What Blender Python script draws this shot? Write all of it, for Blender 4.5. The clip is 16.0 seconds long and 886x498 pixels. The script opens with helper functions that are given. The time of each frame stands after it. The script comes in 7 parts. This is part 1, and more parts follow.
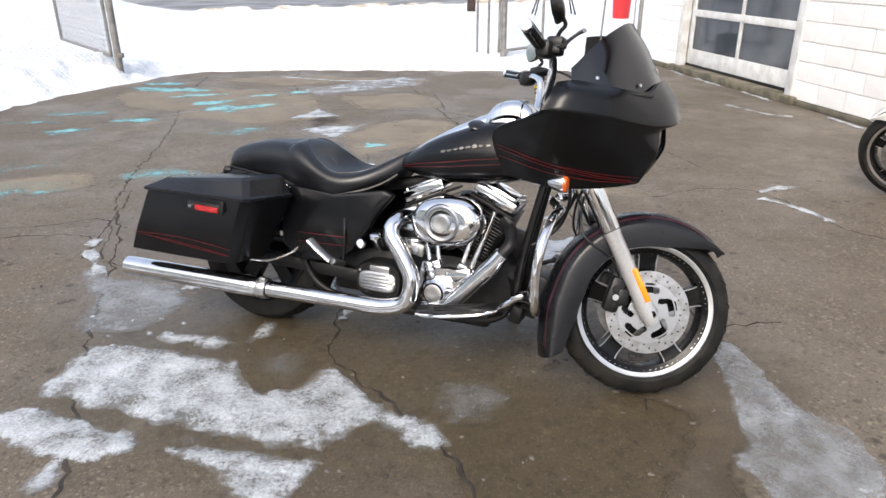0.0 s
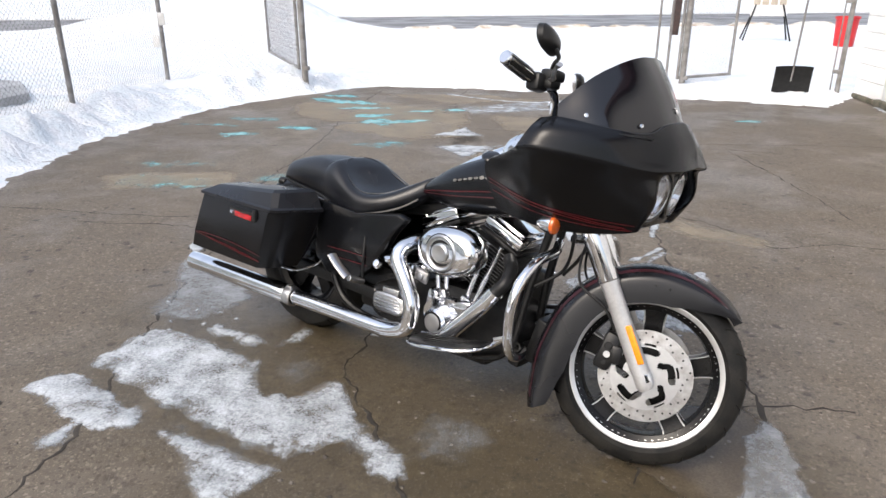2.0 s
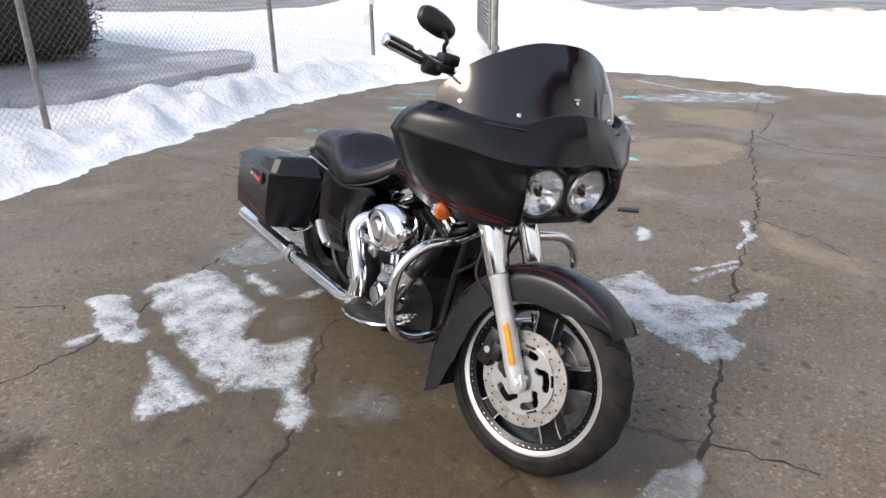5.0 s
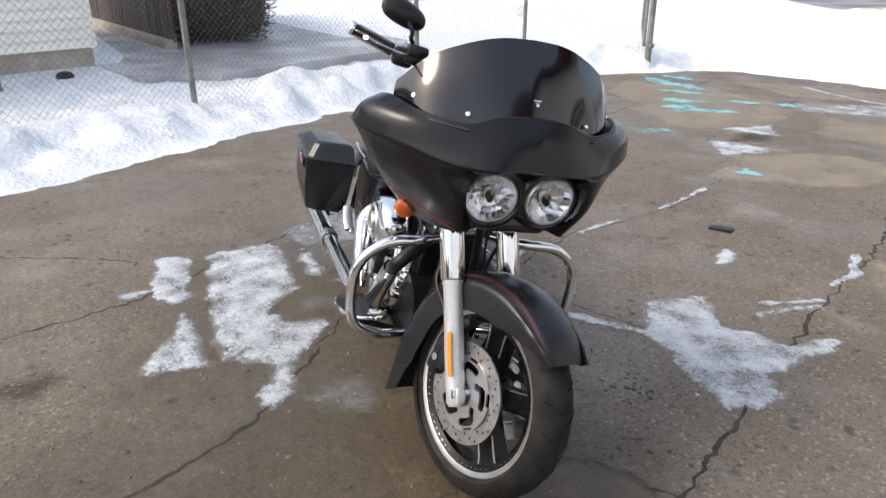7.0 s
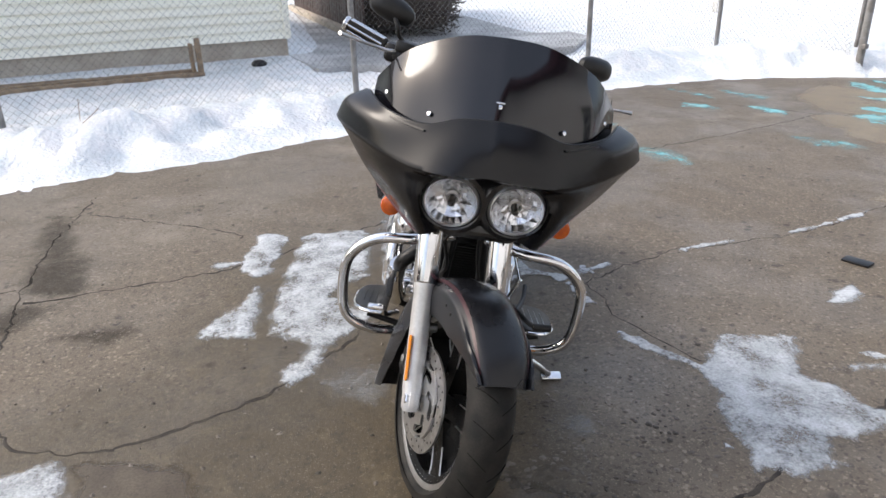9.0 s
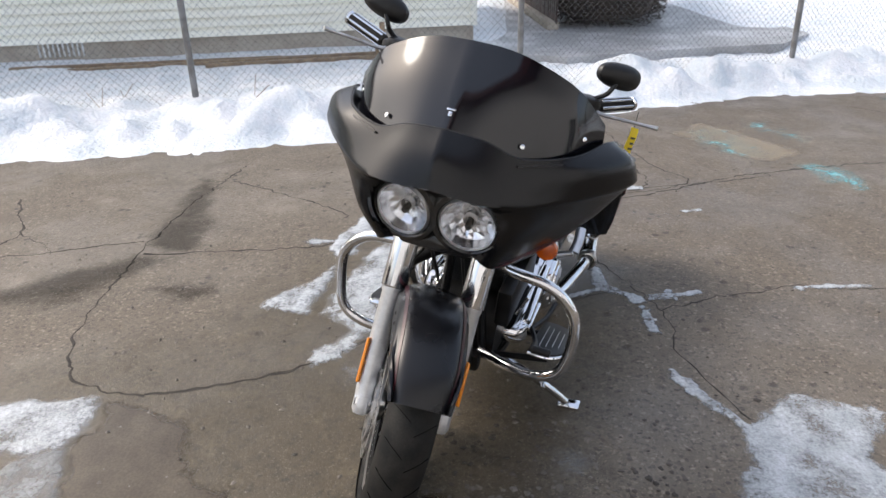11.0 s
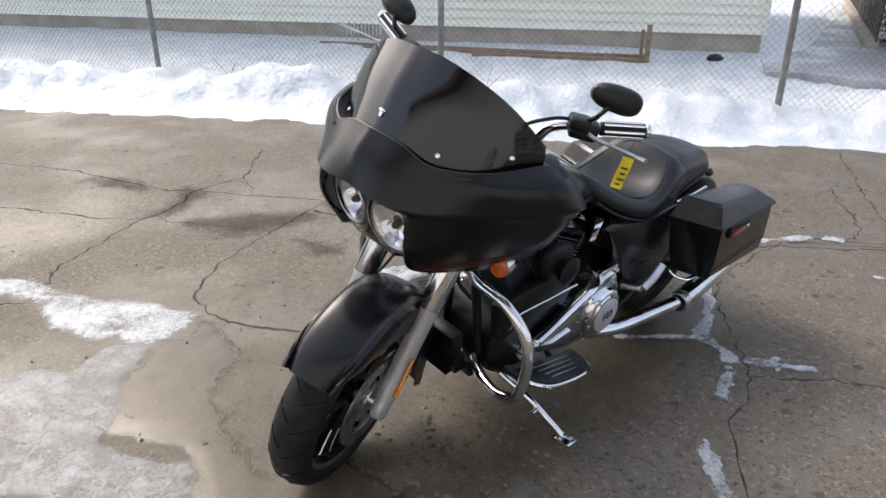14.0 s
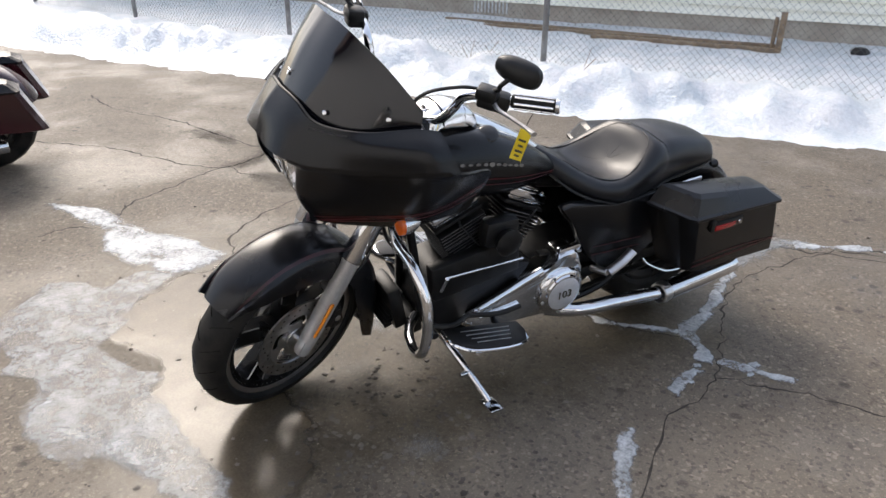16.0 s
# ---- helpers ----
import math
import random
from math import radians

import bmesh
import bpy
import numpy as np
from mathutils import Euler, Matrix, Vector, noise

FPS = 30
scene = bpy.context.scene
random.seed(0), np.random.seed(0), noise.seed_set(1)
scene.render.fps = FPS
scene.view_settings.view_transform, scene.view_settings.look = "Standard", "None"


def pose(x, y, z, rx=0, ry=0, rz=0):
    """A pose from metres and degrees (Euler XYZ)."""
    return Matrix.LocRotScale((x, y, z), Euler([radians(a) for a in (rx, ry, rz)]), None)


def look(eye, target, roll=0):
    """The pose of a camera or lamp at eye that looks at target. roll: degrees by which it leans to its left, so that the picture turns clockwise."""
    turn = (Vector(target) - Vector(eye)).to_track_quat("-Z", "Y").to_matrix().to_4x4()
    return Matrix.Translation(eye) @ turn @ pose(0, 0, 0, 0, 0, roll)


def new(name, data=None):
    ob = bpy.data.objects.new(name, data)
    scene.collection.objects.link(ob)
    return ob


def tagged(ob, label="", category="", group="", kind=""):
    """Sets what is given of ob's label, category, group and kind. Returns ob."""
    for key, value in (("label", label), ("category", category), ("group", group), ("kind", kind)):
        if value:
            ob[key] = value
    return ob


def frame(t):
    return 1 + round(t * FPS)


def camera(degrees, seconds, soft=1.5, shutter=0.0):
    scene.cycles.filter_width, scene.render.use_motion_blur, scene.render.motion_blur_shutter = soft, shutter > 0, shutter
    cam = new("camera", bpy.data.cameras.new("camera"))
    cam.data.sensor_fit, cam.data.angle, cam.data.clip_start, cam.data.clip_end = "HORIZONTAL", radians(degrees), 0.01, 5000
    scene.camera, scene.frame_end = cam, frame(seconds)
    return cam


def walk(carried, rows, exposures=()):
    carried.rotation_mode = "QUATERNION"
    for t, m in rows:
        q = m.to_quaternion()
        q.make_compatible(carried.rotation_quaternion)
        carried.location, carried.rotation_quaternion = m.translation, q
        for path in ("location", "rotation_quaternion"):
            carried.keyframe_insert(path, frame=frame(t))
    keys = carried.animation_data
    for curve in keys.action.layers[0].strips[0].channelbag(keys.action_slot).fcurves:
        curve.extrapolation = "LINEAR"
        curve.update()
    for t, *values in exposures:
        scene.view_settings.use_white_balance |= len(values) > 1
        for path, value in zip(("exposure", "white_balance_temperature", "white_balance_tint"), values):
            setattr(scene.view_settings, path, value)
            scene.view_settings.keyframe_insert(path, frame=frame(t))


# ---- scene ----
cam = camera(64.9, 16.0)
PATH = [
    (0, (0.255, 0.08, 1.465), (0.077, 1.92, 0.702), -0.2),
    (0.5, (0.417, 0.182, 1.478), (0.109, 2.01, 0.729), 0.2),
    (1, (0.53, 0.247, 1.476), (0.099, 2.05, 0.726), -1.0),
    (1.5, (0.706, 0.276, 1.485), (0.1, 2.046, 0.778), -0.7),
    (2, (0.906, 0.302, 1.486), (0.187, 2.026, 0.772), -0.1),
    (2.5, (1.046, 0.393, 1.456), (0.293, 2.095, 0.724), 0.1),
    (3, (1.215, 0.5, 1.471), (0.352, 2.135, 0.708), 0.7),
    (3.5, (1.396, 0.572, 1.47), (0.401, 2.136, 0.719), 1.0),
    (3.7, (1.485, 0.602, 1.473), (0.43, 2.125, 0.72), 1.4),
    (5.8, (1.978, 1.063, 1.491), (0.541, 2.231, 0.734), -0.3),
    (6, (2.028, 1.123, 1.493), (0.546, 2.228, 0.729), 0.3),
    (6.5, (2.116, 1.224, 1.489), (0.593, 2.259, 0.711), -0.9),
    (7, (2.155, 1.385, 1.47), (0.579, 2.344, 0.699), -0.2),
    (7.5, (2.211, 1.539, 1.478), (0.575, 2.39, 0.702), -0.4),
    (8, (2.314, 1.694, 1.484), (0.588, 2.377, 0.738), -0.9),
    (8.5, (2.377, 1.848, 1.486), (0.615, 2.397, 0.715), -0.9),
    (9, (2.349, 1.992, 1.461), (0.557, 2.424, 0.684), -1.3),
    (9.2, (2.346, 2.084, 1.466), (0.536, 2.446, 0.696), -1.0),
    (11.3, (2.298, 2.716, 1.47), (0.477, 2.473, 0.679), -1.0),
    (11.5, (2.262, 2.772, 1.482), (0.448, 2.467, 0.698), -0.6),
    (12, (2.221, 2.919, 1.485), (0.434, 2.485, 0.698), -1.0),
    (12.5, (2.232, 3.118, 1.484), (0.495, 2.521, 0.693), 0.0),
    (13, (2.222, 3.268, 1.477), (0.546, 2.558, 0.65), -0.3),
    (13.5, (2.14, 3.377, 1.463), (0.507, 2.572, 0.635), -0.3),
    (14, (2.075, 3.498, 1.484), (0.502, 2.555, 0.686), -0.0),
    (14.5, (2.04, 3.662, 1.482), (0.543, 2.602, 0.684), -0.8),
    (15, (2.004, 3.866, 1.489), (0.582, 2.709, 0.69), -0.1),
    (15.5, (1.919, 3.988, 1.463), (0.543, 2.792, 0.642), -0.7),
    (16, (1.769, 4.102, 1.473), (0.474, 2.834, 0.626), 0.6),
]
walk(cam, [(t, look(eye, target, roll)) for t, eye, target, roll in PATH], [(0.0, 0.72, 6410, 10), (3.7, 0.66, 6410, 10), (9.2, 0.74, 6410, 10), (12.5, 0.66, 6410, 10), (16.0, 0.68, 6410, 10)])

# ---- light ----
SUN_TO = Vector((-0.30, -0.92, 0.92)).normalized()
world = bpy.data.worlds.new("sky")
world.use_nodes = True
scene.world = world
wt = world.node_tree
sky = wt.nodes.new("ShaderNodeTexSky")
sky.sky_type, sky.sun_disc = "NISHITA", False
sky.sun_elevation = math.asin(SUN_TO.z)
sky.sun_rotation = math.atan2(SUN_TO.x, SUN_TO.y)
sky.air_density, sky.dust_density, sky.ozone_density = 1.0, 5.0, 1.0
wt.nodes["Background"].inputs[1].default_value = 0.125
wt.links.new(sky.outputs[0], wt.nodes["Background"].inputs[0])
# an even layer of thin bright cloud over the whole sky
cloud, both_skies = wt.nodes.new("ShaderNodeBackground"), wt.nodes.new("ShaderNodeAddShader")
cloud.inputs[0].default_value, cloud.inputs[1].default_value = (0.94, 0.975, 1.05, 1), 0.26
wt.links.new(wt.nodes["Background"].outputs[0], both_skies.inputs[0])
wt.links.new(cloud.outputs[0], both_skies.inputs[1])
wt.links.new(both_skies.outputs[0], wt.nodes["World Output"].inputs[0])
sun = new("sun", bpy.data.lights.new("sun", "SUN"))
sun.data.energy, sun.data.angle, sun.data.color = 1.10, radians(24.0), (1.0, 0.93, 0.84)
sun.matrix_world = look(SUN_TO * 30, (0, 0, 0))


# ---- materials ----
def mat(name, color, rough=0.5, metal=0.0, color2=None, scale=8.0, detail=4.0, spread=(0.4, 0.6), fine=0.0, fine_scale=120.0,
        bump=0.0, bump_scale=60.0, bump_dist=0.004, coat=0.0, rough2=None, vary=0.0, coat_rough=0.05, spec=0.5):
    """A surface with a coarse blend of two colours, a fine grain, relief and a change of gloss."""
    m = bpy.data.materials.new(name)
    m.use_nodes = True
    nt = m.node_tree
    n, lk = nt.nodes, nt.links.new
    b = n["Principled BSDF"]
    b.inputs["Roughness"].default_value, b.inputs["Metallic"].default_value = rough, metal
    b.inputs["Coat Weight"].default_value, b.inputs["Coat Roughness"].default_value = coat, coat_rough
    b.inputs["Specular IOR Level"].default_value = spec
    co = n.new("ShaderNodeTexCoord")
    base = n.new("ShaderNodeRGB")
    base.outputs[0].default_value = (*color, 1)
    out = base.outputs[0]
    ns = n.new("ShaderNodeTexNoise")
    ns.inputs["Scale"].default_value, ns.inputs["Detail"].default_value = scale, detail
    lk(co.outputs["Object"], ns.inputs["Vector"])
    mr = n.new("ShaderNodeMapRange")
    mr.inputs[1].default_value, mr.inputs[2].default_value = spread
    lk(ns.outputs["Fac"], mr.inputs[0])
    if color2:
        mix = n.new("ShaderNodeMix")
        mix.data_type = "RGBA"
        mix.inputs[7].default_value = (*color2, 1)
        lk(mr.outputs[0], mix.inputs[0])
        lk(out, mix.inputs[6])
        out = mix.outputs[2]
    if fine:
        nf = n.new("ShaderNodeTexNoise")
        nf.inputs["Scale"].default_value, nf.inputs["Detail"].default_value = fine_scale, 3
        lk(co.outputs["Object"], nf.inputs["Vector"])
        fr = n.new("ShaderNodeMapRange")
        fr.inputs[1].default_value, fr.inputs[2].default_value, fr.inputs[3].default_value, fr.inputs[4].default_value = 0.3, 0.7, 1 - fine, 1 + fine
        lk(nf.outputs["Fac"], fr.inputs[0])
        hs = n.new("ShaderNodeHueSaturation")
        lk(fr.outputs[0], hs.inputs["Value"])
        lk(out, hs.inputs["Color"])
        out = hs.outputs[0]
    if vary:
        oi = n.new("ShaderNodeObjectInfo")
        vr = n.new("ShaderNodeMapRange")
        vr.inputs[3].default_value, vr.inputs[4].default_value = 1 - vary, 1 + vary
        lk(oi.outputs["Random"], vr.inputs[0])
        hv = n.new("ShaderNodeHueSaturation")
        lk(vr.outputs[0], hv.inputs["Value"])
        lk(out, hv.inputs["Color"])
        out = hv.outputs[0]
    lk(out, b.inputs["Base Color"])
    if rough2 is not None:
        rr = n.new("ShaderNodeMapRange")
        rr.inputs[1].default_value, rr.inputs[2].default_value, rr.inputs[3].default_value, rr.inputs[4].default_value = *spread, rough, rough2
        lk(ns.outputs["Fac"], rr.inputs[0])
        lk(rr.outputs[0], b.inputs["Roughness"])
    if bump:
        nb = n.new("ShaderNodeTexNoise")
        nb.inputs["Scale"].default_value, nb.inputs["Detail"].default_value = bump_scale, 5
        lk(co.outputs["Object"], nb.inputs["Vector"])
        bp = n.new("ShaderNodeBump")
        bp.inputs["Strength"].default_value, bp.inputs["Distance"].default_value = bump, bump_dist
        lk(nb.outputs["Fac"], bp.inputs["Height"])
        lk(bp.outputs[0], b.inputs["Normal"])
    return m


CHROME = mat("chrome", (0.80, 0.81, 0.83), 0.06, 1.0, color2=(0.68, 0.69, 0.71), scale=6, rough2=0.13)
SATIN = mat("satin aluminium", (0.62, 0.62, 0.62), 0.28, 1.0, color2=(0.5, 0.5, 0.5), scale=9, rough2=0.36)
STEEL = mat("brushed steel", (0.50, 0.50, 0.50), 0.33, 1.0, color2=(0.36, 0.35, 0.34), scale=30, fine=0.15, rough2=0.42)
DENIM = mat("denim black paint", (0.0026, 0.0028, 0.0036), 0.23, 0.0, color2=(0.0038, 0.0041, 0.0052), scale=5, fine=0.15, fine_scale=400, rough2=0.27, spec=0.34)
# the same black paint, lightened for sky light on fender and bag lids
DENIM_SKYLIT = mat("sky-lit black paint", (0.0066, 0.0070, 0.0088), 0.24, 0.0, color2=(0.0095, 0.0100, 0.0120), scale=4, fine=0.15, fine_scale=400, rough2=0.33, spec=0.36)
WHEEL_BLACK = mat("black wheel paint", (0.003, 0.003, 0.0035), 0.22, color2=(0.005, 0.005, 0.005), scale=9, rough2=0.32, spec=0.22)
GLOSS = mat("gloss black", (0.008, 0.008, 0.009), 0.10, 0.0, color2=(0.012, 0.012, 0.012), scale=6, rough2=0.2)
WRINKLE = mat("black engine coating", (0.005, 0.005, 0.0055), 0.40, 0.0, color2=(0.010, 0.010, 0.010), scale=25, bump=0.3, bump_scale=500, bump_dist=0.0008, spec=0.3)
RUBBER = mat("tyre rubber", (0.008, 0.008, 0.008), 0.62, 0.0, color2=(0.019, 0.018, 0.016), scale=14, fine=0.2, fine_scale=200, bump=0.2, bump_scale=300, bump_dist=0.001, spec=0.22)
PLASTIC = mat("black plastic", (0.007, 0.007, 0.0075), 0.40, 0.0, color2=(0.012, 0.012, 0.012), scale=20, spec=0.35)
VINYL = mat("black seat vinyl", (0.0050, 0.0056, 0.0076), 0.31, 0.0, color2=(0.008, 0.0088, 0.0115), scale=6, bump=0.26, bump_scale=160, bump_dist=0.0012, rough2=0.42, spec=0.46)
PIN_RED = mat("red pinstripe", (0.085, 0.005, 0.008), 0.35, color2=(0.055, 0.004, 0.007), scale=20)
DARK_CHERRY = mat("dark red edge stripe", (0.040, 0.008, 0.013), 0.35, color2=(0.028, 0.007, 0.010), scale=12)
SILVER_INK = mat("silver lettering", (0.22, 0.21, 0.19), 0.35, 0.3, color2=(0.14, 0.13, 0.12), scale=60)
AMBER = mat("amber lens", (0.58, 0.11, 0.010), 0.12, color2=(0.46, 0.08, 0.008), scale=40, coat=0.6)
REFLECT = mat("amber reflector", (0.90, 0.30, 0.01), 0.25, color2=(0.80, 0.24, 0.01), scale=90, fine=0.12, fine_scale=400, coat=0.5)
RED_LENS = mat("red reflector", (0.42, 0.012, 0.015), 0.2, color2=(0.30, 0.01, 0.012), scale=60, coat=0.6)
YELLOW = mat("yellow paper tag", (0.85, 0.66, 0.02), 0.6, color2=(0.78, 0.58, 0.02), scale=20)
TAG_INK = mat("dark print", (0.05, 0.045, 0.02), 0.6, color2=(0.07, 0.06, 0.03), scale=30)
BARE = mat("galvanised steel", (0.27, 0.265, 0.26), 0.55, 0.25, color2=(0.19, 0.18, 0.17), scale=10, fine=0.15)
FORK_SILVER = mat("silver painted fork leg", (0.60, 0.605, 0.61), 0.34, 0.55, color2=(0.50, 0.505, 0.51), scale=8, fine=0.06, rough2=0.44)
PALE_METAL = mat("pale brushed aluminium", (0.62, 0.63, 0.65), 0.55, 0.5, color2=(0.54, 0.55, 0.57), scale=14, fine=0.05)
WIRE = mat("galvanised wire", (0.14, 0.14, 0.14), 0.6, 0.2, color2=(0.10, 0.095, 0.09), scale=4)


def glass(name, tint, rough=0.0, ior=1.45):
    m = bpy.data.materials.new(name)
    m.use_nodes = True
    b = m.node_tree.nodes["Principled BSDF"]
    b.inputs["Base Color"].default_value = (*tint, 1)
    b.inputs["Roughness"].default_value, b.inputs["IOR"].default_value = rough, ior
    b.inputs["Transmission Weight"].default_value = 1.0
    return m


LENS = glass("clear lens", (0.97, 0.98, 1.0), 0.02)
REFLECTOR = mat("bright lamp reflector", (0.82, 0.83, 0.85), 0.16, 1.0, color2=(0.74, 0.75, 0.77), scale=30, rough2=0.24)
SMOKE = mat("smoked windscreen", (0.004, 0.004, 0.006), 0.07, 0.0, color2=(0.006, 0.006, 0.008), scale=3, rough2=0.12, spec=0.62)
PANE = mat("dim window glass", (0.05, 0.06, 0.075), 0.05, 0.0, color2=(0.10, 0.11, 0.12), scale=1.1, rough2=0.12)


def ground_material():
    """Old exposed-aggregate concrete: blotches, pebbles, dark pits, and damp hollows with a film of water."""
    m = bpy.data.materials.new("old concrete")
    m.use_nodes = True
    n, lk = m.node_tree.nodes, m.node_tree.links.new
    b = n["Principled BSDF"]
    co = n.new("ShaderNodeTexCoord")

    def ranged(src, lo, hi, a=0.0, z=1.0):
        r = n.new("ShaderNodeMapRange")
        r.interpolation_type = "SMOOTHSTEP"
        r.inputs[1].default_value, r.inputs[2].default_value, r.inputs[3].default_value, r.inputs[4].default_value = lo, hi, a, z
        lk(src, r.inputs[0])
        return r.outputs[0]

    def noisy(scale, detail, rough=0.6):
        t = n.new("ShaderNodeTexNoise")
        t.inputs["Scale"].default_value, t.inputs["Detail"].default_value, t.inputs["Roughness"].default_value = scale, detail, rough
        lk(co.outputs["Object"], t.inputs["Vector"])
        return t.outputs["Fac"]

    def cells(scale, out):
        t = n.new("ShaderNodeTexVoronoi")
        t.inputs["Scale"].default_value = scale
        lk(co.outputs["Object"], t.inputs["Vector"])
        return t.outputs[out]

    def sum_of(op, x, y):
        t = n.new("ShaderNodeMath")
        t.operation = op
        for s, v in ((0, x), (1, y)):
            if isinstance(v, float):
                t.inputs[s].default_value = v
            else:
                lk(v, t.inputs[s])
        return t.outputs[0]

    def blend(fac, one, two):
        x = n.new("ShaderNodeMix")
        x.data_type = "RGBA"
        lk(fac, x.inputs[0])
        for s, v in ((6, one), (7, two)):
            if isinstance(v, tuple):
                x.inputs[s].default_value = (*v, 1)
            else:
                lk(v, x.inputs[s])
        return x.outputs[2]

    def hollow(x, y, rx, ry, turn, ragged):
        """1 in the middle of an oval hollow, falling to 0 at its ragged rim."""
        mp = n.new("ShaderNodeMapping")
        mp.vector_type = "TEXTURE"
        mp.inputs["Location"].default_value, mp.inputs["Rotation"].default_value, mp.inputs["Scale"].default_value = (x, y, 0), (0, 0, radians(turn)), (rx, ry, 1)
        lk(co.outputs["Object"], mp.inputs["Vector"])
        le = n.new("ShaderNodeVectorMath")
        le.operation = "LENGTH"
        lk(mp.outputs[0], le.inputs[0])
        d = sum_of("ADD", le.outputs["Value"], sum_of("MULTIPLY", sum_of("SUBTRACT", ragged, 0.5), 1.6))
        return d

    pebble = n.new("ShaderNodeSeparateColor")
    lk(cells(260, "Color"), pebble.inputs[0])
    grit = n.new("ShaderNodeSeparateColor")
    lk(cells(92, "Color"), grit.inputs[0])
    rag = sum_of("ADD", sum_of("MULTIPLY", noisy(2.2, 4), 0.6), sum_of("MULTIPLY", noisy(9, 8, 0.7), 0.4))
    c = blend(ranged(noisy(0.45, 5), 0.40, 0.62), (0.128, 0.104, 0.076), (0.160, 0.136, 0.106))
    c = blend(ranged(noisy(3.2, 6), 0.40, 0.68, 0, 0.75), c, (0.108, 0.089, 0.067))
    c = blend(ranged(noisy(30, 5, 0.75), 0.47, 0.66, 0, 0.35), c, (0.082, 0.066, 0.048))
    c = blend(ranged(pebble.outputs[0], 0.52, 0.80, 0, 0.35), c, (0.082, 0.064, 0.043))
    c = blend(ranged(pebble.outputs[1], 0.92, 0.97, 0, 0.35), c, (0.36, 0.315, 0.245))
    c = blend(ranged(grit.outputs[0], 0.88, 0.95, 0, 0.52), c, (0.044, 0.035, 0.026))
    c = blend(ranged(grit.outputs[2], 0.92, 0.97, 0, 0.40), c, (0.33, 0.285, 0.225))
    c = blend(ranged(noisy(12, 4, 0.7), 0.62, 0.72, 0, 0.5), c, (0.066, 0.052, 0.038))
    c = blend(ranged(noisy(7, 3), 0.675, 0.72, 0, 0.85), c, (0.042, 0.034, 0.027))
    c = blend(ranged(noisy(1.3, 7), 0.58, 0.72, 0, 0.5), c, (0.27, 0.24, 0.195))
    # dark shallow pits and scabs
    pit = sum_of("MULTIPLY", ranged(cells(9, "Distance"), 0.10, 0.24, 1.0, 0.0), ranged(noisy(2.1, 3), 0.50, 0.56))
    c = blend(sum_of("MULTIPLY", pit, 0.8), c, (0.030, 0.024, 0.018))
    damp = None
    for x, y, rx, ry, turn in ((-0.25, 2.25, 1.45, 0.85, -14), (0.50, 2.0, 0.55, 0.50, 0), (1.0, 2.35, 0.40, 0.55, 0), (0.45, 1.35, 0.6, 0.7, 0), (-0.1, 2.75, 1.2, 0.40, -14)):
        d = ranged(hollow(x, y, rx, ry, turn, rag), 0.55, 1.25, 1.0, 0.0)
        damp = d if damp is None else sum_of("MAXIMUM", damp, d)
    soak = ranged(hollow(0.52, 1.98, 0.47, 0.42, 0, rag), 0.86, 1.0, 1.0, 0.0)
    wetness = sum_of("MINIMUM", sum_of("ADD", sum_of("MULTIPLY", damp, 0.72), sum_of("MULTIPLY", soak, 0.40)), 0.9)
    c = blend(wetness, c, (0.054, 0.040, 0.019))
    c = blend(sum_of("MULTIPLY", damp, ranged(noisy(15, 6, 0.75), 0.50, 0.64, 0, 0.55)), c, (0.024, 0.018, 0.010))
    c = blend(sum_of("MULTIPLY", damp, ranged(noisy(8.5, 6, 0.7), 0.53, 0.68, 0, 0.55)), c, (0.115, 0.090, 0.050))
    c = blend(ranged(pebble.outputs[1], 0.92, 0.97, 0, 0.30), c, (0.25, 0.21, 0.15))
    c = blend(ranged(grit.outputs[1], 0.90, 0.96, 0, 0.45), c, (0.022, 0.017, 0.012))
    lk(c, b.inputs["Base Color"])
    b.inputs["Specular IOR Level"].default_value = 0.5
    rough = sum_of("SUBTRACT", ranged(noisy(0.9, 4), 0.42, 0.62, 0.72, 0.46), sum_of("MULTIPLY", damp, 0.16))
    lk(rough, b.inputs["Roughness"])
    hgt = sum_of("ADD", sum_of("MULTIPLY", pebble.outputs[0], 0.40), sum_of("ADD", noisy(60, 5, 0.75), sum_of("MULTIPLY", noisy(7, 3), 1.5)))
    hgt = sum_of("SUBTRACT", hgt, sum_of("MULTIPLY", pit, 0.8))
    bp = n.new("ShaderNodeBump")
    bp.inputs["Distance"].default_value = 0.006
    bp.inputs["Strength"].default_value = 0.38
    lk(hgt, bp.inputs["Height"])
    lk(bp.outputs[0], b.inputs["Normal"])
    return m


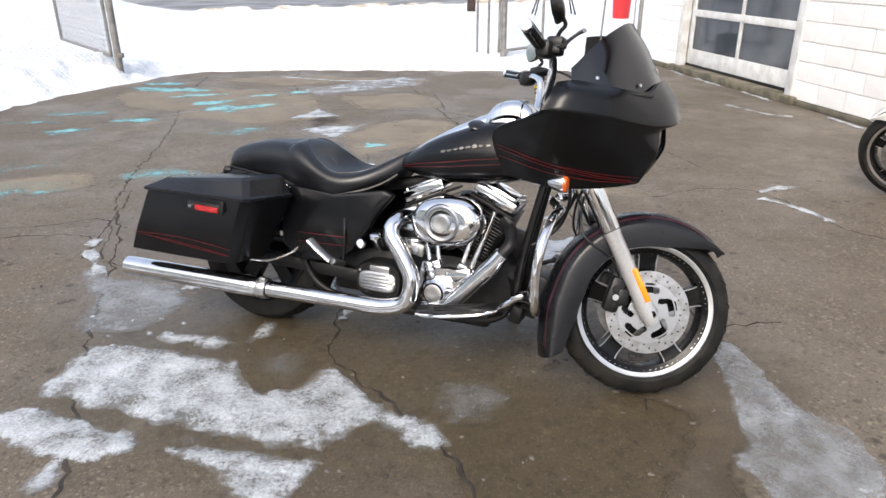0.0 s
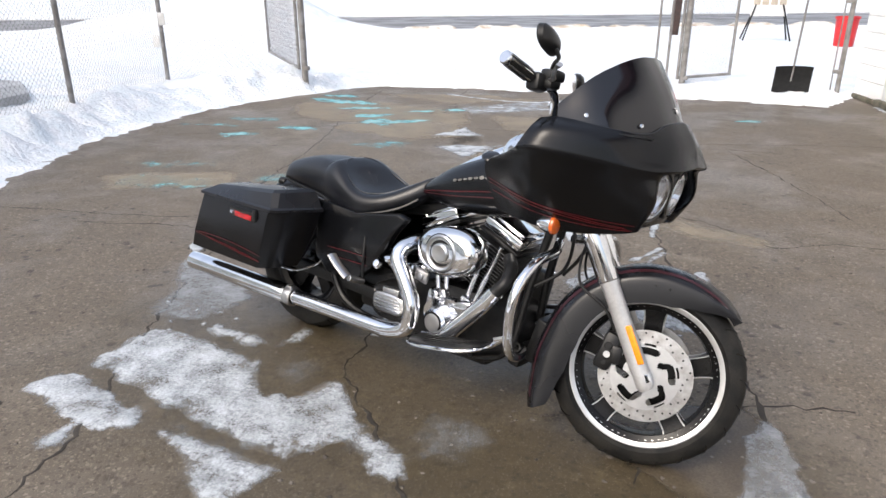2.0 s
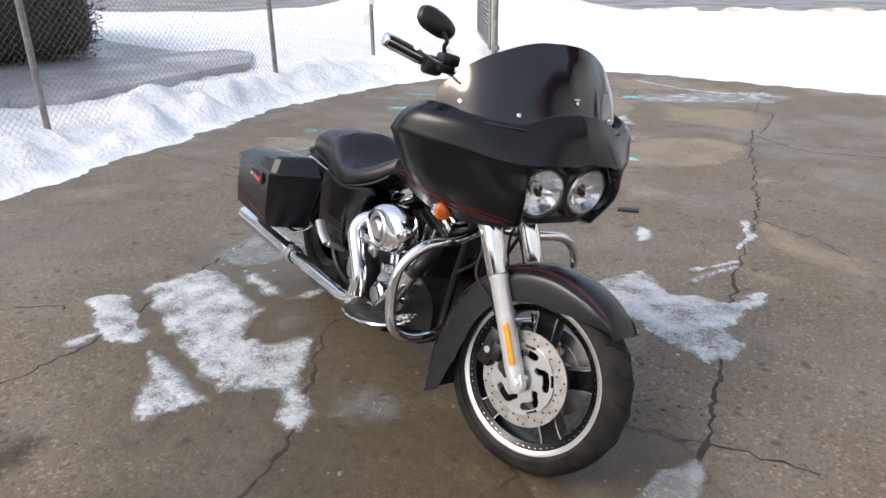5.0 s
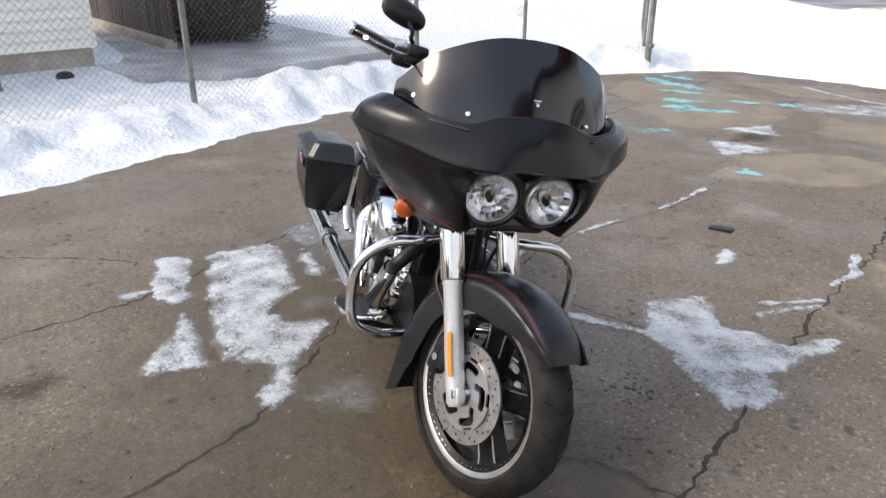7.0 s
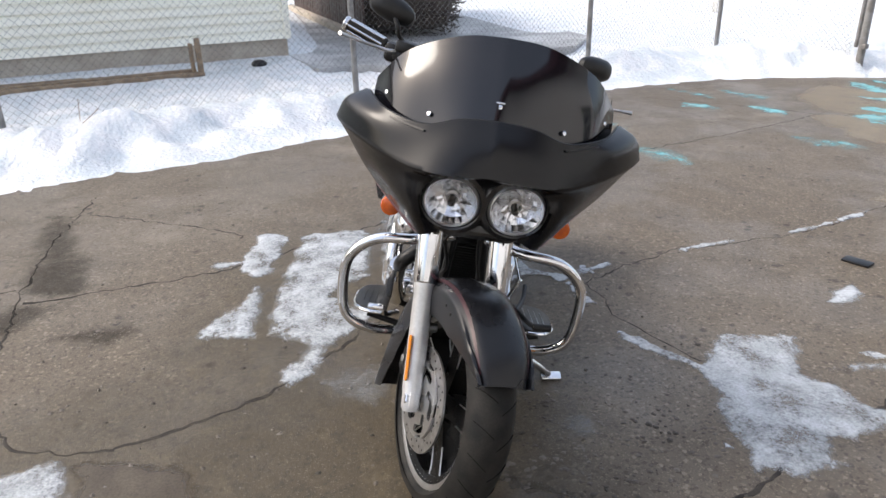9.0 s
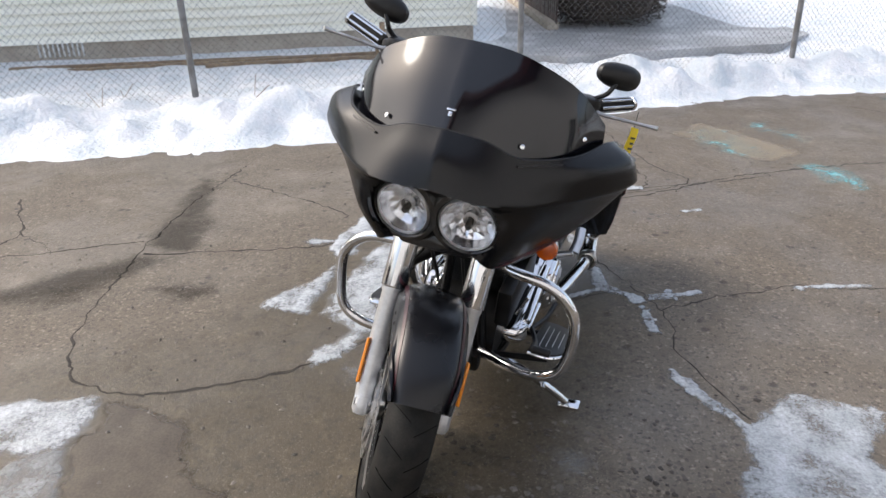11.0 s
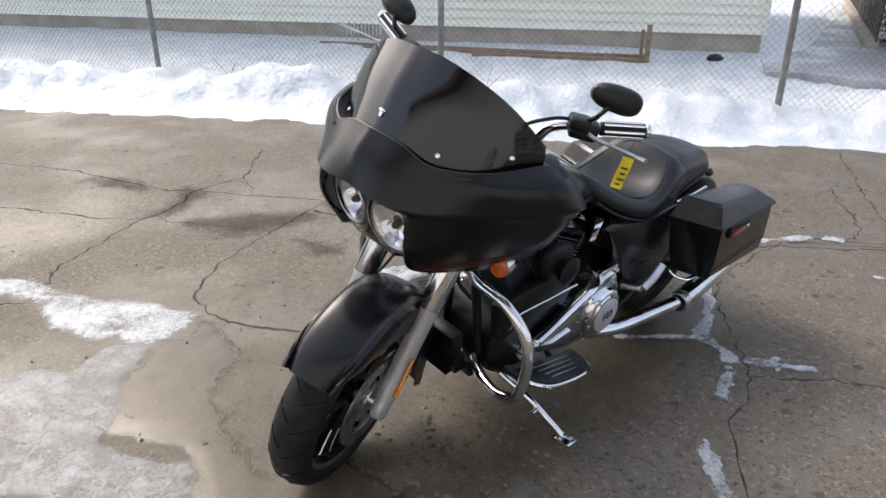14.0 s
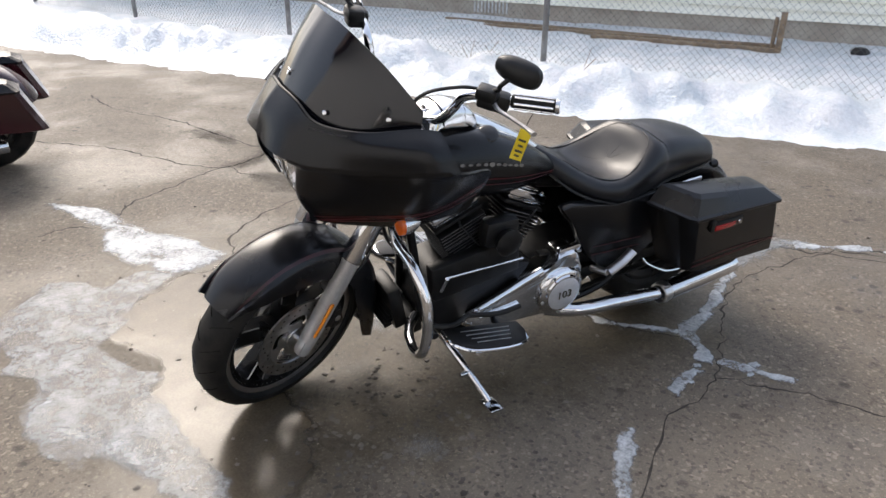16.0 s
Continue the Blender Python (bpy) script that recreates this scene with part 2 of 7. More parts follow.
def film(name, one, two, rough, lo, hi, z_full, patchy=1.5, grain=1.2, patch_scale=5.0, grain_scale=75.0, most=0.95, gloss=0.3, relief=0.8):
    """A thin layer with gaps: bare where it is patchy, granular throughout, thinning out towards its edge."""
    m = mat(name, one, rough, color2=two, scale=patch_scale * 1.7, detail=8, spread=(0.36, 0.64), fine=0.20, fine_scale=130, bump=relief, bump_scale=60, bump_dist=0.006, rough2=gloss)
    n, lk = m.node_tree.nodes, m.node_tree.links.new
    b, out = n["Principled BSDF"], n["Material Output"]
    co = n.new("ShaderNodeTexCoord")
    sp = n.new("ShaderNodeSeparateXYZ")
    lk(co.outputs["Object"], sp.inputs[0])
    th = n.new("ShaderNodeMath")
    th.operation, th.use_clamp = "MULTIPLY", True
    th.inputs[1].default_value = 1.0 / z_full
    lk(sp.outputs[2], th.inputs[0])
    total = th.outputs[0]
    for scale, gain, det in ((patch_scale, patchy, 5), (grain_scale, grain, 4)):
        ns = n.new("ShaderNodeTexNoise")
        ns.inputs["Scale"].default_value, ns.inputs["Detail"].default_value, ns.inputs["Roughness"].default_value = scale, det, 0.68
        lk(co.outputs["Object"], ns.inputs["Vector"])
        dv = n.new("ShaderNodeMath")
        dv.operation = "MULTIPLY_ADD"
        dv.inputs[1].default_value, dv.inputs[2].default_value = gain, -gain / 2
        lk(ns.outputs["Fac"], dv.inputs[0])
        ad = n.new("ShaderNodeMath")
        lk(total, ad.inputs[0])
        lk(dv.outputs[0], ad.inputs[1])
        total = ad.outputs[0]
    r = n.new("ShaderNodeMapRange")
    r.interpolation_type = "SMOOTHSTEP"
    r.inputs[1].default_value, r.inputs[2].default_value, r.inputs[4].default_value = lo, hi, most
    lk(total, r.inputs[0])
    tr, mx = n.new("ShaderNodeBsdfTransparent"), n.new("ShaderNodeMixShader")
    lk(r.outputs[0], mx.inputs[0])
    lk(tr.outputs[0], mx.inputs[1])
    lk(b.outputs[0], mx.inputs[2])
    lk(mx.outputs[0], out.inputs[0])
    return m


CONCRETE = ground_material()
CRACK = film("dirt filled crack", (0.020, 0.017, 0.014), (0.045, 0.038, 0.030), 0.9, 0.10, 0.75, 0.0010, 2.2, 1.2, 9.0, 70.0, 0.95, 0.85, 0.3)
SNOW = mat("snow", (0.80, 0.81, 0.825), 0.6, color2=(0.64, 0.69, 0.725), scale=4, detail=8, fine=0.08, fine_scale=40, bump=0.75, bump_scale=22, bump_dist=0.03, rough2=0.35)
DIRTY_SNOW = mat("dirty ploughed snow", (0.74, 0.71, 0.66), 0.7, color2=(0.42, 0.35, 0.27), scale=2.5, detail=7, fine=0.15, fine_scale=20, bump=0.8, bump_scale=9, bump_dist=0.05)
DARK_FENCE = mat("dark stained boards", (0.060, 0.033, 0.026), 0.7, color2=(0.035, 0.022, 0.018), scale=9, detail=6, fine=0.15, vary=0.2)
ICE = film("thin rough ice", (0.58, 0.615, 0.65), (0.40, 0.43, 0.45), 0.5, 0.27, 1.36, 0.0085, 2.3, 1.1, 5.5, 70.0, 0.86)
ICE_GREY = film("grey slush film", (0.37, 0.39, 0.41), (0.205, 0.21, 0.21), 0.40, 0.30, 1.45, 0.0050, 1.7, 0.8, 5.0, 60.0, 0.76, 0.26)
DAMP = film("damp dark concrete", (0.034, 0.030, 0.025), (0.026, 0.023, 0.019), 0.85, 0.15, 0.95, 0.0022, 1.3, 0.5, 4.0, 70.0, 0.45, 0.75, 0.3)
DAMP.node_tree.nodes["Principled BSDF"].inputs["Specular IOR Level"].default_value = 0.15
PALE = film("pale worn concrete", (0.34, 0.29, 0.215), (0.25, 0.21, 0.155), 0.75, 0.20, 0.9, 0.0025, 1.6, 0.8, 2.2, 40.0, 0.55, 0.6, 0.4)
TEAL = film("turquoise paint residue", (0.14, 0.50, 0.55), (0.28, 0.46, 0.47), 0.6, 0.22, 1.25, 0.0042, 3.0, 1.0, 6.0, 50.0, 0.85, 0.5)
WATER = film("murky meltwater", (0.100, 0.082, 0.058), (0.070, 0.056, 0.039), 0.17, 0.10, 0.75, 0.0019, 0.9, 0.25, 4.0, 60.0, 0.97, 0.24, 0.03)
WATER.node_tree.nodes["Principled BSDF"].inputs["Specular IOR Level"].default_value = 0.26
WALK = mat("grey wet paving", (0.30, 0.30, 0.295), 0.5, color2=(0.46, 0.46, 0.46), scale=1.5, detail=6, fine=0.1, rough2=0.35)
ASPHALT = mat("wet asphalt", (0.13, 0.12, 0.115), 0.5, color2=(0.19, 0.175, 0.165), scale=0.7, fine=0.2, fine_scale=30, rough2=0.35)
BLOCK_WHITE = mat("white painted block", (0.86, 0.855, 0.84), 0.6, color2=(0.80, 0.79, 0.77), scale=4, fine=0.05, fine_scale=60, bump=0.3, bump_scale=50, vary=0.04)
FRAME_WHITE = mat("weathered white frame", (0.72, 0.73, 0.73), 0.5, color2=(0.58, 0.58, 0.56), scale=7, detail=6, fine=0.08)
SIDING = mat("cream siding", (0.94, 0.92, 0.80), 0.6, color2=(0.91, 0.885, 0.765), scale=3, fine=0.03, bump=0.1, bump_scale=40, vary=0.03)
FOUND = mat("beige block foundation", (0.36, 0.31, 0.25), 0.85, color2=(0.44, 0.39, 0.32), scale=4, detail=6, fine=0.12, bump=0.3, bump_scale=40)
SILL = mat("mossy stained sill", (0.17, 0.15, 0.11), 0.85, color2=(0.085, 0.080, 0.055), scale=6, detail=6, fine=0.2, bump=0.3, bump_scale=40)
WOOD = mat("weathered lumber", (0.30, 0.22, 0.14), 0.7, color2=(0.20, 0.14, 0.09), scale=11, detail=6, fine=0.15)
LEAF = mat("dark hedge twigs", (0.035, 0.026, 0.022), 0.8, color2=(0.055, 0.042, 0.032), scale=14)
BUCKET_RED = mat("red plastic", (0.55, 0.02, 0.025), 0.4, color2=(0.45, 0.018, 0.02), scale=6)
ROOF = mat("grey shingle", (0.10, 0.095, 0.09), 0.9, color2=(0.14, 0.13, 0.12), scale=5, fine=0.2)
FASCIA = mat("dark red eaves paint", (0.10, 0.012, 0.014), 0.5, color2=(0.075, 0.010, 0.012), scale=5, fine=0.1)
CRACK_STONE = mat("dark pebble", (0.05, 0.042, 0.034), 0.8, color2=(0.16, 0.14, 0.12), scale=3, detail=2)


# ---- building tools ----
def part(name, bm, material, parent=None, label="", smooth=True, sharp=35):
    """Links a bmesh as one mesh object, under a thing or a part if one is given."""
    bmesh.ops.recalc_face_normals(bm, faces=bm.faces)
    me = bpy.data.meshes.new(name)
    for f in bm.faces:
        f.smooth = smooth
    if smooth:
        for e in bm.edges:
            if len(e.link_faces) == 2 and e.calc_face_angle(0) > radians(sharp):
                e.smooth = False
    bm.to_mesh(me)
    bm.free()
    me.materials.append(material)
    ob = new(name, me)
    if parent:
        ob.parent = parent
    if label:
        tagged(ob, label)
    return ob


def mesh_of(verts, faces):
    bm = bmesh.new()
    vs = [bm.verts.new(tuple(float(c) for c in v)) for v in verts]
    for f in faces:
        try:
            bm.faces.new([vs[i] for i in f])
        except ValueError:
            pass
    return bm


def join(*bms):
    out = bmesh.new()
    for b in bms:
        me = bpy.data.meshes.new("tmp")
        b.to_mesh(me)
        b.free()
        out.from_mesh(me)
        bpy.data.meshes.remove(me)
    return out


def moved(bm, m):
    bmesh.ops.transform(bm, matrix=m, verts=bm.verts)
    return bm


def mirrored(bm):
    c = bm.copy()
    bmesh.ops.transform(c, matrix=Matrix.Diagonal((1, -1, 1, 1)), verts=c.verts)
    return c


def smooth_path(pts, per=8, closed=False):
    """A Catmull-Rom curve through the points."""
    p = np.array(pts, float)
    if len(p) < 3:
        return np.array([p[0] + (p[1] - p[0]) * s for s in np.linspace(0, 1, per + 1)])
    ext = np.vstack([p[-1], p, p[0], p[1]]) if closed else np.vstack([2 * p[0] - p[1], p, 2 * p[-1] - p[-2]])
    out = []
    last = len(p) if closed else len(p) - 1
    for i in range(last):
        a, b, c, d = ext[i:i + 4]
        for s in np.arange(per) / per:
            out.append(0.5 * (2 * b + (c - a) * s + (2 * a - 5 * b + 4 * c - d) * s ** 2 + (3 * b - a - 3 * c + d) * s ** 3))
    if not closed:
        out.append(p[-1])
    return np.array(out)


def tube(pts, r, n=12, per=8, closed=False, curved=True, flat=1.0):
    """A round bar along the points; r is one radius or one for each point."""
    p = smooth_path(pts, per, closed) if curved else np.array(pts, float)
    k = len(p)
    rs = np.full(k, r) if np.isscalar(r) else np.interp(np.linspace(0, 1, k), np.linspace(0, 1, len(r)), r)
    tan = np.gradient(p, axis=0) if not closed else np.roll(p, -1, 0) - np.roll(p, 1, 0)
    tan /= np.maximum(np.linalg.norm(tan, axis=1)[:, None], 1e-9)
    u = np.cross(tan[0], (0, 0, 1) if abs(tan[0][2]) < 0.9 else (1, 0, 0))
    u /= np.linalg.norm(u)
    verts, faces = [], []
    for i in range(k):
        u = u - tan[i] * (u @ tan[i])
        u /= np.linalg.norm(u)
        w = np.cross(tan[i], u)
        for j in range(n):
            a = 2 * math.pi * j / n
            verts.append(p[i] + rs[i] * (math.cos(a) * u + flat * math.sin(a) * w))
    for i in range(k if closed else k - 1):
        for j in range(n):
            a, b = i * n, ((i + 1) % k) * n
            faces.append((a + j, a + (j + 1) % n, b + (j + 1) % n, b + j))
    if not closed:
        faces.append(tuple(range(n))[::-1])
        faces.append(tuple((k - 1) * n + j for j in range(n)))
    return mesh_of(verts, faces)


def lathe(profile, m=None, n=32, closed=False):
    """Turns (radius, height) pairs round the local z axis; m places it."""
    verts, faces = [], []
    for r, h in profile:
        for j in range(n):
            a = 2 * math.pi * j / n
            verts.append((r * math.cos(a), r * math.sin(a), h))
    k = len(profile)
    for i in range(k if closed else k - 1):
        for j in range(n):
            a, b = i * n, ((i + 1) % k) * n
            faces.append((a + j, a + (j + 1) % n, b + (j + 1) % n, b + j))
    bm = mesh_of(verts, faces)
    if not closed:
        bmesh.ops.holes_fill(bm, edges=[e for e in bm.edges if len(e.link_faces) == 1], sides=0)
    bmesh.ops.remove_doubles(bm, verts=bm.verts, dist=1e-6)
    return moved(bm, m) if m else bm


def rbox(sx, sy, sz, bevel=0.004, m=None, seg=2):
    """A box with rounded edges, centred on its own origin."""
    bm = bmesh.new()
    bmesh.ops.create_cube(bm, size=1, matrix=Matrix.Diagonal((sx, sy, sz, 1)))
    if bevel:
        bmesh.ops.bevel(bm, geom=bm.edges[:], offset=bevel, segments=seg, affect="EDGES", profile=0.5)
    return moved(bm, m) if m else bm


def loft(rings, cap=True):
    """Skins closed rings of equal length."""
    n = len(rings[0])
    verts = [v for r in rings for v in r]
    faces = []
    for i in range(len(rings) - 1):
        for j in range(n):
            faces.append((i * n + j, i * n + (j + 1) % n, (i + 1) * n + (j + 1) % n, (i + 1) * n + j))
    if cap:
        faces.append(tuple(range(n)))
        faces.append(tuple((len(rings) - 1) * n + j for j in range(n)))
    return mesh_of(verts, faces)


def shell(grid, thick=0.006):
    """A sheet with thickness from a grid of places (rows x columns x 3)."""
    g = np.array(grid, float)
    a, b = g.shape[:2]
    nrm = np.cross(np.gradient(g, axis=0), np.gradient(g, axis=1))
    nrm /= np.maximum(np.linalg.norm(nrm, axis=2)[..., None], 1e-9)
    verts = np.concatenate([g.reshape(-1, 3), (g - nrm * thick).reshape(-1, 3)])
    o = a * b
    faces = []
    for i in range(a - 1):
        for j in range(b - 1):
            q = (i * b + j, i * b + j + 1, (i + 1) * b + j + 1, (i + 1) * b + j)
            faces += [q, tuple(o + v for v in q[::-1])]
    rim = [j for j in range(b)] + [i * b + b - 1 for i in range(1, a)] + [(a - 1) * b + j for j in range(b - 2, -1, -1)] + [i * b for i in range(a - 2, 0, -1)]
    for i in range(len(rim)):
        v, w = rim[i], rim[(i + 1) % len(rim)]
        faces.append((v, w, o + w, o + v))
    return mesh_of(verts, faces)


def slab(poly, h, bevel=0.0, m=None):
    """A flat plate: an outline in xy raised by h."""
    bm = bmesh.new()
    f = bm.faces.new([bm.verts.new((x, y, 0)) for x, y in poly])
    top = bmesh.ops.extrude_face_region(bm, geom=[f])
    bmesh.ops.translate(bm, verts=[v for v in top["geom"] if isinstance(v, bmesh.types.BMVert)], vec=(0, 0, h))
    if bevel:
        bmesh.ops.bevel(bm, geom=bm.edges[:], offset=bevel, segments=2, affect="EDGES", profile=0.5)
    return moved(bm, m) if m else bm


def along(p, q):
    """A pose at p whose z axis points to q."""
    p, q = Vector(p), Vector(q)
    return Matrix.Translation(p) @ (q - p).to_track_quat("Z", "Y").to_matrix().to_4x4()


def rod(p, q, r, n=12, r2=None):
    d = (Vector(q) - Vector(p)).length
    e = min(0.15 * r, 0.2 * d)
    r2 = r if r2 is None else r2
    return lathe([(r - e, 0), (r, e), (r2, d - e), (r2 - e, d)], along(p, q), n)


def thing(name, label, category, m=None, group="", kind=""):
    ob = new(name)
    ob.empty_display_size = 0.1
    if m:
        ob.matrix_world = m
    return tagged(ob, label, category, group, kind)


# ---- the lot ----
def layer(points, h, seed, jag, cell, fall):
    """A thin sheet over an outline whose edge wanders, thickening inwards from nothing."""
    p = np.array(points, float)
    lo, hi = p.min(0) - jag * 1.5, p.max(0) + jag * 1.5
    gx, gy = np.meshgrid(np.arange(lo[0], hi[0] + cell, cell), np.arange(lo[1], hi[1] + cell, cell), indexing="ij")
    best, inside = np.full(gx.shape, 1e9), np.zeros(gx.shape, bool)
    for a, b in zip(p, np.roll(p, -1, 0)):
        e = b - a
        s = np.clip(((gx - a[0]) * e[0] + (gy - a[1]) * e[1]) / max(e @ e, 1e-9), 0, 1)
        best = np.minimum(best, np.hypot(gx - a[0] - s * e[0], gy - a[1] - s * e[1]))
        cross = (a[1] > gy) != (b[1] > gy)
        inside ^= cross & (gx < (b[0] - a[0]) * (gy - a[1]) / (b[1] - a[1] if b[1] != a[1] else 1e-9) + a[0])
    d = np.where(inside, best, -best)
    f = 0.22 / jag
    wob = np.array([noise.noise(Vector((x * f, y * f, seed))) + 0.55 * noise.noise(Vector((x * f * 3, y * f * 3, seed + 7))) + 0.35 * noise.noise(Vector((x * f * 8, y * f * 8, seed + 3))) for x, y in zip(gx.ravel(), gy.ravel())]).reshape(gx.shape)
    d = d + jag * (wob + 0.45)
    z = 0.0004 + h * np.clip(d / fall, 0, 1) ** 0.7
    idx = np.arange(gx.size).reshape(gx.shape)
    keep = np.maximum.reduce([d[:-1, :-1], d[1:, :-1], d[1:, 1:], d[:-1, 1:]]) > 0
    q = np.stack([idx[:-1, :-1], idx[1:, :-1], idx[1:, 1:], idx[:-1, 1:]], -1)[keep]
    me = bpy.data.meshes.new("layer")
    me.from_pydata(np.stack([gx, gy, z], -1).reshape(-1, 3).tolist(), [], q.tolist())
    bm = bmesh.new()
    bm.from_mesh(me)
    bpy.data.meshes.remove(me)
    bmesh.ops.delete(bm, geom=[v for v in bm.verts if not v.link_faces], context="VERTS")
    return bm


def patch(name, points, h, seed, material, label, category, jag=0.05, group="", cell=0.018, fall=0.05):
    ob = part(name, layer(points, h, seed, jag, cell, fall), material)
    return tagged(ob, label, category, group, "structure" if name == "stain" else "")


def crack(points, width, seed, material=None, h=0.0012):
    """A broken, wandering seam along the points."""
    p = smooth_path(points, 10) if len(points) > 2 else np.array(points, float)
    fine = []
    for a, b in zip(p[:-1], p[1:]):
        k = max(1, int(np.linalg.norm(b - a) / 0.02))
        fine += [a + (b - a) * s / k for s in range(k)]
    fine = np.array(fine + [p[-1]])
    tan = np.gradient(fine, axis=0)
    tan /= np.maximum(np.linalg.norm(tan, axis=1)[:, None], 1e-9)
    verts, faces = [], []
    for i, ((x, y), t) in enumerate(zip(fine, tan)):
        s = noise.noise(Vector((x * 5, y * 5, seed))) * 0.028 + noise.noise(Vector((x * 17, y * 17, seed))) * 0.022 + noise.noise(Vector((x * 45, y * 45, seed))) * 0.013
        w = 0.58 * width * (0.22 + 1.1 * abs(noise.noise(Vector((x * 9, y * 9, seed + 4))) + 0.25) + 0.5 * abs(noise.noise(Vector((x * 38, y * 38, seed + 9)))))
        c = np.array((x, y)) + s * np.array((-t[1], t[0]))
        l, r = c + w * np.array((-t[1], t[0])), c - w * np.array((-t[1], t[0]))
        verts += [(*l, 0.0006), (*((l + c) / 2), h), (*((r + c) / 2), h), (*r, 0.0006)]
        if i:
            o = 4 * i
            faces += [(o - 4 + k, o - 3 + k, o + 1 + k, o + k) for k in range(3)]
    ob = part("crack", mesh_of(verts, faces), material or CRACK, smooth=False)
    return tagged(ob, "dark dirt-filled crack in the old concrete", "crack", "cracks in the lot", "structure")


bm = bmesh.new()
bmesh.ops.create_grid(bm, x_segments=8, y_segments=8, size=300)
ground = tagged(part("ground", bm, CONCRETE, smooth=False), "old brown-grey exposed-aggregate concrete, damp and cracked", "ground", kind="structure")

# snow round the lot: a sheet that dips under the concrete along the cleared edge
EDGE = np.array([(0.4, -14.0), (-0.75, -6.2), (-1.2, -4.7), (-1.75, -3.1), (-2.15, -2.1), (-2.6, -1.0), (-2.85, 0.2), (-3.35, 1.9), (-3.9, 2.9), (-4.45, 4.2),
                 (-4.95, 5.5), (-5.12, 7.0), (-4.8, 8.9), (-4.3, 9.9), (-3.0, 10.2), (-1.4, 10.3), (0.8, 10.4), (2.0, 10.35), (2.45, 11.4), (12.0, 13.0)])


def lot_distance(x, y):
    """Signed distance from the lot's cleared edge: positive out in the snow."""
    best = np.full(x.shape, 1e9)
    side = np.zeros(x.shape)
    for a, b in zip(EDGE[:-1], EDGE[1:]):
        d = b - a
        s = np.clip(((x - a[0]) * d[0] + (y - a[1]) * d[1]) / (d @ d), 0, 1)
        px, py = x - a[0] - s * d[0], y - a[1] - s * d[1]
        r = np.hypot(px, py)
        near = r < best
        best = np.where(near, r, best)
        side = np.where(near, np.sign(d[0] * (y - a[1]) - d[1] * (x - a[0])), side)
    return best * side


def near_kerb(x):
    """Where the street begins."""
    return 25.8 + 0.62 * (x + 2.3)


def snow_height(x, y):
    d = lot_distance(x, y)
    n1 = np.array([noise.noise(Vector((a * 0.9, b * 0.9, 1.0))) for a, b in zip(x.ravel(), y.ravel())]).reshape(x.shape)
    n2 = np.array([noise.noise(Vector((a * 3.1, b * 3.1, 2.0))) for a, b in zip(x.ravel(), y.ravel())]).reshape(x.shape)
    n3 = np.array([noise.noise(Vector((a * 9.0, b * 9.0, 3.0))) for a, b in zip(x.ravel(), y.ravel())]).reshape(x.shape)
    d = d + 0.13 * n2 + 0.09 * n3
    west = np.clip((10.0 - y) / 1.5, 0, 1)
    rise = np.clip(d / (0.35 + 0.5 * west), 0, 1)
    rise = rise * rise * (3 - 2 * rise)
    lumps = np.exp(-((d - 0.75) / 0.55) ** 2) * np.clip(n1 + 0.5 + 0.5 * n2, 0, 1.3) * 0.20
    base = 0.10 + 0.07 * west + 0.17 * np.clip((d - 1.5) / 3, 0, 1) * west
    h = rise * (base + west * lumps + 0.07 * n2 * np.exp(-np.clip(d - 1.5, 0, 9)) + 0.05 * n3 * np.exp(-np.clip(d - 1.2, 0, 9)) + 0.03 * n1)
    walk_in = np.clip((-5.75 - x) / 0.3, 0, 1) * np.clip((y - 2.5) / 0.3, 0, 1) * np.clip((6.6 - y) / 0.5, 0, 1)
    h = h * (1 - walk_in) + np.minimum(h, 0.27) * walk_in
    h = h + 0.22 * np.exp(-((x + 4.98) ** 2 + (y - 9.05) ** 2) / 0.25) * np.clip(d / 0.15, 0, 1)
    mound = 1.25 * np.exp(-((x + 13.2) / 2.3) ** 2 - ((y - 19.3) / 2.0) ** 2) + 0.8 * np.exp(-((x + 16.5) / 3.0) ** 2 - ((y - 18.5) / 2.5) ** 2)
    h = h + mound * (1 + 0.3 * n1)
    road = np.clip((y - near_kerb(x)) / 1.2, 0, 1)
    h = h * (1 - road) - 0.06 * road
    return np.where(d > 0, h, np.maximum(-0.05, d * 0.4)) - 0.004


xs = np.concatenate([np.linspace(-60, -19.5, 14), np.arange(-19, -10.4, 0.45), np.arange(-10.4, -5.6, 0.20), np.arange(-5.5, 3.0, 0.085), np.linspace(3.2, 12, 10)])
ys = np.concatenate([np.arange(-14, -5, 0.20), np.arange(-4.9, 11.8, 0.085), np.arange(12.0, 30, 0.5)])
gx, gy = np.meshgrid(xs, ys, indexing="ij")
gz = snow_height(gx, gy)
idx = np.arange(gx.size).reshape(gx.shape)
keep = np.maximum.reduce([gz[:-1, :-1], gz[1:, :-1], gz[1:, 1:], gz[:-1, 1:]]) > -0.03
q = np.stack([idx[:-1, :-1], idx[1:, :-1], idx[1:, 1:], idx[:-1, 1:]], -1)[keep]
me = bpy.data.meshes.new("snow")
me.from_pydata(np.stack([gx, gy, gz], -1).reshape(-1, 3).tolist(), [], q.tolist())
me.polygons.foreach_set("use_smooth", [True] * len(me.polygons))
me.materials.append(SNOW)
snow = tagged(new("snow", me), "ploughed white snow banked along the cleared lot", "snow", kind="stuff")


def snow_z(x, y):
    return float(snow_height(np.array([[x]], float), np.array([[y]], float))[0, 0])


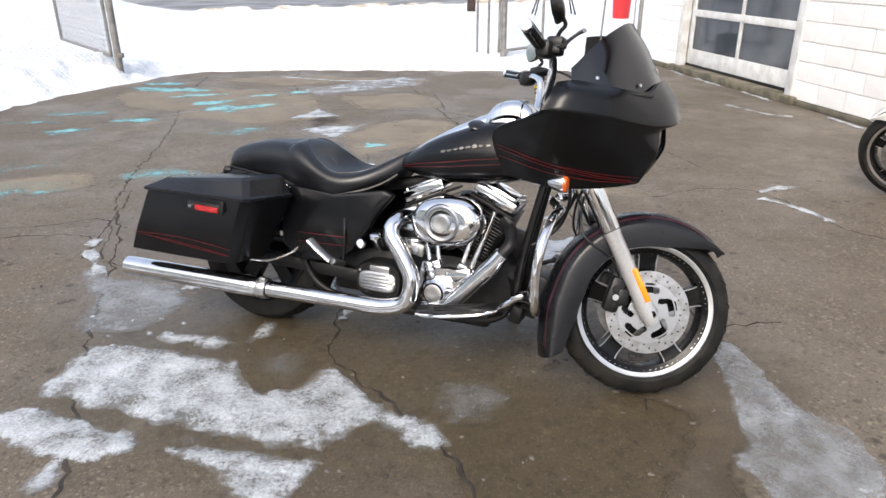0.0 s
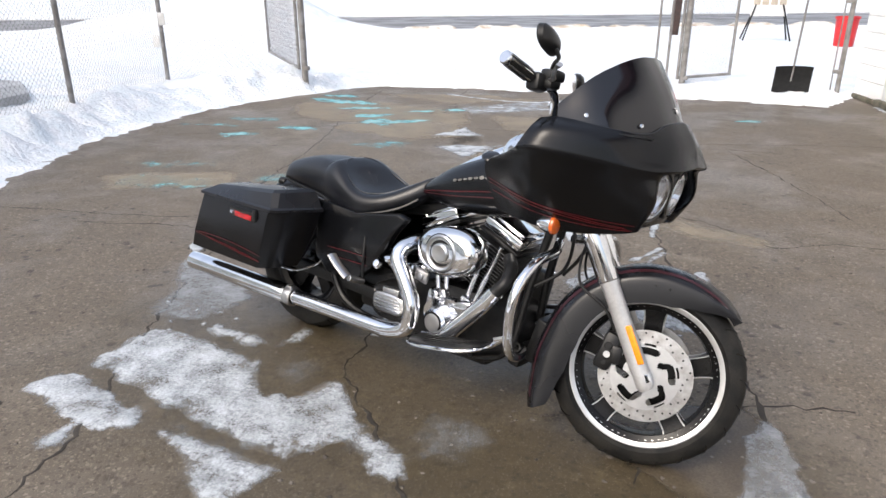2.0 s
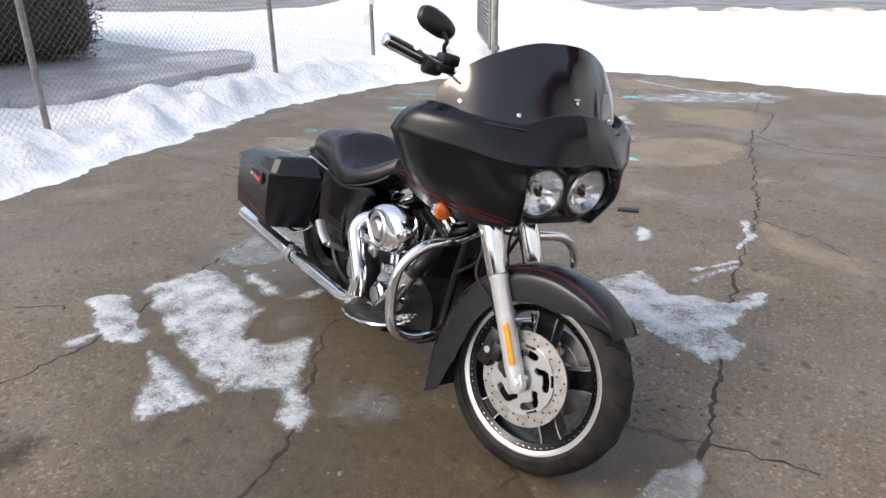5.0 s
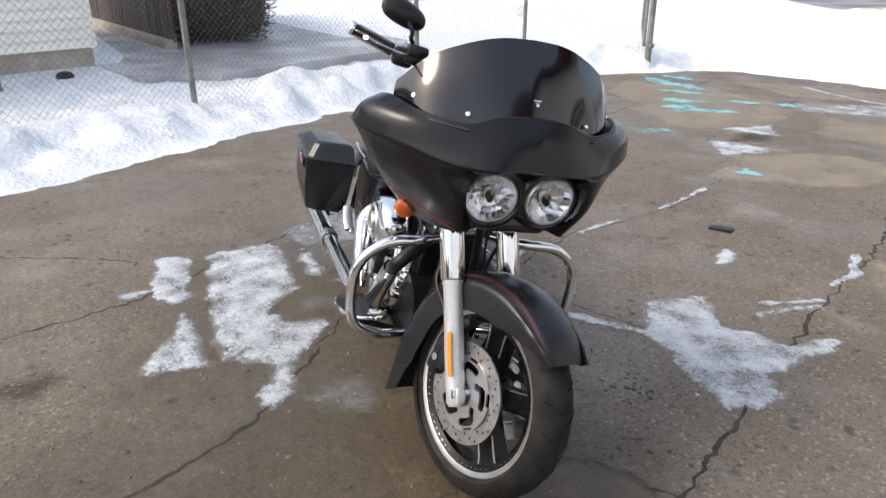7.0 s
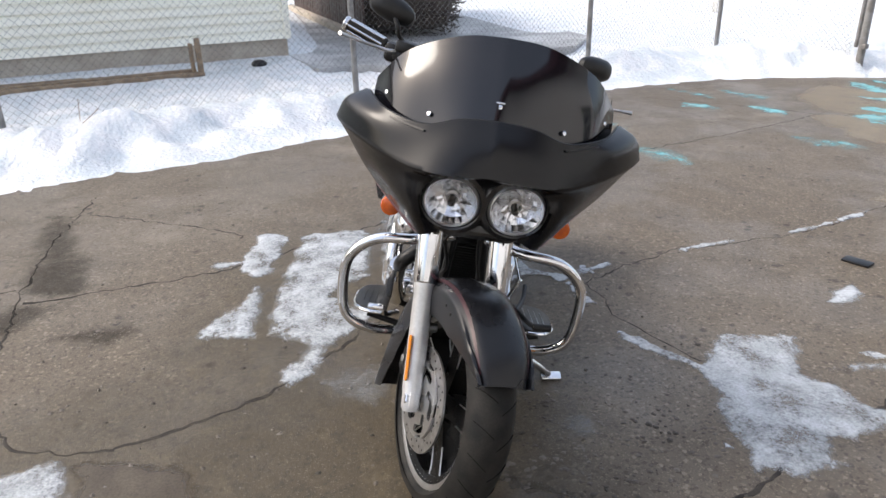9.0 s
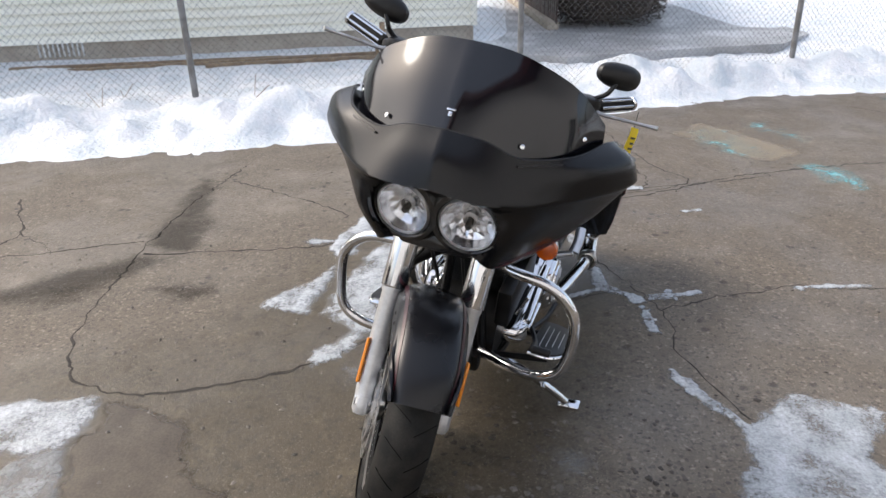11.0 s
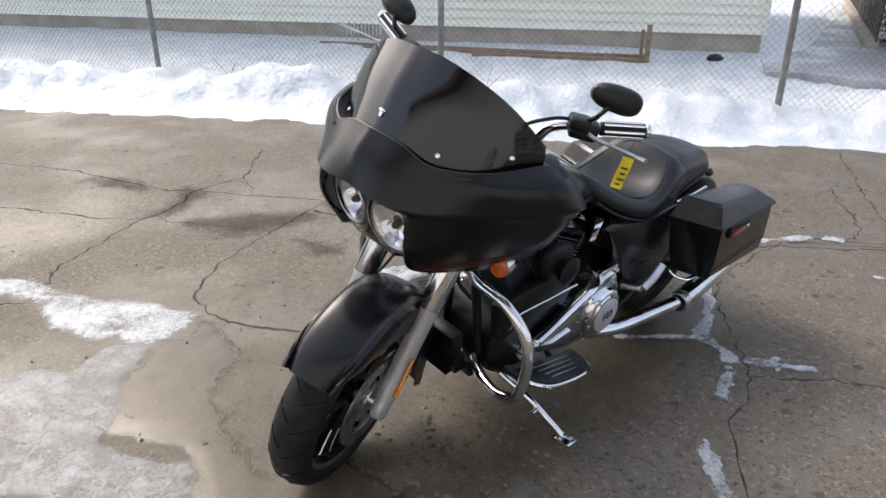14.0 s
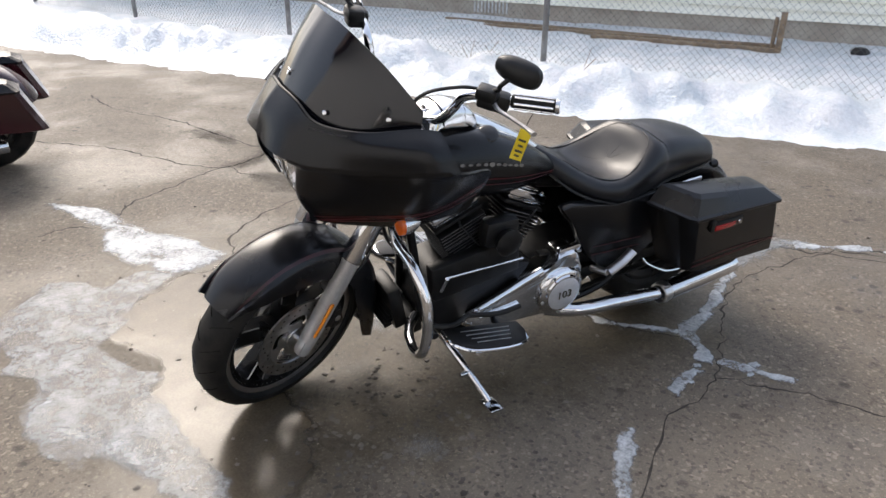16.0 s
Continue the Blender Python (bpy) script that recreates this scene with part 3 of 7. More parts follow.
tagged(part("road", slab([(-60, near_kerb(-60)), (12, near_kerb(12)), (12, near_kerb(12) + 12.2), (-60, near_kerb(-60) + 12.2)], 0.02), ASPHALT, smooth=False), "wet grey street beyond the snow", "road", kind="structure")
tagged(part("far_snow", slab([(-60, near_kerb(-60) + 12.2), (12, near_kerb(12) + 12.2), (60, 120), (60, 260), (-160, 260), (-160, -20)], 0.09), SNOW, smooth=False), "snow-covered verge across the street", "snow", kind="structure")
for i in range(7):
    x0 = -9.2 + i * 1.9
    y0 = near_kerb(x0) - 0.5
    patch("slush", [(x0, y0), (x0 + 1.6, y0 + 0.95), (x0 + 1.3, y0 + 1.5), (x0 + 0.1, y0 + 0.7)], 0.20, 60 + i, DIRTY_SNOW, "low ridge of dirty ploughed snow along the street", "snow ridge", 0.25, "snow ridges", 0.10, 0.4)

# cracks and joints in the concrete
for k, (w, pts) in enumerate([
    (0.016, [(-3.95, 9.6), (-3.5, 7.9), (-2.86, 6.1), (-2.4, 4.45), (-1.9, 3.5), (-1.47, 2.46), (-1.08, 1.67), (-0.99, 1.12), (-0.95, 0.76)]),
    (0.010, [(-4.2, 3.4), (-2.75, 3.70), (-2.19, 3.88), (-1.9, 3.3)]),
    (0.009, [(-0.42, 3.35), (-0.62, 3.88), (-0.65, 4.12), (-0.66, 4.49), (-0.70, 4.92), (-0.90, 5.55), (-1.11, 6.04), (-1.30, 6.4)]),
    (0.016, [(-1.93, 7.56), (-2.6, 9.2), (-2.8, 10.2)]),
    (0.010, [(-1.45, 6.2), (-0.25, 7.11), (1.44, 7.78), (3.0, 8.2)]),
    (0.016, [(-1.34, 9.89), (-0.4, 7.2), (0.28, 5.53), (0.61, 4.43), (0.97, 3.28), (1.14, 2.81), (1.22, 2.50), (1.3, 2.1)]),
    (0.012, [(0.45, 5.11), (0.73, 5.05), (1.02, 4.86), (1.24, 4.67), (1.63, 4.86), (1.96, 4.82), (2.13, 4.48), (2.26, 4.13), (2.6, 3.8)]),
    (0.014, [(-4.5, 5.9), (-3.25, 6.96), (-1.81, 7.38), (-0.62, 7.40), (0.12, 7.08), (0.72, 7.31), (1.37, 7.36)]),
    (0.010, [(0.9, 7.3), (1.13, 6.82), (1.35, 6.38), (1.75, 5.39)]),
    (0.012, [(-1.26, 8.46), (-0.72, 8.50), (-0.42, 7.49)]),
    (0.008, [(0.35, 3.48), (-0.02, 3.36), (-0.42, 3.35), (-1.18, 3.09), (-1.98, 3.31)]),
    (0.011, [(-1.98, 3.31), (-2.29, 4.35), (-2.4, 4.45)]),
    (0.010, [(-3.07, 3.42), (-2.20, 3.64), (-1.98, 3.31)]),
    (0.016, [(0.31, 1.37), (0.19, 1.70), (0.07, 1.93), (-0.42, 2.45), (-0.44, 2.64), (-0.5, 2.9)]),
    (0.013, [(-2.57, 0.77), (-1.8, 0.70), (-1.07, 0.73), (-0.33, 0.82), (0.20, 1.03), (0.31, 1.37)]),
    (0.009, [(-2.21, 0.81), (-1.9, 1.3), (-1.58, 1.72), (-1.5, 1.74)]),
    (0.014, [(-0.53, -2.74), (-0.49, -2.09), (-0.62, -1.59), (-0.69, -1.25), (-0.71, -0.78), (-0.74, -0.37), (-0.82, -0.18), (-0.93, 0.15), (-1.13, 0.68)]),
    (0.016, [(0.60, -2.0), (0.17, -1.23), (-0.03, -0.89), (-0.11, -0.50), (-0.25, -0.11), (-0.38, 0.0), (-0.61, -0.03), (-0.82, -0.14), (-0.99, -0.14), (-1.22, -0.11), (-1.59, -0.35), (-1.8, -0.5)]),
    (0.013, [(0.40, 0.22), (0.13, 0.13), (-0.11, 0.04), (-0.38, 0.0)]),
    (0.010, [(-0.38, 0.0), (-0.37, 0.17), (-0.43, 0.30)]),
    (0.009, [(-1.22, -0.11), (-1.05, 0.15), (-0.93, 0.25)]),
    (0.011, [(0.90, 0.36), (0.74, 0.35), (0.58, 0.42), (0.40, 0.22)]),
    (0.010, [(-0.43, 2.76), (-0.55, 3.13), (-0.50, 3.30)]),
    (0.012, [(1.47, 2.9), (1.14, 2.81), (0.9, 2.6), (0.75, 2.2)]),
]):
    crack(pts, w, 11.3 * k)

# pale worn concrete, turquoise residue
for k, pts in enumerate([
    [(-1.32, 6.35), (-0.78, 7.02), (-0.31, 6.92), (-0.17, 6.44), (-0.68, 5.67), (-1.03, 5.55)],
    [(-4.42, 8.17), (-3.57, 8.66), (-2.43, 8.48), (-2.24, 7.87), (-3.33, 7.11), (-4.08, 7.47)],
    [(-2.83, 7.79), (-2.08, 8.40), (-1.66, 6.92), (-2.24, 6.61), (-3.18, 6.93)],
    [(-1.76, 8.23), (-0.76, 8.46), (-0.46, 7.52), (-1.32, 7.45)],
    [(-3.9, 9.3), (-2.4, 9.7), (-1.2, 9.6), (-2.6, 8.9)],
    [(0.47, 5.08), (0.73, 5.02), (1.02, 4.82), (1.24, 4.65), (0.95, 4.62), (0.6, 4.75)],
    [(-3.9, 4.4), (-2.9, 4.9), (-2.6, 4.6), (-3.5, 4.1)],
]):
    patch("stain", pts, 0.0028, 20 + k, PALE, "pale worn stretch of concrete", "stain", 0.10, "worn stretches", 0.035, 0.20)
for k, (x, y, a, b, r) in enumerate([(-3.95, 8.5, 0.55, 0.12, -6), (-3.45, 8.1, 0.45, 0.10, 20), (-3.0, 7.75, 0.40, 0.10, 30), (-2.55, 8.25, 0.35, 0.08, 35), (-2.78, 7.35, 0.22, 0.20, 20), (-2.5, 7.55, 0.25, 0.10, 40), (-3.46, 6.72, 0.20, 0.09, 10),
                                     (-4.3, 7.0, 0.30, 0.07, 15), (-3.85, 6.2, 0.18, 0.05, 10), (-4.5, 6.5, 0.30, 0.06, 15), (-3.2, 4.45, 0.42, 0.17, 10), (-2.3, 4.9, 0.30, 0.09, 20), (-3.6, 4.9, 0.35, 0.10, 20),
                                     (-0.91, 5.86, 0.16, 0.10, 30), (-2.3, 6.3, 0.28, 0.08, 35), (-4.2, 8.9, 0.25, 0.07, 10), (0.95, 8.9, 0.25, 0.08, 30), (-1.9, 8.7, 0.3, 0.06, 20)]):
    c, s = math.cos(radians(r)), math.sin(radians(r))
    pts = [(x + a * math.cos(q) * c - b * math.sin(q) * s, y + a * math.cos(q) * s + b * math.sin(q) * c) for q in np.linspace(0, 2 * math.pi, 9)[:-1]]
    patch("stain", pts, 0.0020 if k in (7, 9, 10, 11, 12, 14) else 0.0038, 40 + k, TEAL, "streak of turquoise paint residue on concrete", "stain", 0.12, "turquoise streaks", 0.025, 0.10)

# meltwater
patch("puddle", [(0.36, 1.30), (0.64, 1.30), (0.98, 1.42), (1.05, 1.56), (0.97, 1.78), (0.97, 1.93), (1.18, 2.06), (1.15, 2.28), (1.20, 2.62), (1.08, 2.76), (0.86, 2.74), (0.78, 2.55), (0.74, 2.36), (0.90, 2.22), (0.93, 2.08), (0.86, 1.90), (0.72, 1.72), (0.44, 1.55)],
      0.0020, 55, WATER, "shallow puddle of brown meltwater under the front wheel", "puddle", 0.07, "", 0.010, 0.11)

# ice
ICE_LABEL = "thin white rough ice on the concrete"
for k, (h, pts) in enumerate([
    (0.011, [(-1.44, 2.07), (-1.45, 2.21), (-1.44, 2.43), (-1.25, 2.46), (-1.09, 2.42), (-0.95, 2.38), (-0.77, 2.39), (-0.71, 2.26), (-0.61, 2.17), (-0.51, 2.21), (-0.45, 2.31), (-0.43, 2.42), (-0.34, 2.32), (-0.23, 2.17), (-0.13, 2.15), (-0.13, 2.07), (-0.23, 1.98), (-0.32, 1.86), (-0.54, 1.89), (-0.79, 1.93), (-1.05, 1.99), (-1.33, 2.07)]),
    (0.014, [(-1.50, 1.83), (-1.49, 1.95), (-1.43, 2.02), (-1.22, 1.955), (-0.98, 1.90), (-0.92, 1.82), (-1.04, 1.75), (-1.26, 1.78)]),
    (0.011, [(-0.87, 1.82), (-0.78, 1.86), (-0.56, 1.84), (-0.32, 1.81), (-0.34, 1.71), (-0.37, 1.60), (-0.52, 1.62), (-0.64, 1.73)]),
    (0.011, [(-0.23, 2.06), (-0.15, 2.14), (-0.01, 2.09), (0.06, 2.04), (0.10, 1.93), (0.05, 1.90), (-0.09, 1.95), (-0.18, 2.02)]),
    (0.013, [(0.40, 3.46), (0.26, 3.61), (0.19, 3.70), (0.29, 3.96), (0.39, 3.88), (0.53, 3.79), (0.64, 3.83), (0.78, 3.87), (0.85, 4.10), (0.90, 4.02), (0.88, 3.79), (0.90, 3.61), (1.00, 3.57), (1.00, 3.46), (0.94, 3.33), (0.99, 3.24), (0.85, 3.31), (0.72, 3.34), (0.58, 3.38)]),
    (0.010, [(0.49, 3.86), (0.53, 4.08), (0.62, 4.36), (0.67, 4.33), (0.58, 4.05), (0.56, 3.84)]),
    (0.010, [(0.70, -0.12), (0.62, 0.01), (0.58, 0.12), (0.44, 0.23), (0.52, 0.43), (0.41, 0.74), (0.37, 0.89), (0.30, 1.20), (0.42, 1.26), (0.61, 1.22), (0.67, 1.10), (0.70, 0.93), (0.74, 0.74), (0.63, 0.51), (0.68, 0.25), (0.73, 0.02)]),
    (0.0065, [(1.22, 2.42), (1.29, 2.28), (1.39, 2.18), (1.44, 1.95), (1.42, 1.82), (1.34, 1.78), (1.25, 1.80), (1.32, 1.92), (1.27, 2.04), (1.19, 2.26)]),
    (0.009, [(-1.21, 2.51), (-1.18, 2.57), (-0.98, 2.55), (-0.83, 2.54), (-0.80, 2.64), (-0.74, 2.72), (-0.70, 2.60), (-0.80, 2.48), (-0.94, 2.46)]),
    (0.010, [(-1.18, 1.62), (-1.15, 1.74), (-1.03, 1.64), (-1.09, 1.55)]),
    (0.012, [(-0.02, 4.42), (-0.07, 4.56), (0.06, 4.51), (0.13, 4.34), (0.07, 4.29)]),
    (0.006, [(-2.34, 8.58), (-1.95, 9.04), (-1.18, 9.81), (-0.86, 9.12), (-1.45, 8.60), (-2.03, 8.21)]),
    (0.009, [(-1.98, 6.86), (-1.80, 7.45), (-1.45, 7.05), (-1.62, 6.98), (-1.78, 6.95)]),
    (0.009, [(-1.70, 6.40), (-1.30, 6.08), (-1.15, 6.45), (-1.13, 6.72), (-1.35, 6.60), (-1.58, 6.60)]),
]):
    patch("ice_patch", pts, h, 3 + k, ICE, ICE_LABEL, "ice", 0.036, "ice patches", 0.010, 0.08)
for k, (h, pts) in enumerate([
    (0.006, [(-1.87, 3.15), (-1.32, 3.02), (-1.22, 2.90), (-1.29, 2.60), (-1.43, 2.52), (-1.62, 2.58), (-1.62, 2.74)]),
    (0.007, [(0.68, 1.11), (0.60, 1.24), (0.79, 1.35), (0.95, 1.49), (1.04, 1.53), (1.10, 1.60), (1.05, 1.78), (1.00, 1.93), (1.10, 2.05), (1.07, 2.22), (1.10, 2.35), (1.10, 2.60), (1.18, 2.70), (1.25, 2.50), (1.29, 2.28), (1.39, 2.15), (1.45, 1.95), (1.41, 1.84), (1.34, 1.82), (1.34, 1.67), (1.43, 1.52), (1.36, 1.48), (1.40, 1.30), (1.33, 1.14), (1.11, 1.00), (1.03, 0.91), (0.90, 1.12)]),
    (0.005, [(0.03, 2.05), (0.05, 2.17), (0.03, 2.34), (0.11, 2.36), (0.25, 2.28), (0.28, 2.18), (0.19, 2.05), (0.08, 1.98)]),
    (0.004, [(-0.77, 2.36), (-0.55, 2.25), (-0.47, 2.34), (-0.52, 2.46), (-0.7, 2.5)]),
    (0.006, [(0.56, 2.82), (0.61, 2.78), (0.71, 2.86), (0.67, 2.96), (0.56, 2.93)]),
    (0.004, [(-1.33, 2.04), (-0.9, 1.93), (-0.6, 1.88), (-0.35, 1.85), (-0.33, 1.80), (-0.88, 1.86), (-1.3, 2.0)]),
]):
    patch("slush", pts, h if k < 2 else 0.75 * h, 70 + k, ICE_GREY, "grey half-melted film of slush", "slush", 0.04 if k == 1 else 0.065, "slush films", 0.011, 0.05 if k == 1 else 0.10)
for k, pts in enumerate([
    [(-0.41, 0.27), (-0.63, 0.43), (-0.83, 0.60), (-1.01, 0.69), (-0.92, 1.0), (-0.64, 0.76), (-0.41, 0.73), (-0.36, 0.50)],
    [(-0.56, 1.00), (-0.62, 1.25), (-0.51, 1.34), (-0.45, 1.21)],
    [(-0.36, -0.04), (-0.60, -0.10), (-0.84, -0.22), (-0.82, -0.06), (-0.58, 0.05), (-0.40, 0.07)],
    [(-0.60, -0.95), (-0.64, -0.45), (-0.72, -0.40), (-0.70, -0.95)],
    [(-1.80, 6.88), (-1.55, 7.02), (-1.38, 6.75), (-1.60, 6.62)],
    [(-2.2, 0.62), (-1.5, 0.66), (-1.07, 0.76), (-1.0, 1.0), (-1.3, 0.95), (-1.8, 0.80)],
]):
    patch("stain", pts, 0.0024, 120 + k, DAMP, "dark damp patch where meltwater dried last", "stain", 0.11, "damp patches", 0.018, 0.26)
# ice left lying in the joints
for k, (w, pts) in enumerate([
    (0.040, [(-1.30, 3.01), (-1.14, 3.04), (-0.84, 3.11), (-0.68, 3.11), (-0.60, 3.14), (-0.54, 3.24), (-0.47, 3.27)]), (0.030, [(-0.41, 3.28), (-0.32, 3.28), (-0.22, 3.28)]), (0.030, [(0.05, 3.28), (0.14, 3.32), (0.26, 3.38), (0.32, 3.42), (0.42, 3.48)]), (0.028, [(-0.52, 3.32), (-0.54, 3.42), (-0.58, 3.57)]),
    (0.018, [(-0.45, 2.76), (-0.46, 2.88), (-0.55, 3.02), (-0.60, 3.12)]), (0.05, [(-1.79, 3.12), (-1.90, 3.25), (-2.02, 3.42)]), (0.04, [(-2.06, 3.48), (-2.06, 3.57)]), (0.05, [(1.96, 4.79), (2.10, 4.90), (2.25, 4.93)]), (0.04, [(1.93, 4.67), (2.12, 4.46), (2.22, 4.23)]), (0.03, [(0.38, 5.07), (0.47, 4.88), (0.53, 4.78), (0.53, 4.55)]),
    (0.02, [(0.46, 4.09), (0.55, 4.23), (0.61, 4.38)]), (0.018, [(-0.64, 4.0), (-0.66, 4.35)]), (0.02, [(-0.68, 4.7), (-0.74, 5.05), (-0.85, 5.4)]), (0.05, [(-2.9, 9.6), (-1.9, 9.3), (-0.9, 9.5)]),
    (0.014, [(-1.62, 3.72), (-1.66, 3.84)]), (0.035, [(2.6, 8.0), (2.9, 7.5), (3.1, 7.4)]),
]):
    line = smooth_path([(x, y, 0) for x, y in pts], 5)[:, :2]
    across = np.gradient(line, axis=0)[:, ::-1] * np.array((-1, 1))
    across = across / np.linalg.norm(across, axis=1)[:, None] * (0.42 * w + 0.008)
    patch("ice_strip", np.concatenate([line + across, (line - across)[::-1]]), 0.0095, 200 + 3 * k, ICE, "ragged strip of ice lying along a joint", "ice", 0.022 + 0.1 * w, "ice strips", 0.008 if abs(pts[0][1] - 3) < 2.5 else 0.02, 0.022)
rs = random.Random(5)
for k in range(24):
    x, y = rs.choice([(-1.55, 2.75), (0.5, 3.65), (-0.45, 3.25), (-1.7, 3.6), (-1.25, 2.55), (0.75, 3.35)])
    x, y = x + rs.gauss(0, 0.16), y + rs.gauss(0, 0.14)
    r = rs.uniform(0.010, 0.024)
    patch("ice_crumb", [(x + r * math.cos(a) * rs.uniform(0.6, 1.3), y + r * math.sin(a) * rs.uniform(0.6, 1.3)) for a in np.linspace(0, 6.28, 7)[:-1]], rs.uniform(0.004, 0.012), 90 + k, ICE,
          "small crumb of ice on the concrete", "ice", 0.010, "ice crumbs", 0.006, 0.012)
# grit and crumbs lying about
verts, faces = [], []
for k in range(900):
    x, y = rs.uniform(-2.6, 2.6), rs.uniform(-0.5, 5.5)
    s = rs.choice((0.003, 0.004, 0.005, 0.006, 0.009))
    o = len(verts)
    verts += [(x + s * rs.uniform(0.6, 1.3), y, 0.001), (x, y + s * rs.uniform(0.6, 1.4), 0.001), (x - s * rs.uniform(0.6, 1.3), y, 0.001), (x, y - s * rs.uniform(0.6, 1.4), 0.001), (x + 0.2 * s, y + 0.1 * s, s * rs.uniform(0.5, 1.0))]
    faces += [(o, o + 1, o + 4), (o + 1, o + 2, o + 4), (o + 2, o + 3, o + 4), (o + 3, o, o + 4), (o + 3, o + 2, o + 1, o)]
for k in range(520):
    x, y = rs.gauss(0.62, 0.28), rs.gauss(2.85, 0.30)
    if k % 3 == 0:
        x, y = rs.uniform(-0.6, 1.2), rs.uniform(1.0, 3.6)
    w, t, z = rs.uniform(0.004, 0.012), rs.uniform(0, 3), 0.0012
    o = len(verts)
    ring = [(x + w * rs.uniform(0.6, 1.5) * math.cos(t + a), y + w * rs.uniform(0.6, 1.5) * math.sin(t + a), z) for a in (0, 1.2, 2.5, 3.8, 5.0)]
    verts += ring + [(x + 0.3 * w, y, z + 0.3 * w)]
    faces += [(o + q, o + (q + 1) % 5, o + 5) for q in range(5)]
tagged(part("grit", mesh_of(verts, faces), CRACK_STONE, smooth=False), "loose dark grit and pebbles scattered on the concrete", "grit", kind="stuff")
# a flat dark scrap dropped on the concrete
tagged(part("scrap", rbox(0.13, 0.075, 0.012, 0.004, pose(-0.245, 4.747, 0.007, 0, 0, 25)), PLASTIC), "flat dark scrap of plastic lying on concrete", "scrap")


# ---- chain-link fence ----
def chain_link(x0, y0, x1, y1, zlow, height):
    """Zig-zag wires between two places: one mesh of real wires."""
    a, b = np.array((x0, y0)), np.array((x1, y1))
    length = np.linalg.norm(b - a)
    d = (b - a) / length
    n = np.array((-d[1], d[0]))
    pitch, r = 0.066, 0.0019
    verts, faces = [], []
    for i in range(int(length / pitch)):
        for s in (0, 1):
            steps = int(height / (pitch / 2))
            base = len(verts)
            for k in range(steps + 1):
                off = (i + (0.5 if k % 2 else (1.0 if s else 0.0))) * pitch
                side = 0.002 if s else -0.002
                c = a + d * off + n * side
                z = zlow + k * pitch / 2
                for q in range(3):
                    t = 2.094 * q
                    w = d * (r * math.cos(t)) + n * (r * math.sin(t))
                    verts.append((c[0] + w[0], c[1] + w[1], z))
            for k in range(steps):
                for q in range(3):
                    o = base + 3 * k
                    faces.append((o + q, o + (q + 1) % 3, o + 3 + (q + 1) % 3, o + 3 + q))
    me = bpy.data.meshes.new("chain_link")
    me.from_pydata(verts, [], faces)
    me.materials.append(WIRE)
    return me


GATE_END = (-4.95, 8.97)
POSTS = [(-2.25, -9.55), (-2.68, -6.6), (-3.25, -3.5), (-3.97, -0.15), (-4.885, 2.857), (-5.80, 5.85), (-6.70, 8.25)]
fence = thing("fence", "galvanised chain-link fence standing in ploughed snow", "fence")
for i, (x, y) in enumerate(POSTS):
    part("post", join(rod((x, y, -0.1), (x, y, 1.50), 0.030), lathe([(0.036, 0), (0.036, 0.02), (0.024, 0.05), (0.0, 0.06)], pose(x, y, 1.5), 16)), BARE, fence)
    if i:
        px, py = POSTS[i - 1]
        part("top_rail", rod((px, py, 1.46), (x, y, 1.46), 0.02), BARE, fence)
        wires = new("chain_link", chain_link(px, py, x, y, 0.05, 1.38))
        wires.parent = fence
        tagged(wires, "diamond mesh of grey wire", kind="stuff")


wires = new("chain_link", chain_link(*POSTS[-1], *GATE_END, 0.2, 1.25))
wires.parent = fence
tagged(wires, "diamond mesh of grey wire", kind="stuff")
for k, (z, o) in enumerate(((1.02, 0.06), (0.72, -0.09))):
    part("plate", rbox(0.10, 0.012, 0.17, 0.004, pose(POSTS[-1][0] + o, POSTS[-1][1] - 0.03, z, 0, 0, 15)), FRAME_WHITE, fence, "small pale plate on a post")


def gate_leaf(a, b, z, label):
    g = thing("gate", label, "gate", group="gate leaves")
    part("gate_frame", join(rod((*a, z), (*a, z + 1.5), 0.022), rod((*b, z), (*b, z + 1.5), 0.022), rod((*a, z + 0.02), (*b, z + 0.02), 0.022), rod((*a, z + 1.48), (*b, z + 1.48), 0.022)), BARE, g)
    w = new("chain_link", chain_link(*a, *b, z + 0.03, 1.44))
    w.parent = g
    tagged(w, "diamond mesh of grey wire", kind="stuff")
    part("gate_post", join(rod((b[0] + 0.07, b[1] + 0.03, z - 0.4), (b[0] + 0.07, b[1] + 0.03, z + 1.7), 0.045), rbox(0.10, 0.06, 0.06, 0.01, pose(b[0] + 0.1, b[1] + 0.02, z + 0.02))), BARE, g)
    return g


gate_leaf((-6.87, 10.95), (-4.92, 8.95), 0.33, "chain-link gate leaf with a thick galvanised post, snowed in")
gate_leaf((0.75, 12.2), (0.05, 11.4), 0.14, "folded chain-link gate leaf on a round post in snow")
part("gate_bar", join(rod((-0.12, 11.5, 0.1), (-0.12, 11.5, 1.7), 0.02), rod((-0.30, 11.6, 0.1), (-0.30, 11.6, 1.7), 0.018)), BARE).name = "fence_post"
tagged(bpy.data.objects["fence_post"], "pair of thin galvanised fence posts in snow", "fence post")

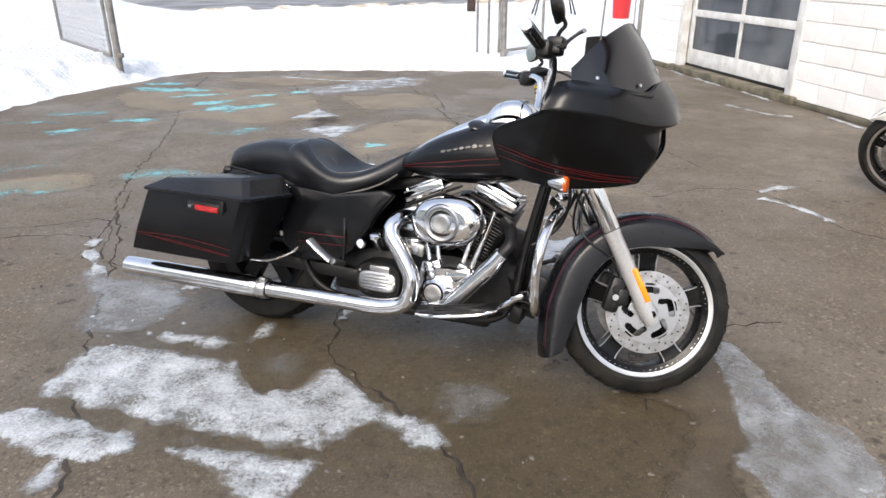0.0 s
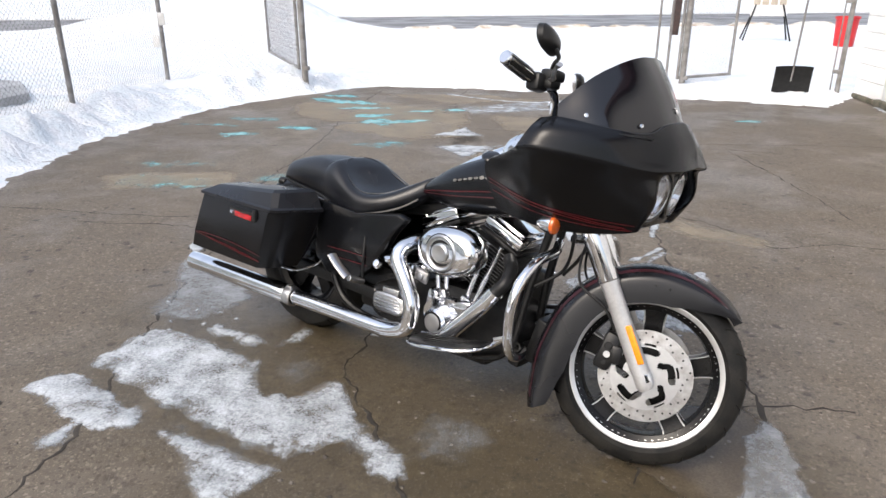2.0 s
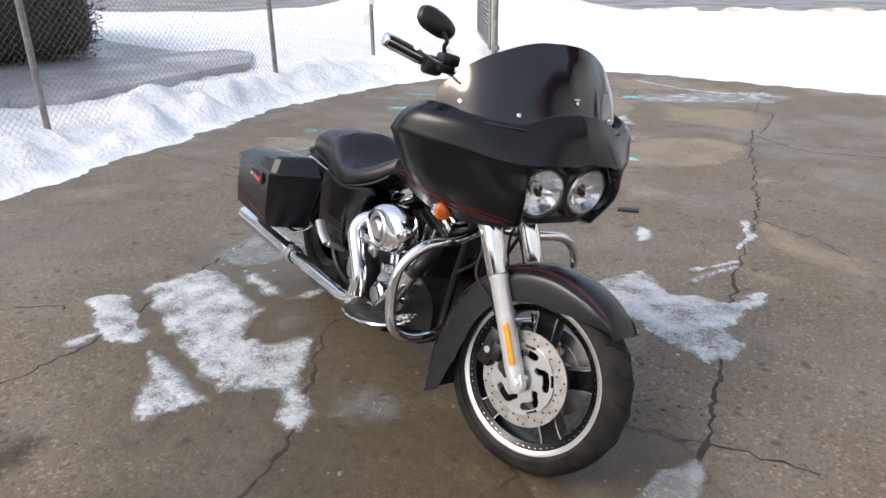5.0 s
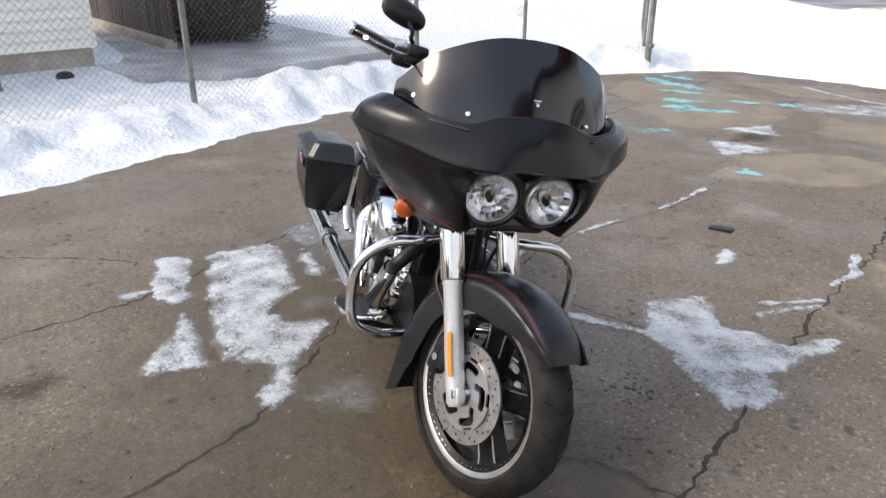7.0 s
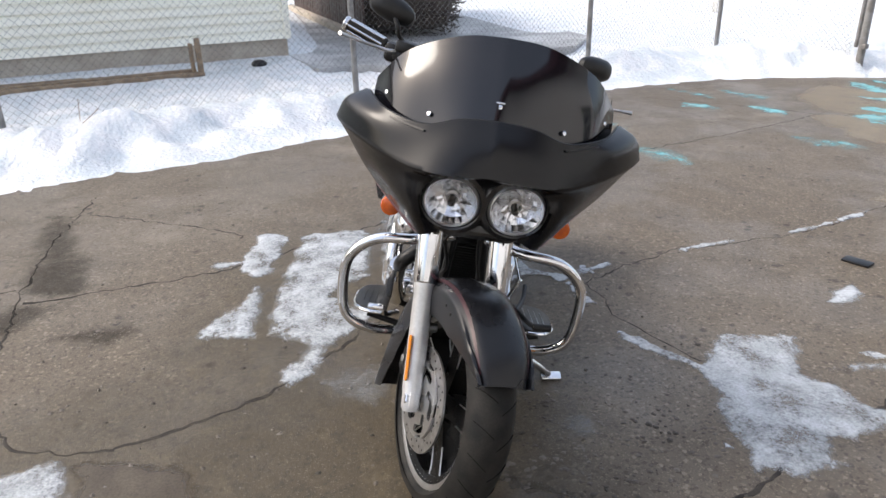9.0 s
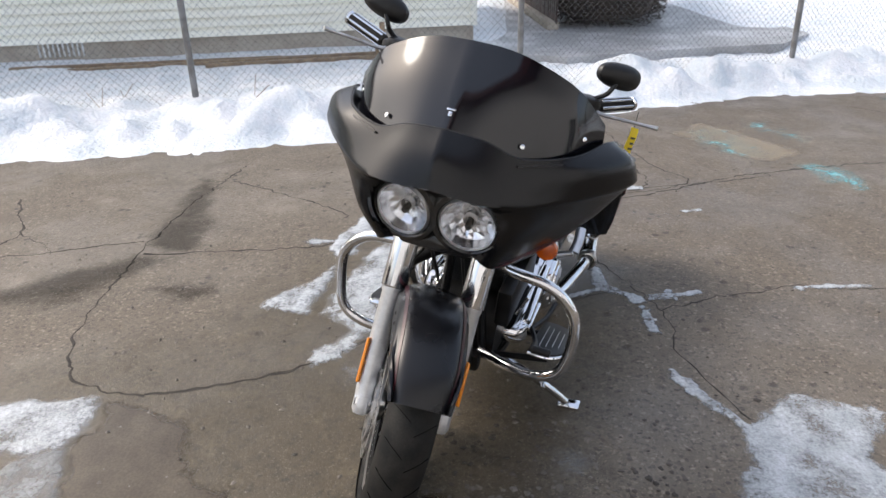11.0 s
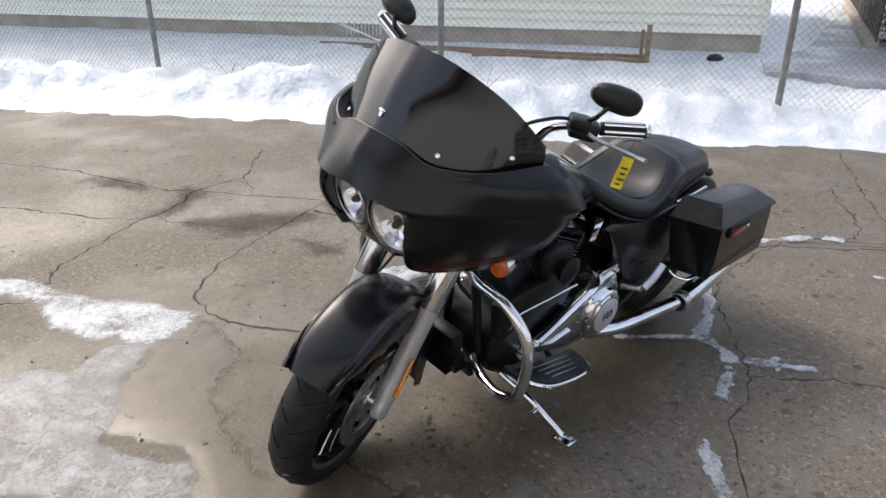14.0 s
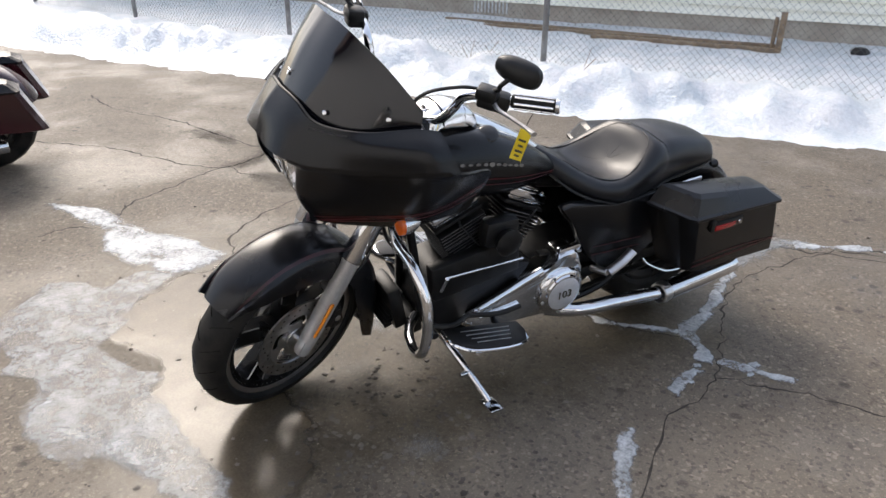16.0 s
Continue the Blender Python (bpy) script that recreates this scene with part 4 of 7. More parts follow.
# ---- house behind the fence ----
HU = Vector((0.275, -0.961, 0)).normalized()
HN = Vector((0.961, 0.275, 0)).normalized()
HC = Vector((-7.45, 2.30, 0))
house = thing("house", "cream-sided house on a grey block foundation beyond the fence", "house")
hm = Matrix(((-HU.x, HN.x, 0, HC.x), (-HU.y, HN.y, 0, HC.y), (0, 0, 1, 0), (0, 0, 0, 1)))
LEN = 15.0
part("foundation", moved(rbox(LEN, 6.0, 0.85, 0.01, pose(-LEN / 2, -3.0, 0.10)), hm), FOUND, house, "grey painted block foundation", smooth=False)
part("wall", moved(rbox(LEN, 6.0, 2.7, 0, pose(-LEN / 2, -3.02, 1.83)), hm), SIDING, house, smooth=False)
bm = mesh_of([(-LEN - 0.4, 0.4, 3.15), (0.4, 0.4, 3.15), (0.4, -6.4, 3.15), (-LEN - 0.4, -6.4, 3.15), (-LEN - 0.4, -3, 4.9), (0.4, -3, 4.9)], [(0, 1, 5, 4), (2, 3, 4, 5), (0, 4, 3), (1, 2, 5), (0, 3, 2, 1)])
part("roof", moved(bm, hm), ROOF, house, smooth=False)
part("corner_trim", moved(rbox(0.09, 0.09, 2.7, 0.008, pose(0.0, 0.0, 1.84)), hm), SIDING, house, "cream corner trim")
part("vent", moved(join(*[rbox(0.018, 0.03, 0.16, 0.003, pose(-4.9 - 0.055 * k, 0.005, 0.42)) for k in range(10)]), hm), FRAME_WHITE, house, "slotted foundation vent")
for k in range(23):
    z = 0.495 + 0.115 * k
    bm = mesh_of([(-LEN, 0.002, z + 0.12), (0, 0.002, z + 0.12), (0, 0.034, z), (-LEN, 0.034, z), (-LEN, 0.0, z), (0, 0.0, z)], [(0, 1, 2, 3), (3, 2, 5, 4)])
    part("slat", moved(bm, hm), SIDING, house, smooth=False)
# lumber and a stake against the house
ln = thing("lumber_stack", "long weathered boards lying in snow along the house", "lumber")
for k, (a, b, dy, z, w) in enumerate([(-5.2, -1.35, 0.62, 0.40, 0.10), (-3.4, -1.3, 0.85, 0.37, 0.11), (-5.6, -2.0, 0.45, 0.38, 0.09)]):
    z = snow_z(*(hm @ Vector(((a + b) / 2, dy, 0))).xy) + 0.012
    part("plank", moved(rbox(b - a, w, 0.045, 0.006, pose((a + b) / 2, dy, z, 0, 0.5 * (k - 1), 1.2 - k)), hm), WOOD, ln)
tagged(part("stake", moved(join(rbox(0.06, 0.05, 0.42, 0.006, pose(-1.33, 0.85, 0.45)), rbox(0.04, 0.06, 0.36, 0.006, pose(-1.40, 0.8, 0.42))), hm), WOOD), "short weathered wooden stake by the boards", "stake")
tagged(part("rock", moved(lathe([(0.0, 0), (0.09, 0.0), (0.10, 0.05), (0.06, 0.09), (0.0, 0.10)], pose(-0.55, 0.5, snow_z(*(hm @ Vector((-0.55, 0.5, 0))).xy) - 0.03), 7), hm), PLASTIC, smooth=False), "dark lump lying in snow by the foundation", "rock")
# cleared walk beyond the fence, board fence on a kerb, and the hedge by it
tagged(part("walk", slab([(-7.5, 2.30), (-6.02, 2.58), (-6.18, 2.95), (-5.95, 3.42), (-6.55, 5.05), (-6.85, 6.15), (-7.9, 6.85), (-10.6, 6.8), (-18, 6.8), (-18, 0.4), (-9.0, 1.9)], 0.326, 0, pose(0, 0, -0.05)), WALK, smooth=False), "cleared grey walk between house and hedge", "path", kind="structure")
rs = random.Random(9)
board_fence = thing("board_fence", "dark stained upright boards on a concrete kerb beside the walk", "fence")
fence_y = lambda x: 3.50 + 0.085 * (x + 8.7)
part("kerb", moved(rbox(8.0, 0.18, 0.13, 0.02), pose(-12.7, fence_y(-12.7) - 0.05, 0.33, 0, 0, 4.9)), FOUND, board_fence, "snowy concrete kerb")
bb = rbox(0.13, 0.03, 1.55, 0.004)
board_me = bpy.data.meshes.new("board")
bb.to_mesh(board_me)
bb.free()
board_me.materials.append(DARK_FENCE)
for k in range(52):
    x = -8.75 - 0.148 * k
    ob = new("board", board_me)
    ob.parent = board_fence
    ob.matrix_basis = pose(x, fence_y(x) + rs.uniform(-0.01, 0.01), 1.14 + rs.uniform(-0.02, 0.02), 0, 0, 4.9)
part("rail", moved(rbox(7.7, 0.05, 0.09, 0.006), pose(-12.6, fence_y(-12.6) + 0.045, 1.5, 0, 0, 4.9)), DARK_FENCE, board_fence)
hedge = thing("hedge", "clipped leafless dark hedge beside the house", "hedge")
hg = pose(-11.25, 4.62, 0.26, 0, 0, -10)
verts, faces = [], []
for k in range(30000):
    u, v, w = rs.uniform(-1, 1), rs.uniform(-1, 1), rs.uniform(0, 1)
    if (abs(u) ** 4 + abs(v) ** 4) > 1.0 or rs.random() > 0.12 + 0.88 * max(abs(u), abs(v), w) ** 3:
        continue
    z = 0.02 + 1.65 * w + 0.10 * noise.noise(Vector((u * 4, v * 4, 3)))
    puff = 0.88 + 0.12 * min(1.0, w * 3) + 0.06 * noise.noise(Vector((u * 5, v * 3, w * 3)))
    x, y = 2.75 * u * puff, 0.98 * v * puff
    a, t, l = rs.uniform(0, 6.28), rs.uniform(-0.9, 0.9), rs.uniform(0.04, 0.13)
    dx, dy, dz = l * math.cos(a) * math.cos(t), l * math.sin(a) * math.cos(t), l * math.sin(t)
    o = len(verts)
    verts += [(x, y, z), (x + dx - dy * 0.14, y + dy + dx * 0.14, z + dz), (x + dx * 1.3, y + dy * 1.3, z + dz * 1.3 + 0.01), (x + dx + dy * 0.14, y + dy - dx * 0.14, z + dz - 0.012)]
    faces.append((o, o + 1, o + 2, o + 3))
part("foliage", moved(mesh_of(verts, faces), hg), LEAF, hedge, smooth=False)["kind"] = "stuff"
part("core", rbox(4.7, 1.5, 1.4, 0.3, hg @ pose(0, 0, 0.80)), LEAF, hedge, smooth=False)

# ---- garage ----
GU = Vector((0.275, -0.961, 0)).normalized()
GN = Vector((-0.961, -0.275, 0)).normalized()
GC = Vector((2.38, 11.45, 0))
gm = Matrix(((GU.x, GN.x, 0, GC.x), (GU.y, GN.y, 0, GC.y), (0, 0, 1, 0), (0, 0, 0, 1)))
D0, D1 = 0.85, 3.45
garage = thing("garage", "white painted concrete-block garage with a glazed overhead door", "garage")
HIGH = 4.5
part("wall", moved(join(rbox(D0, 0.18, HIGH, 0, pose(D0 / 2, -0.11, HIGH / 2)), rbox(9.0, 0.18, HIGH, 0, pose(D1 + 4.5, -0.11, HIGH / 2)), rbox(D1 - D0, 0.18, HIGH - 2.4, 0, pose((D0 + D1) / 2, -0.11, 1.2 + HIGH / 2)),
                        rbox(0.18, 6.0, HIGH, 0, pose(0.09, -3.2, HIGH / 2))), gm), BLOCK_WHITE, garage, "white painted block wall", smooth=False)
part("roof", moved(rbox(13, 6.8, 0.10, 0.02, pose(6.1, -3.0, HIGH + 0.22)), gm), ROOF, garage, smooth=False)
part("fascia", moved(rbox(13, 0.04, 0.34, 0.006, pose(6.1, 0.42, HIGH + 0.06)), gm), FASCIA, garage, "dark red painted eaves board", smooth=False)
part("soffit", moved(rbox(13, 0.62, 0.02, 0.0, pose(6.1, 0.10, HIGH - 0.09)), gm), FASCIA, garage, smooth=False)
part("sill", moved(join(rbox(D1 - D0 + 0.2, 0.30, 0.10, 0.015, pose((D0 + D1) / 2, -0.08, 0.04))), gm), SILL, garage, "mossy worn concrete sill")
part("door_jamb", moved(join(rbox(0.12, 0.10, 2.35, 0.01, pose(D0 + 0.05, -0.03, 1.2)), rbox(0.12, 0.10, 2.35, 0.01, pose(D1 - 0.05, -0.03, 1.2)), rbox(D1 - D0, 0.10, 0.12, 0.01, pose((D0 + D1) / 2, -0.03, 2.42))), gm), FRAME_WHITE, garage, "weathered white door jamb")
door = part("overhead_door", moved(rbox(D1 - D0 - 0.2, 0.045, 0.20, 0.006, pose((D0 + D1) / 2, -0.115, 0.22)), gm), FRAME_WHITE, garage, "weathered bottom rail of the overhead door")
for z, h in ((0.80, 0.09), (1.38, 0.09), (1.96, 0.09), (2.33, 0.12)):
    part("rail", moved(rbox(D1 - D0 - 0.2, 0.045, h, 0.006, pose((D0 + D1) / 2, -0.115, z)), gm), FRAME_WHITE, door)
for x, w in ((D0 + 0.14, 0.09), ((D0 + D1) / 2, 0.05), (D1 - 0.14, 0.09)):
    part("stile", moved(rbox(w, 0.04, 2.2, 0.005, pose(x, -0.113, 1.25)), gm), FRAME_WHITE, door)
part("rubber_seal", moved(rbox(D1 - D0 - 0.2, 0.05, 0.045, 0.008, pose((D0 + D1) / 2, -0.115, 0.105)), gm), PLASTIC, door)
for z0, z1 in ((0.32, 0.755), (0.845, 1.335), (1.425, 1.915)):
    for xa, xb in ((D0 + 0.18, (D0 + D1) / 2 - 0.025), ((D0 + D1) / 2 + 0.025, D1 - 0.18)):
        part("pane", moved(rbox(xb - xa, 0.008, z1 - z0, 0.001, pose((xa + xb) / 2, -0.12, (z0 + z1) / 2)), gm), PANE, door, smooth=False)
# near-black sheet that stands for the unlit inside of the garage
part("inner_shade_sheet", moved(rbox(D1 - D0, 0.05, 2.4, 0, pose((D0 + D1) / 2, -0.26, 1.2)), gm), PLASTIC, garage, smooth=False)
# block courses
bw, bh = 0.405, 0.203
full = rbox(bw - 0.008, 0.03, bh - 0.008, 0.004, None, 1)
half = rbox(bw / 2 - 0.008, 0.03, bh - 0.008, 0.004, None, 1)
block_meshes = []
for b in (full, half):
    me = bpy.data.meshes.new("block")
    b.to_mesh(me)
    b.free()
    me.materials.append(BLOCK_WHITE)
    block_meshes.append(me)


def courses(x0, x1, rows, m):
    for r in range(rows):
        z = 0.06 + bh * (r + 0.5)
        x = x0
        first = r % 2
        while x < x1 - 0.05:
            w = bw / 2 if (first or x + bw > x1 + 0.01) else bw
            first = 0
            ob = new("block", block_meshes[1 if w < bw else 0])
            ob.parent = garage
            ob.matrix_basis = m @ pose(x + w / 2, -0.012 + rs.uniform(-0.0015, 0.0015), z)
            x += w


courses(0.0, D0, 8, gm)
courses(D1, D1 + 5.67, 8, gm)
part("footing", moved(join(rbox(D0, 0.05, 0.06, 0.01, pose(D0 / 2, 0.0, 0.03)), rbox(8.9, 0.05, 0.06, 0.01, pose(D1 + 4.46, 0.0, 0.03))), gm), SILL, garage, "stained footing")
for k, (x, l) in enumerate(((0.9, 0.5), (1.6, 0.7), (2.7, 0.6), (4.2, 0.8))):
    p = gm @ Vector((x, 0.10, 0))
    p2 = gm @ Vector((x + l, 0.14, 0))
    tagged(crack([(p.x, p.y), (p2.x, p2.y)], 0.10, 300 + k, ICE, 0.012), "crust of old ice along the garage wall", "ice", "ice strips").name = "ice_strip"

# ---- things by the street ----
sh = thing("snow_shovel", "black snow shovel stuck upright in the snow bank", "shovel", pose(1.55, 11.0, 0.08, 8, 0, 14))
blade = [[(x, 0.05 * (1 - (x / 0.24) ** 2) - 0.03 - 0.10 * (z - 0.2) ** 2, z) for x in np.linspace(-0.24, 0.24, 9)] for z in np.linspace(0, 0.36, 7)]
part("blade", shell(blade, 0.006), PLASTIC, sh, "ribbed black plastic blade")
part("handle", join(rod((0, 0.02, 0.15), (0, 0.02, 1.30), 0.014), tube([(0, 0.02, 1.3), (-0.06, 0.02, 1.36), (-0.06, 0.02, 1.42), (0.06, 0.02, 1.42), (0.06, 0.02, 1.36), (0, 0.02, 1.3)], 0.010, 8)), BARE, sh, "thin grey shaft")
bl = thing("red_bin", "red plastic bin standing by the garage corner", "bin", pose(3.0, 19.2, 0.1))
part("bin_body", lathe([(0.0, 0), (0.19, 0), (0.21, 0.02), (0.24, 0.60), (0.255, 0.61), (0.25, 0.64), (0.22, 0.64), (0.19, 0.05), (0.0, 0.05)], None, 20), BUCKET_RED, bl)
part("rim", lathe([(0.245, 0.60), (0.265, 0.61), (0.265, 0.65), (0.245, 0.66)], None, 20, True), BUCKET_RED, bl)
sg = thing("sign_stand", "white notice board on dark splayed legs in the snow", "sign", pose(1.35, 20.3, 0.12, 0, 0, 8))
part("board", rbox(0.85, 0.04, 0.75, 0.01, pose(0, 0, 0.95)), FRAME_WHITE, sg, "white board with faded panels")
for sx in (-1, 1):
    part("leg", join(rod((sx * 0.30, 0, 0.9), (sx * 0.55, -0.25, 0.0), 0.02), rod((sx * 0.30, 0, 0.9), (sx * 0.55, 0.25, 0.0), 0.02)), PLASTIC, sg)
for k in range(4):
    part("panel", rbox(0.15, 0.01, 0.28, 0.003, pose(-0.3 + 0.2 * k, -0.026, 0.98)), FOUND, sg, "faded printed panel")
gp = thing("gate_post", "grey steel gate post beside the garage corner", "gate post", pose(2.16, 11.32, 0.0))
part("post", join(rod((0, 0, -0.1), (0, 0, 1.9), 0.032), lathe([(0.038, 0), (0.038, 0.02), (0.02, 0.05), (0.0, 0.055)], pose(0, 0, 1.9), 14)), BARE, gp)
part("drop_rod", rod((-0.09, -0.02, 0.0), (-0.09, -0.02, 1.7), 0.009), BARE, gp, "thin drop rod")
for z in (0.35, 1.25):
    part("hinge", rbox(0.12, 0.05, 0.05, 0.008, pose(-0.04, -0.01, z)), BARE, gp)
tagged(part("wooden_post", join(rbox(0.24, 0.20, 3.4, 0.02, pose(-0.95, 21.9, 1.75, 0, 1.5, 8))), DARK_FENCE), "thick dark brown wooden post standing in the snow", "post")
# dry stalks and sticks poking from the snow
for k, (x, y) in enumerate(((-3.75, -0.95), (-3.9, -0.8), (-3.7, 0.5), (-3.3, -2.4))):
    z = snow_z(x, y)
    tagged(part("stalk", join(*[rod((x, y, z - 0.02), (x + rs.uniform(-0.14, 0.14), y + rs.uniform(-0.2, 0.2), z + rs.uniform(0.06, 0.20)), 0.003, 6) for q in range(2)]), WOOD), "dry stalks poking out of the snow", "stalk", "stalks")


# ---- motorcycle ----
AXLE = Vector((-0.037, 0, 0.305))
STEER_AXIS = Vector((-math.sin(radians(26)), 0, math.cos(radians(26))))


def steering(angle):
    p = AXLE + Vector((0.019, 0, 0))
    return Matrix.Translation(p) @ Matrix.Rotation(radians(angle), 4, STEER_AXIS) @ Matrix.Translation(-p)


def spread(curve, k):
    """k places along a curve, evenly by point number."""
    c = smooth_path(curve, 12)
    t = np.linspace(0, len(c) - 1, k)
    return np.stack([np.interp(t, np.arange(len(c)), c[:, i]) for i in range(3)], 1)


def sheet(curves, nu=26, nv=24):
    """A smooth surface through curves laid side by side."""
    rows = np.array([spread(c, nu) for c in curves])
    cols = np.array([spread(rows[:, j], nv) for j in range(nu)])
    return cols.transpose(1, 0, 2)


def both(half):
    """Joins a half surface, whose first column lies on the middle plane, to its mirror image."""
    other = half[:, :0:-1] * np.array((1, -1, 1))
    return np.concatenate([other, half], axis=1)


def stripe(line, normal_out, width, lift=0.0016):
    """A painted line as a very thin raised band along a path on a surface."""
    p = np.array(line, float)
    n = np.array(normal_out, float)
    tan = np.gradient(p, axis=0)
    side = np.cross(tan, n)
    side /= np.maximum(np.linalg.norm(side, axis=1)[:, None], 1e-9)
    taper = np.sin(np.linspace(0.12, math.pi - 0.12, len(p)))[:, None] ** 0.4
    a, b = p + n * lift + side * width / 2 * taper, p + n * lift - side * width / 2 * taper
    return shell(np.stack([a, b]), 0.0009)


def grid_line(grid, v0, v1, u0, u1, k=40, power=1.0):
    """Places and outward normals along a line over a surface, in its own shares (0 to 1)."""
    g = np.array(grid)
    nr = np.cross(np.gradient(g, axis=1), np.gradient(g, axis=0))
    nr /= np.maximum(np.linalg.norm(nr, axis=2)[..., None], 1e-9)
    s = np.linspace(0, 1, k)
    v, u = (v0 + (v1 - v0) * s ** power) * (g.shape[0] - 1), (u0 + (u1 - u0) * s) * (g.shape[1] - 1)
    i, j = np.minimum(v.astype(int), g.shape[0] - 2), np.minimum(u.astype(int), g.shape[1] - 2)
    a, b = (v - i)[:, None], (u - j)[:, None]
    mix = lambda h: (1 - a) * ((1 - b) * h[i, j] + b * h[i, j + 1]) + a * ((1 - b) * h[i + 1, j] + b * h[i + 1, j + 1])
    return mix(g), mix(nr)


def oval(cx, cz, w, h, y, n=28, p=2.0, tilt=0.0):
    out = []
    for k in range(n):
        a = 2 * math.pi * k / n
        x = w * math.copysign(abs(math.cos(a)) ** (2 / p), math.cos(a))
        z = h * math.copysign(abs(math.sin(a)) ** (2 / p), math.sin(a))
        c, s = math.cos(tilt), math.sin(tilt)
        out.append((cx + x * c - z * s, y, cz + x * s + z * c))
    return out


def wheel(bike, c, radius, width, rim_r, steer, name, label, bright=SATIN):
    """Tyre, cast five-spoke rim with machined edges, hub and two discs."""
    m = steer @ Matrix.Translation(c) @ pose(0, 0, 0, 90)
    w = width / 2
    wob = part(name, moved(lathe([(0.0, -0.045), (0.035, -0.045), (0.04, -0.03), (0.04, 0.03), (0.035, 0.045), (0.0, 0.045)], None, 24), m), GLOSS, bike, label)
    prof = [(rim_r + 0.002, -w * 0.72), (rim_r + 0.02, -w * 0.93), (radius - 0.055, -w), (radius - 0.028, -w * 0.90), (radius - 0.010, -w * 0.62), (radius - 0.002, -w * 0.3), (radius, 0)]
    prof = prof + [(r, -h) for r, h in prof[-2::-1]]
    ty = lathe(prof + [(rim_r - 0.004, w * 0.6), (rim_r - 0.004, -w * 0.6)], None, 72, True)
    tyre = part("tyre", moved(ty, m), RUBBER, wob, "black rubber tyre, damp and dusty")
    # tread blocks: raised sipes across the crown
    tr = []
    for k in range(22):
        a = 2 * math.pi * k / 22
        for s in (-1, 1):
            pts = []
            for q in np.linspace(0.10, 0.86, 5):
                rr = np.interp(abs(q) * w, [0, w * 0.3, w * 0.62, w * 0.90], [radius, radius - 0.002, radius - 0.010, radius - 0.028]) - 0.0002
                b = a + s * 0.05 + q * 0.16
                pts.append((rr * math.cos(b), rr * math.sin(b), s * q * w))
            tr.append(tube(pts, 0.0030, 4, 2, flat=0.35))
    tread = part("tread_groove", moved(join(*tr), m), GLOSS, wob)
    tread["kind"] = "stuff"
    part("rim", moved(lathe([(rim_r - 0.032, -w * 0.55), (rim_r - 0.012, -w * 0.70), (rim_r - 0.018, 0), (rim_r - 0.012, w * 0.70), (rim_r - 0.032, w * 0.55), (rim_r - 0.038, 0)], None, 64, True), m), WHEEL_BLACK, wob, "gloss black cast rim")
    for s in (-1, 1):
        part("rim_edge", moved(lathe([(rim_r - 0.020, s * w * 0.64), (rim_r - 0.002, s * w * 0.76), (rim_r + 0.004, s * w * 0.76), (rim_r + 0.003, s * w * 0.64), (rim_r - 0.018, s * w * 0.59)], None, 72, True), m), bright, wob, "bright machined rim edge")
    for k in range(5):
        a = 2 * math.pi * (k + 0.27) / 5
        rot = m @ Matrix.Rotation(a, 4, "Z")
        rings = []
        for r, hw, th in ((0.03, 0.034, 0.030), (0.075, 0.029, 0.026), (0.13, 0.030, 0.025), (0.170, 0.031, 0.027), (rim_r - 0.034, 0.036, 0.031), (rim_r - 0.018, 0.050, 0.036)):
            rings.append([(r, y, z) for y, z in ((-hw, -th), (hw, -th), (hw * 1.05, 0), (hw, th), (-hw, th), (-hw * 1.05, 0))])
        sp = part("spoke", moved(loft(rings), rot), WHEEL_BLACK, wob)
        for s in (-1, 1):
            for t in (-1, 1):
                part("spoke_edge", moved(tube([(0.125, t * 0.0300, s * 0.0255), (0.15, t * 0.0305, s * 0.0265), (0.18, t * 0.0315, s * 0.0285), (rim_r - 0.034, t * 0.0362, s * 0.0315), (rim_r - 0.018, t * 0.050, s * 0.0365)], 0.0024, 6, 4), rot), bright, sp, "machined bright edge")
    return wob, m


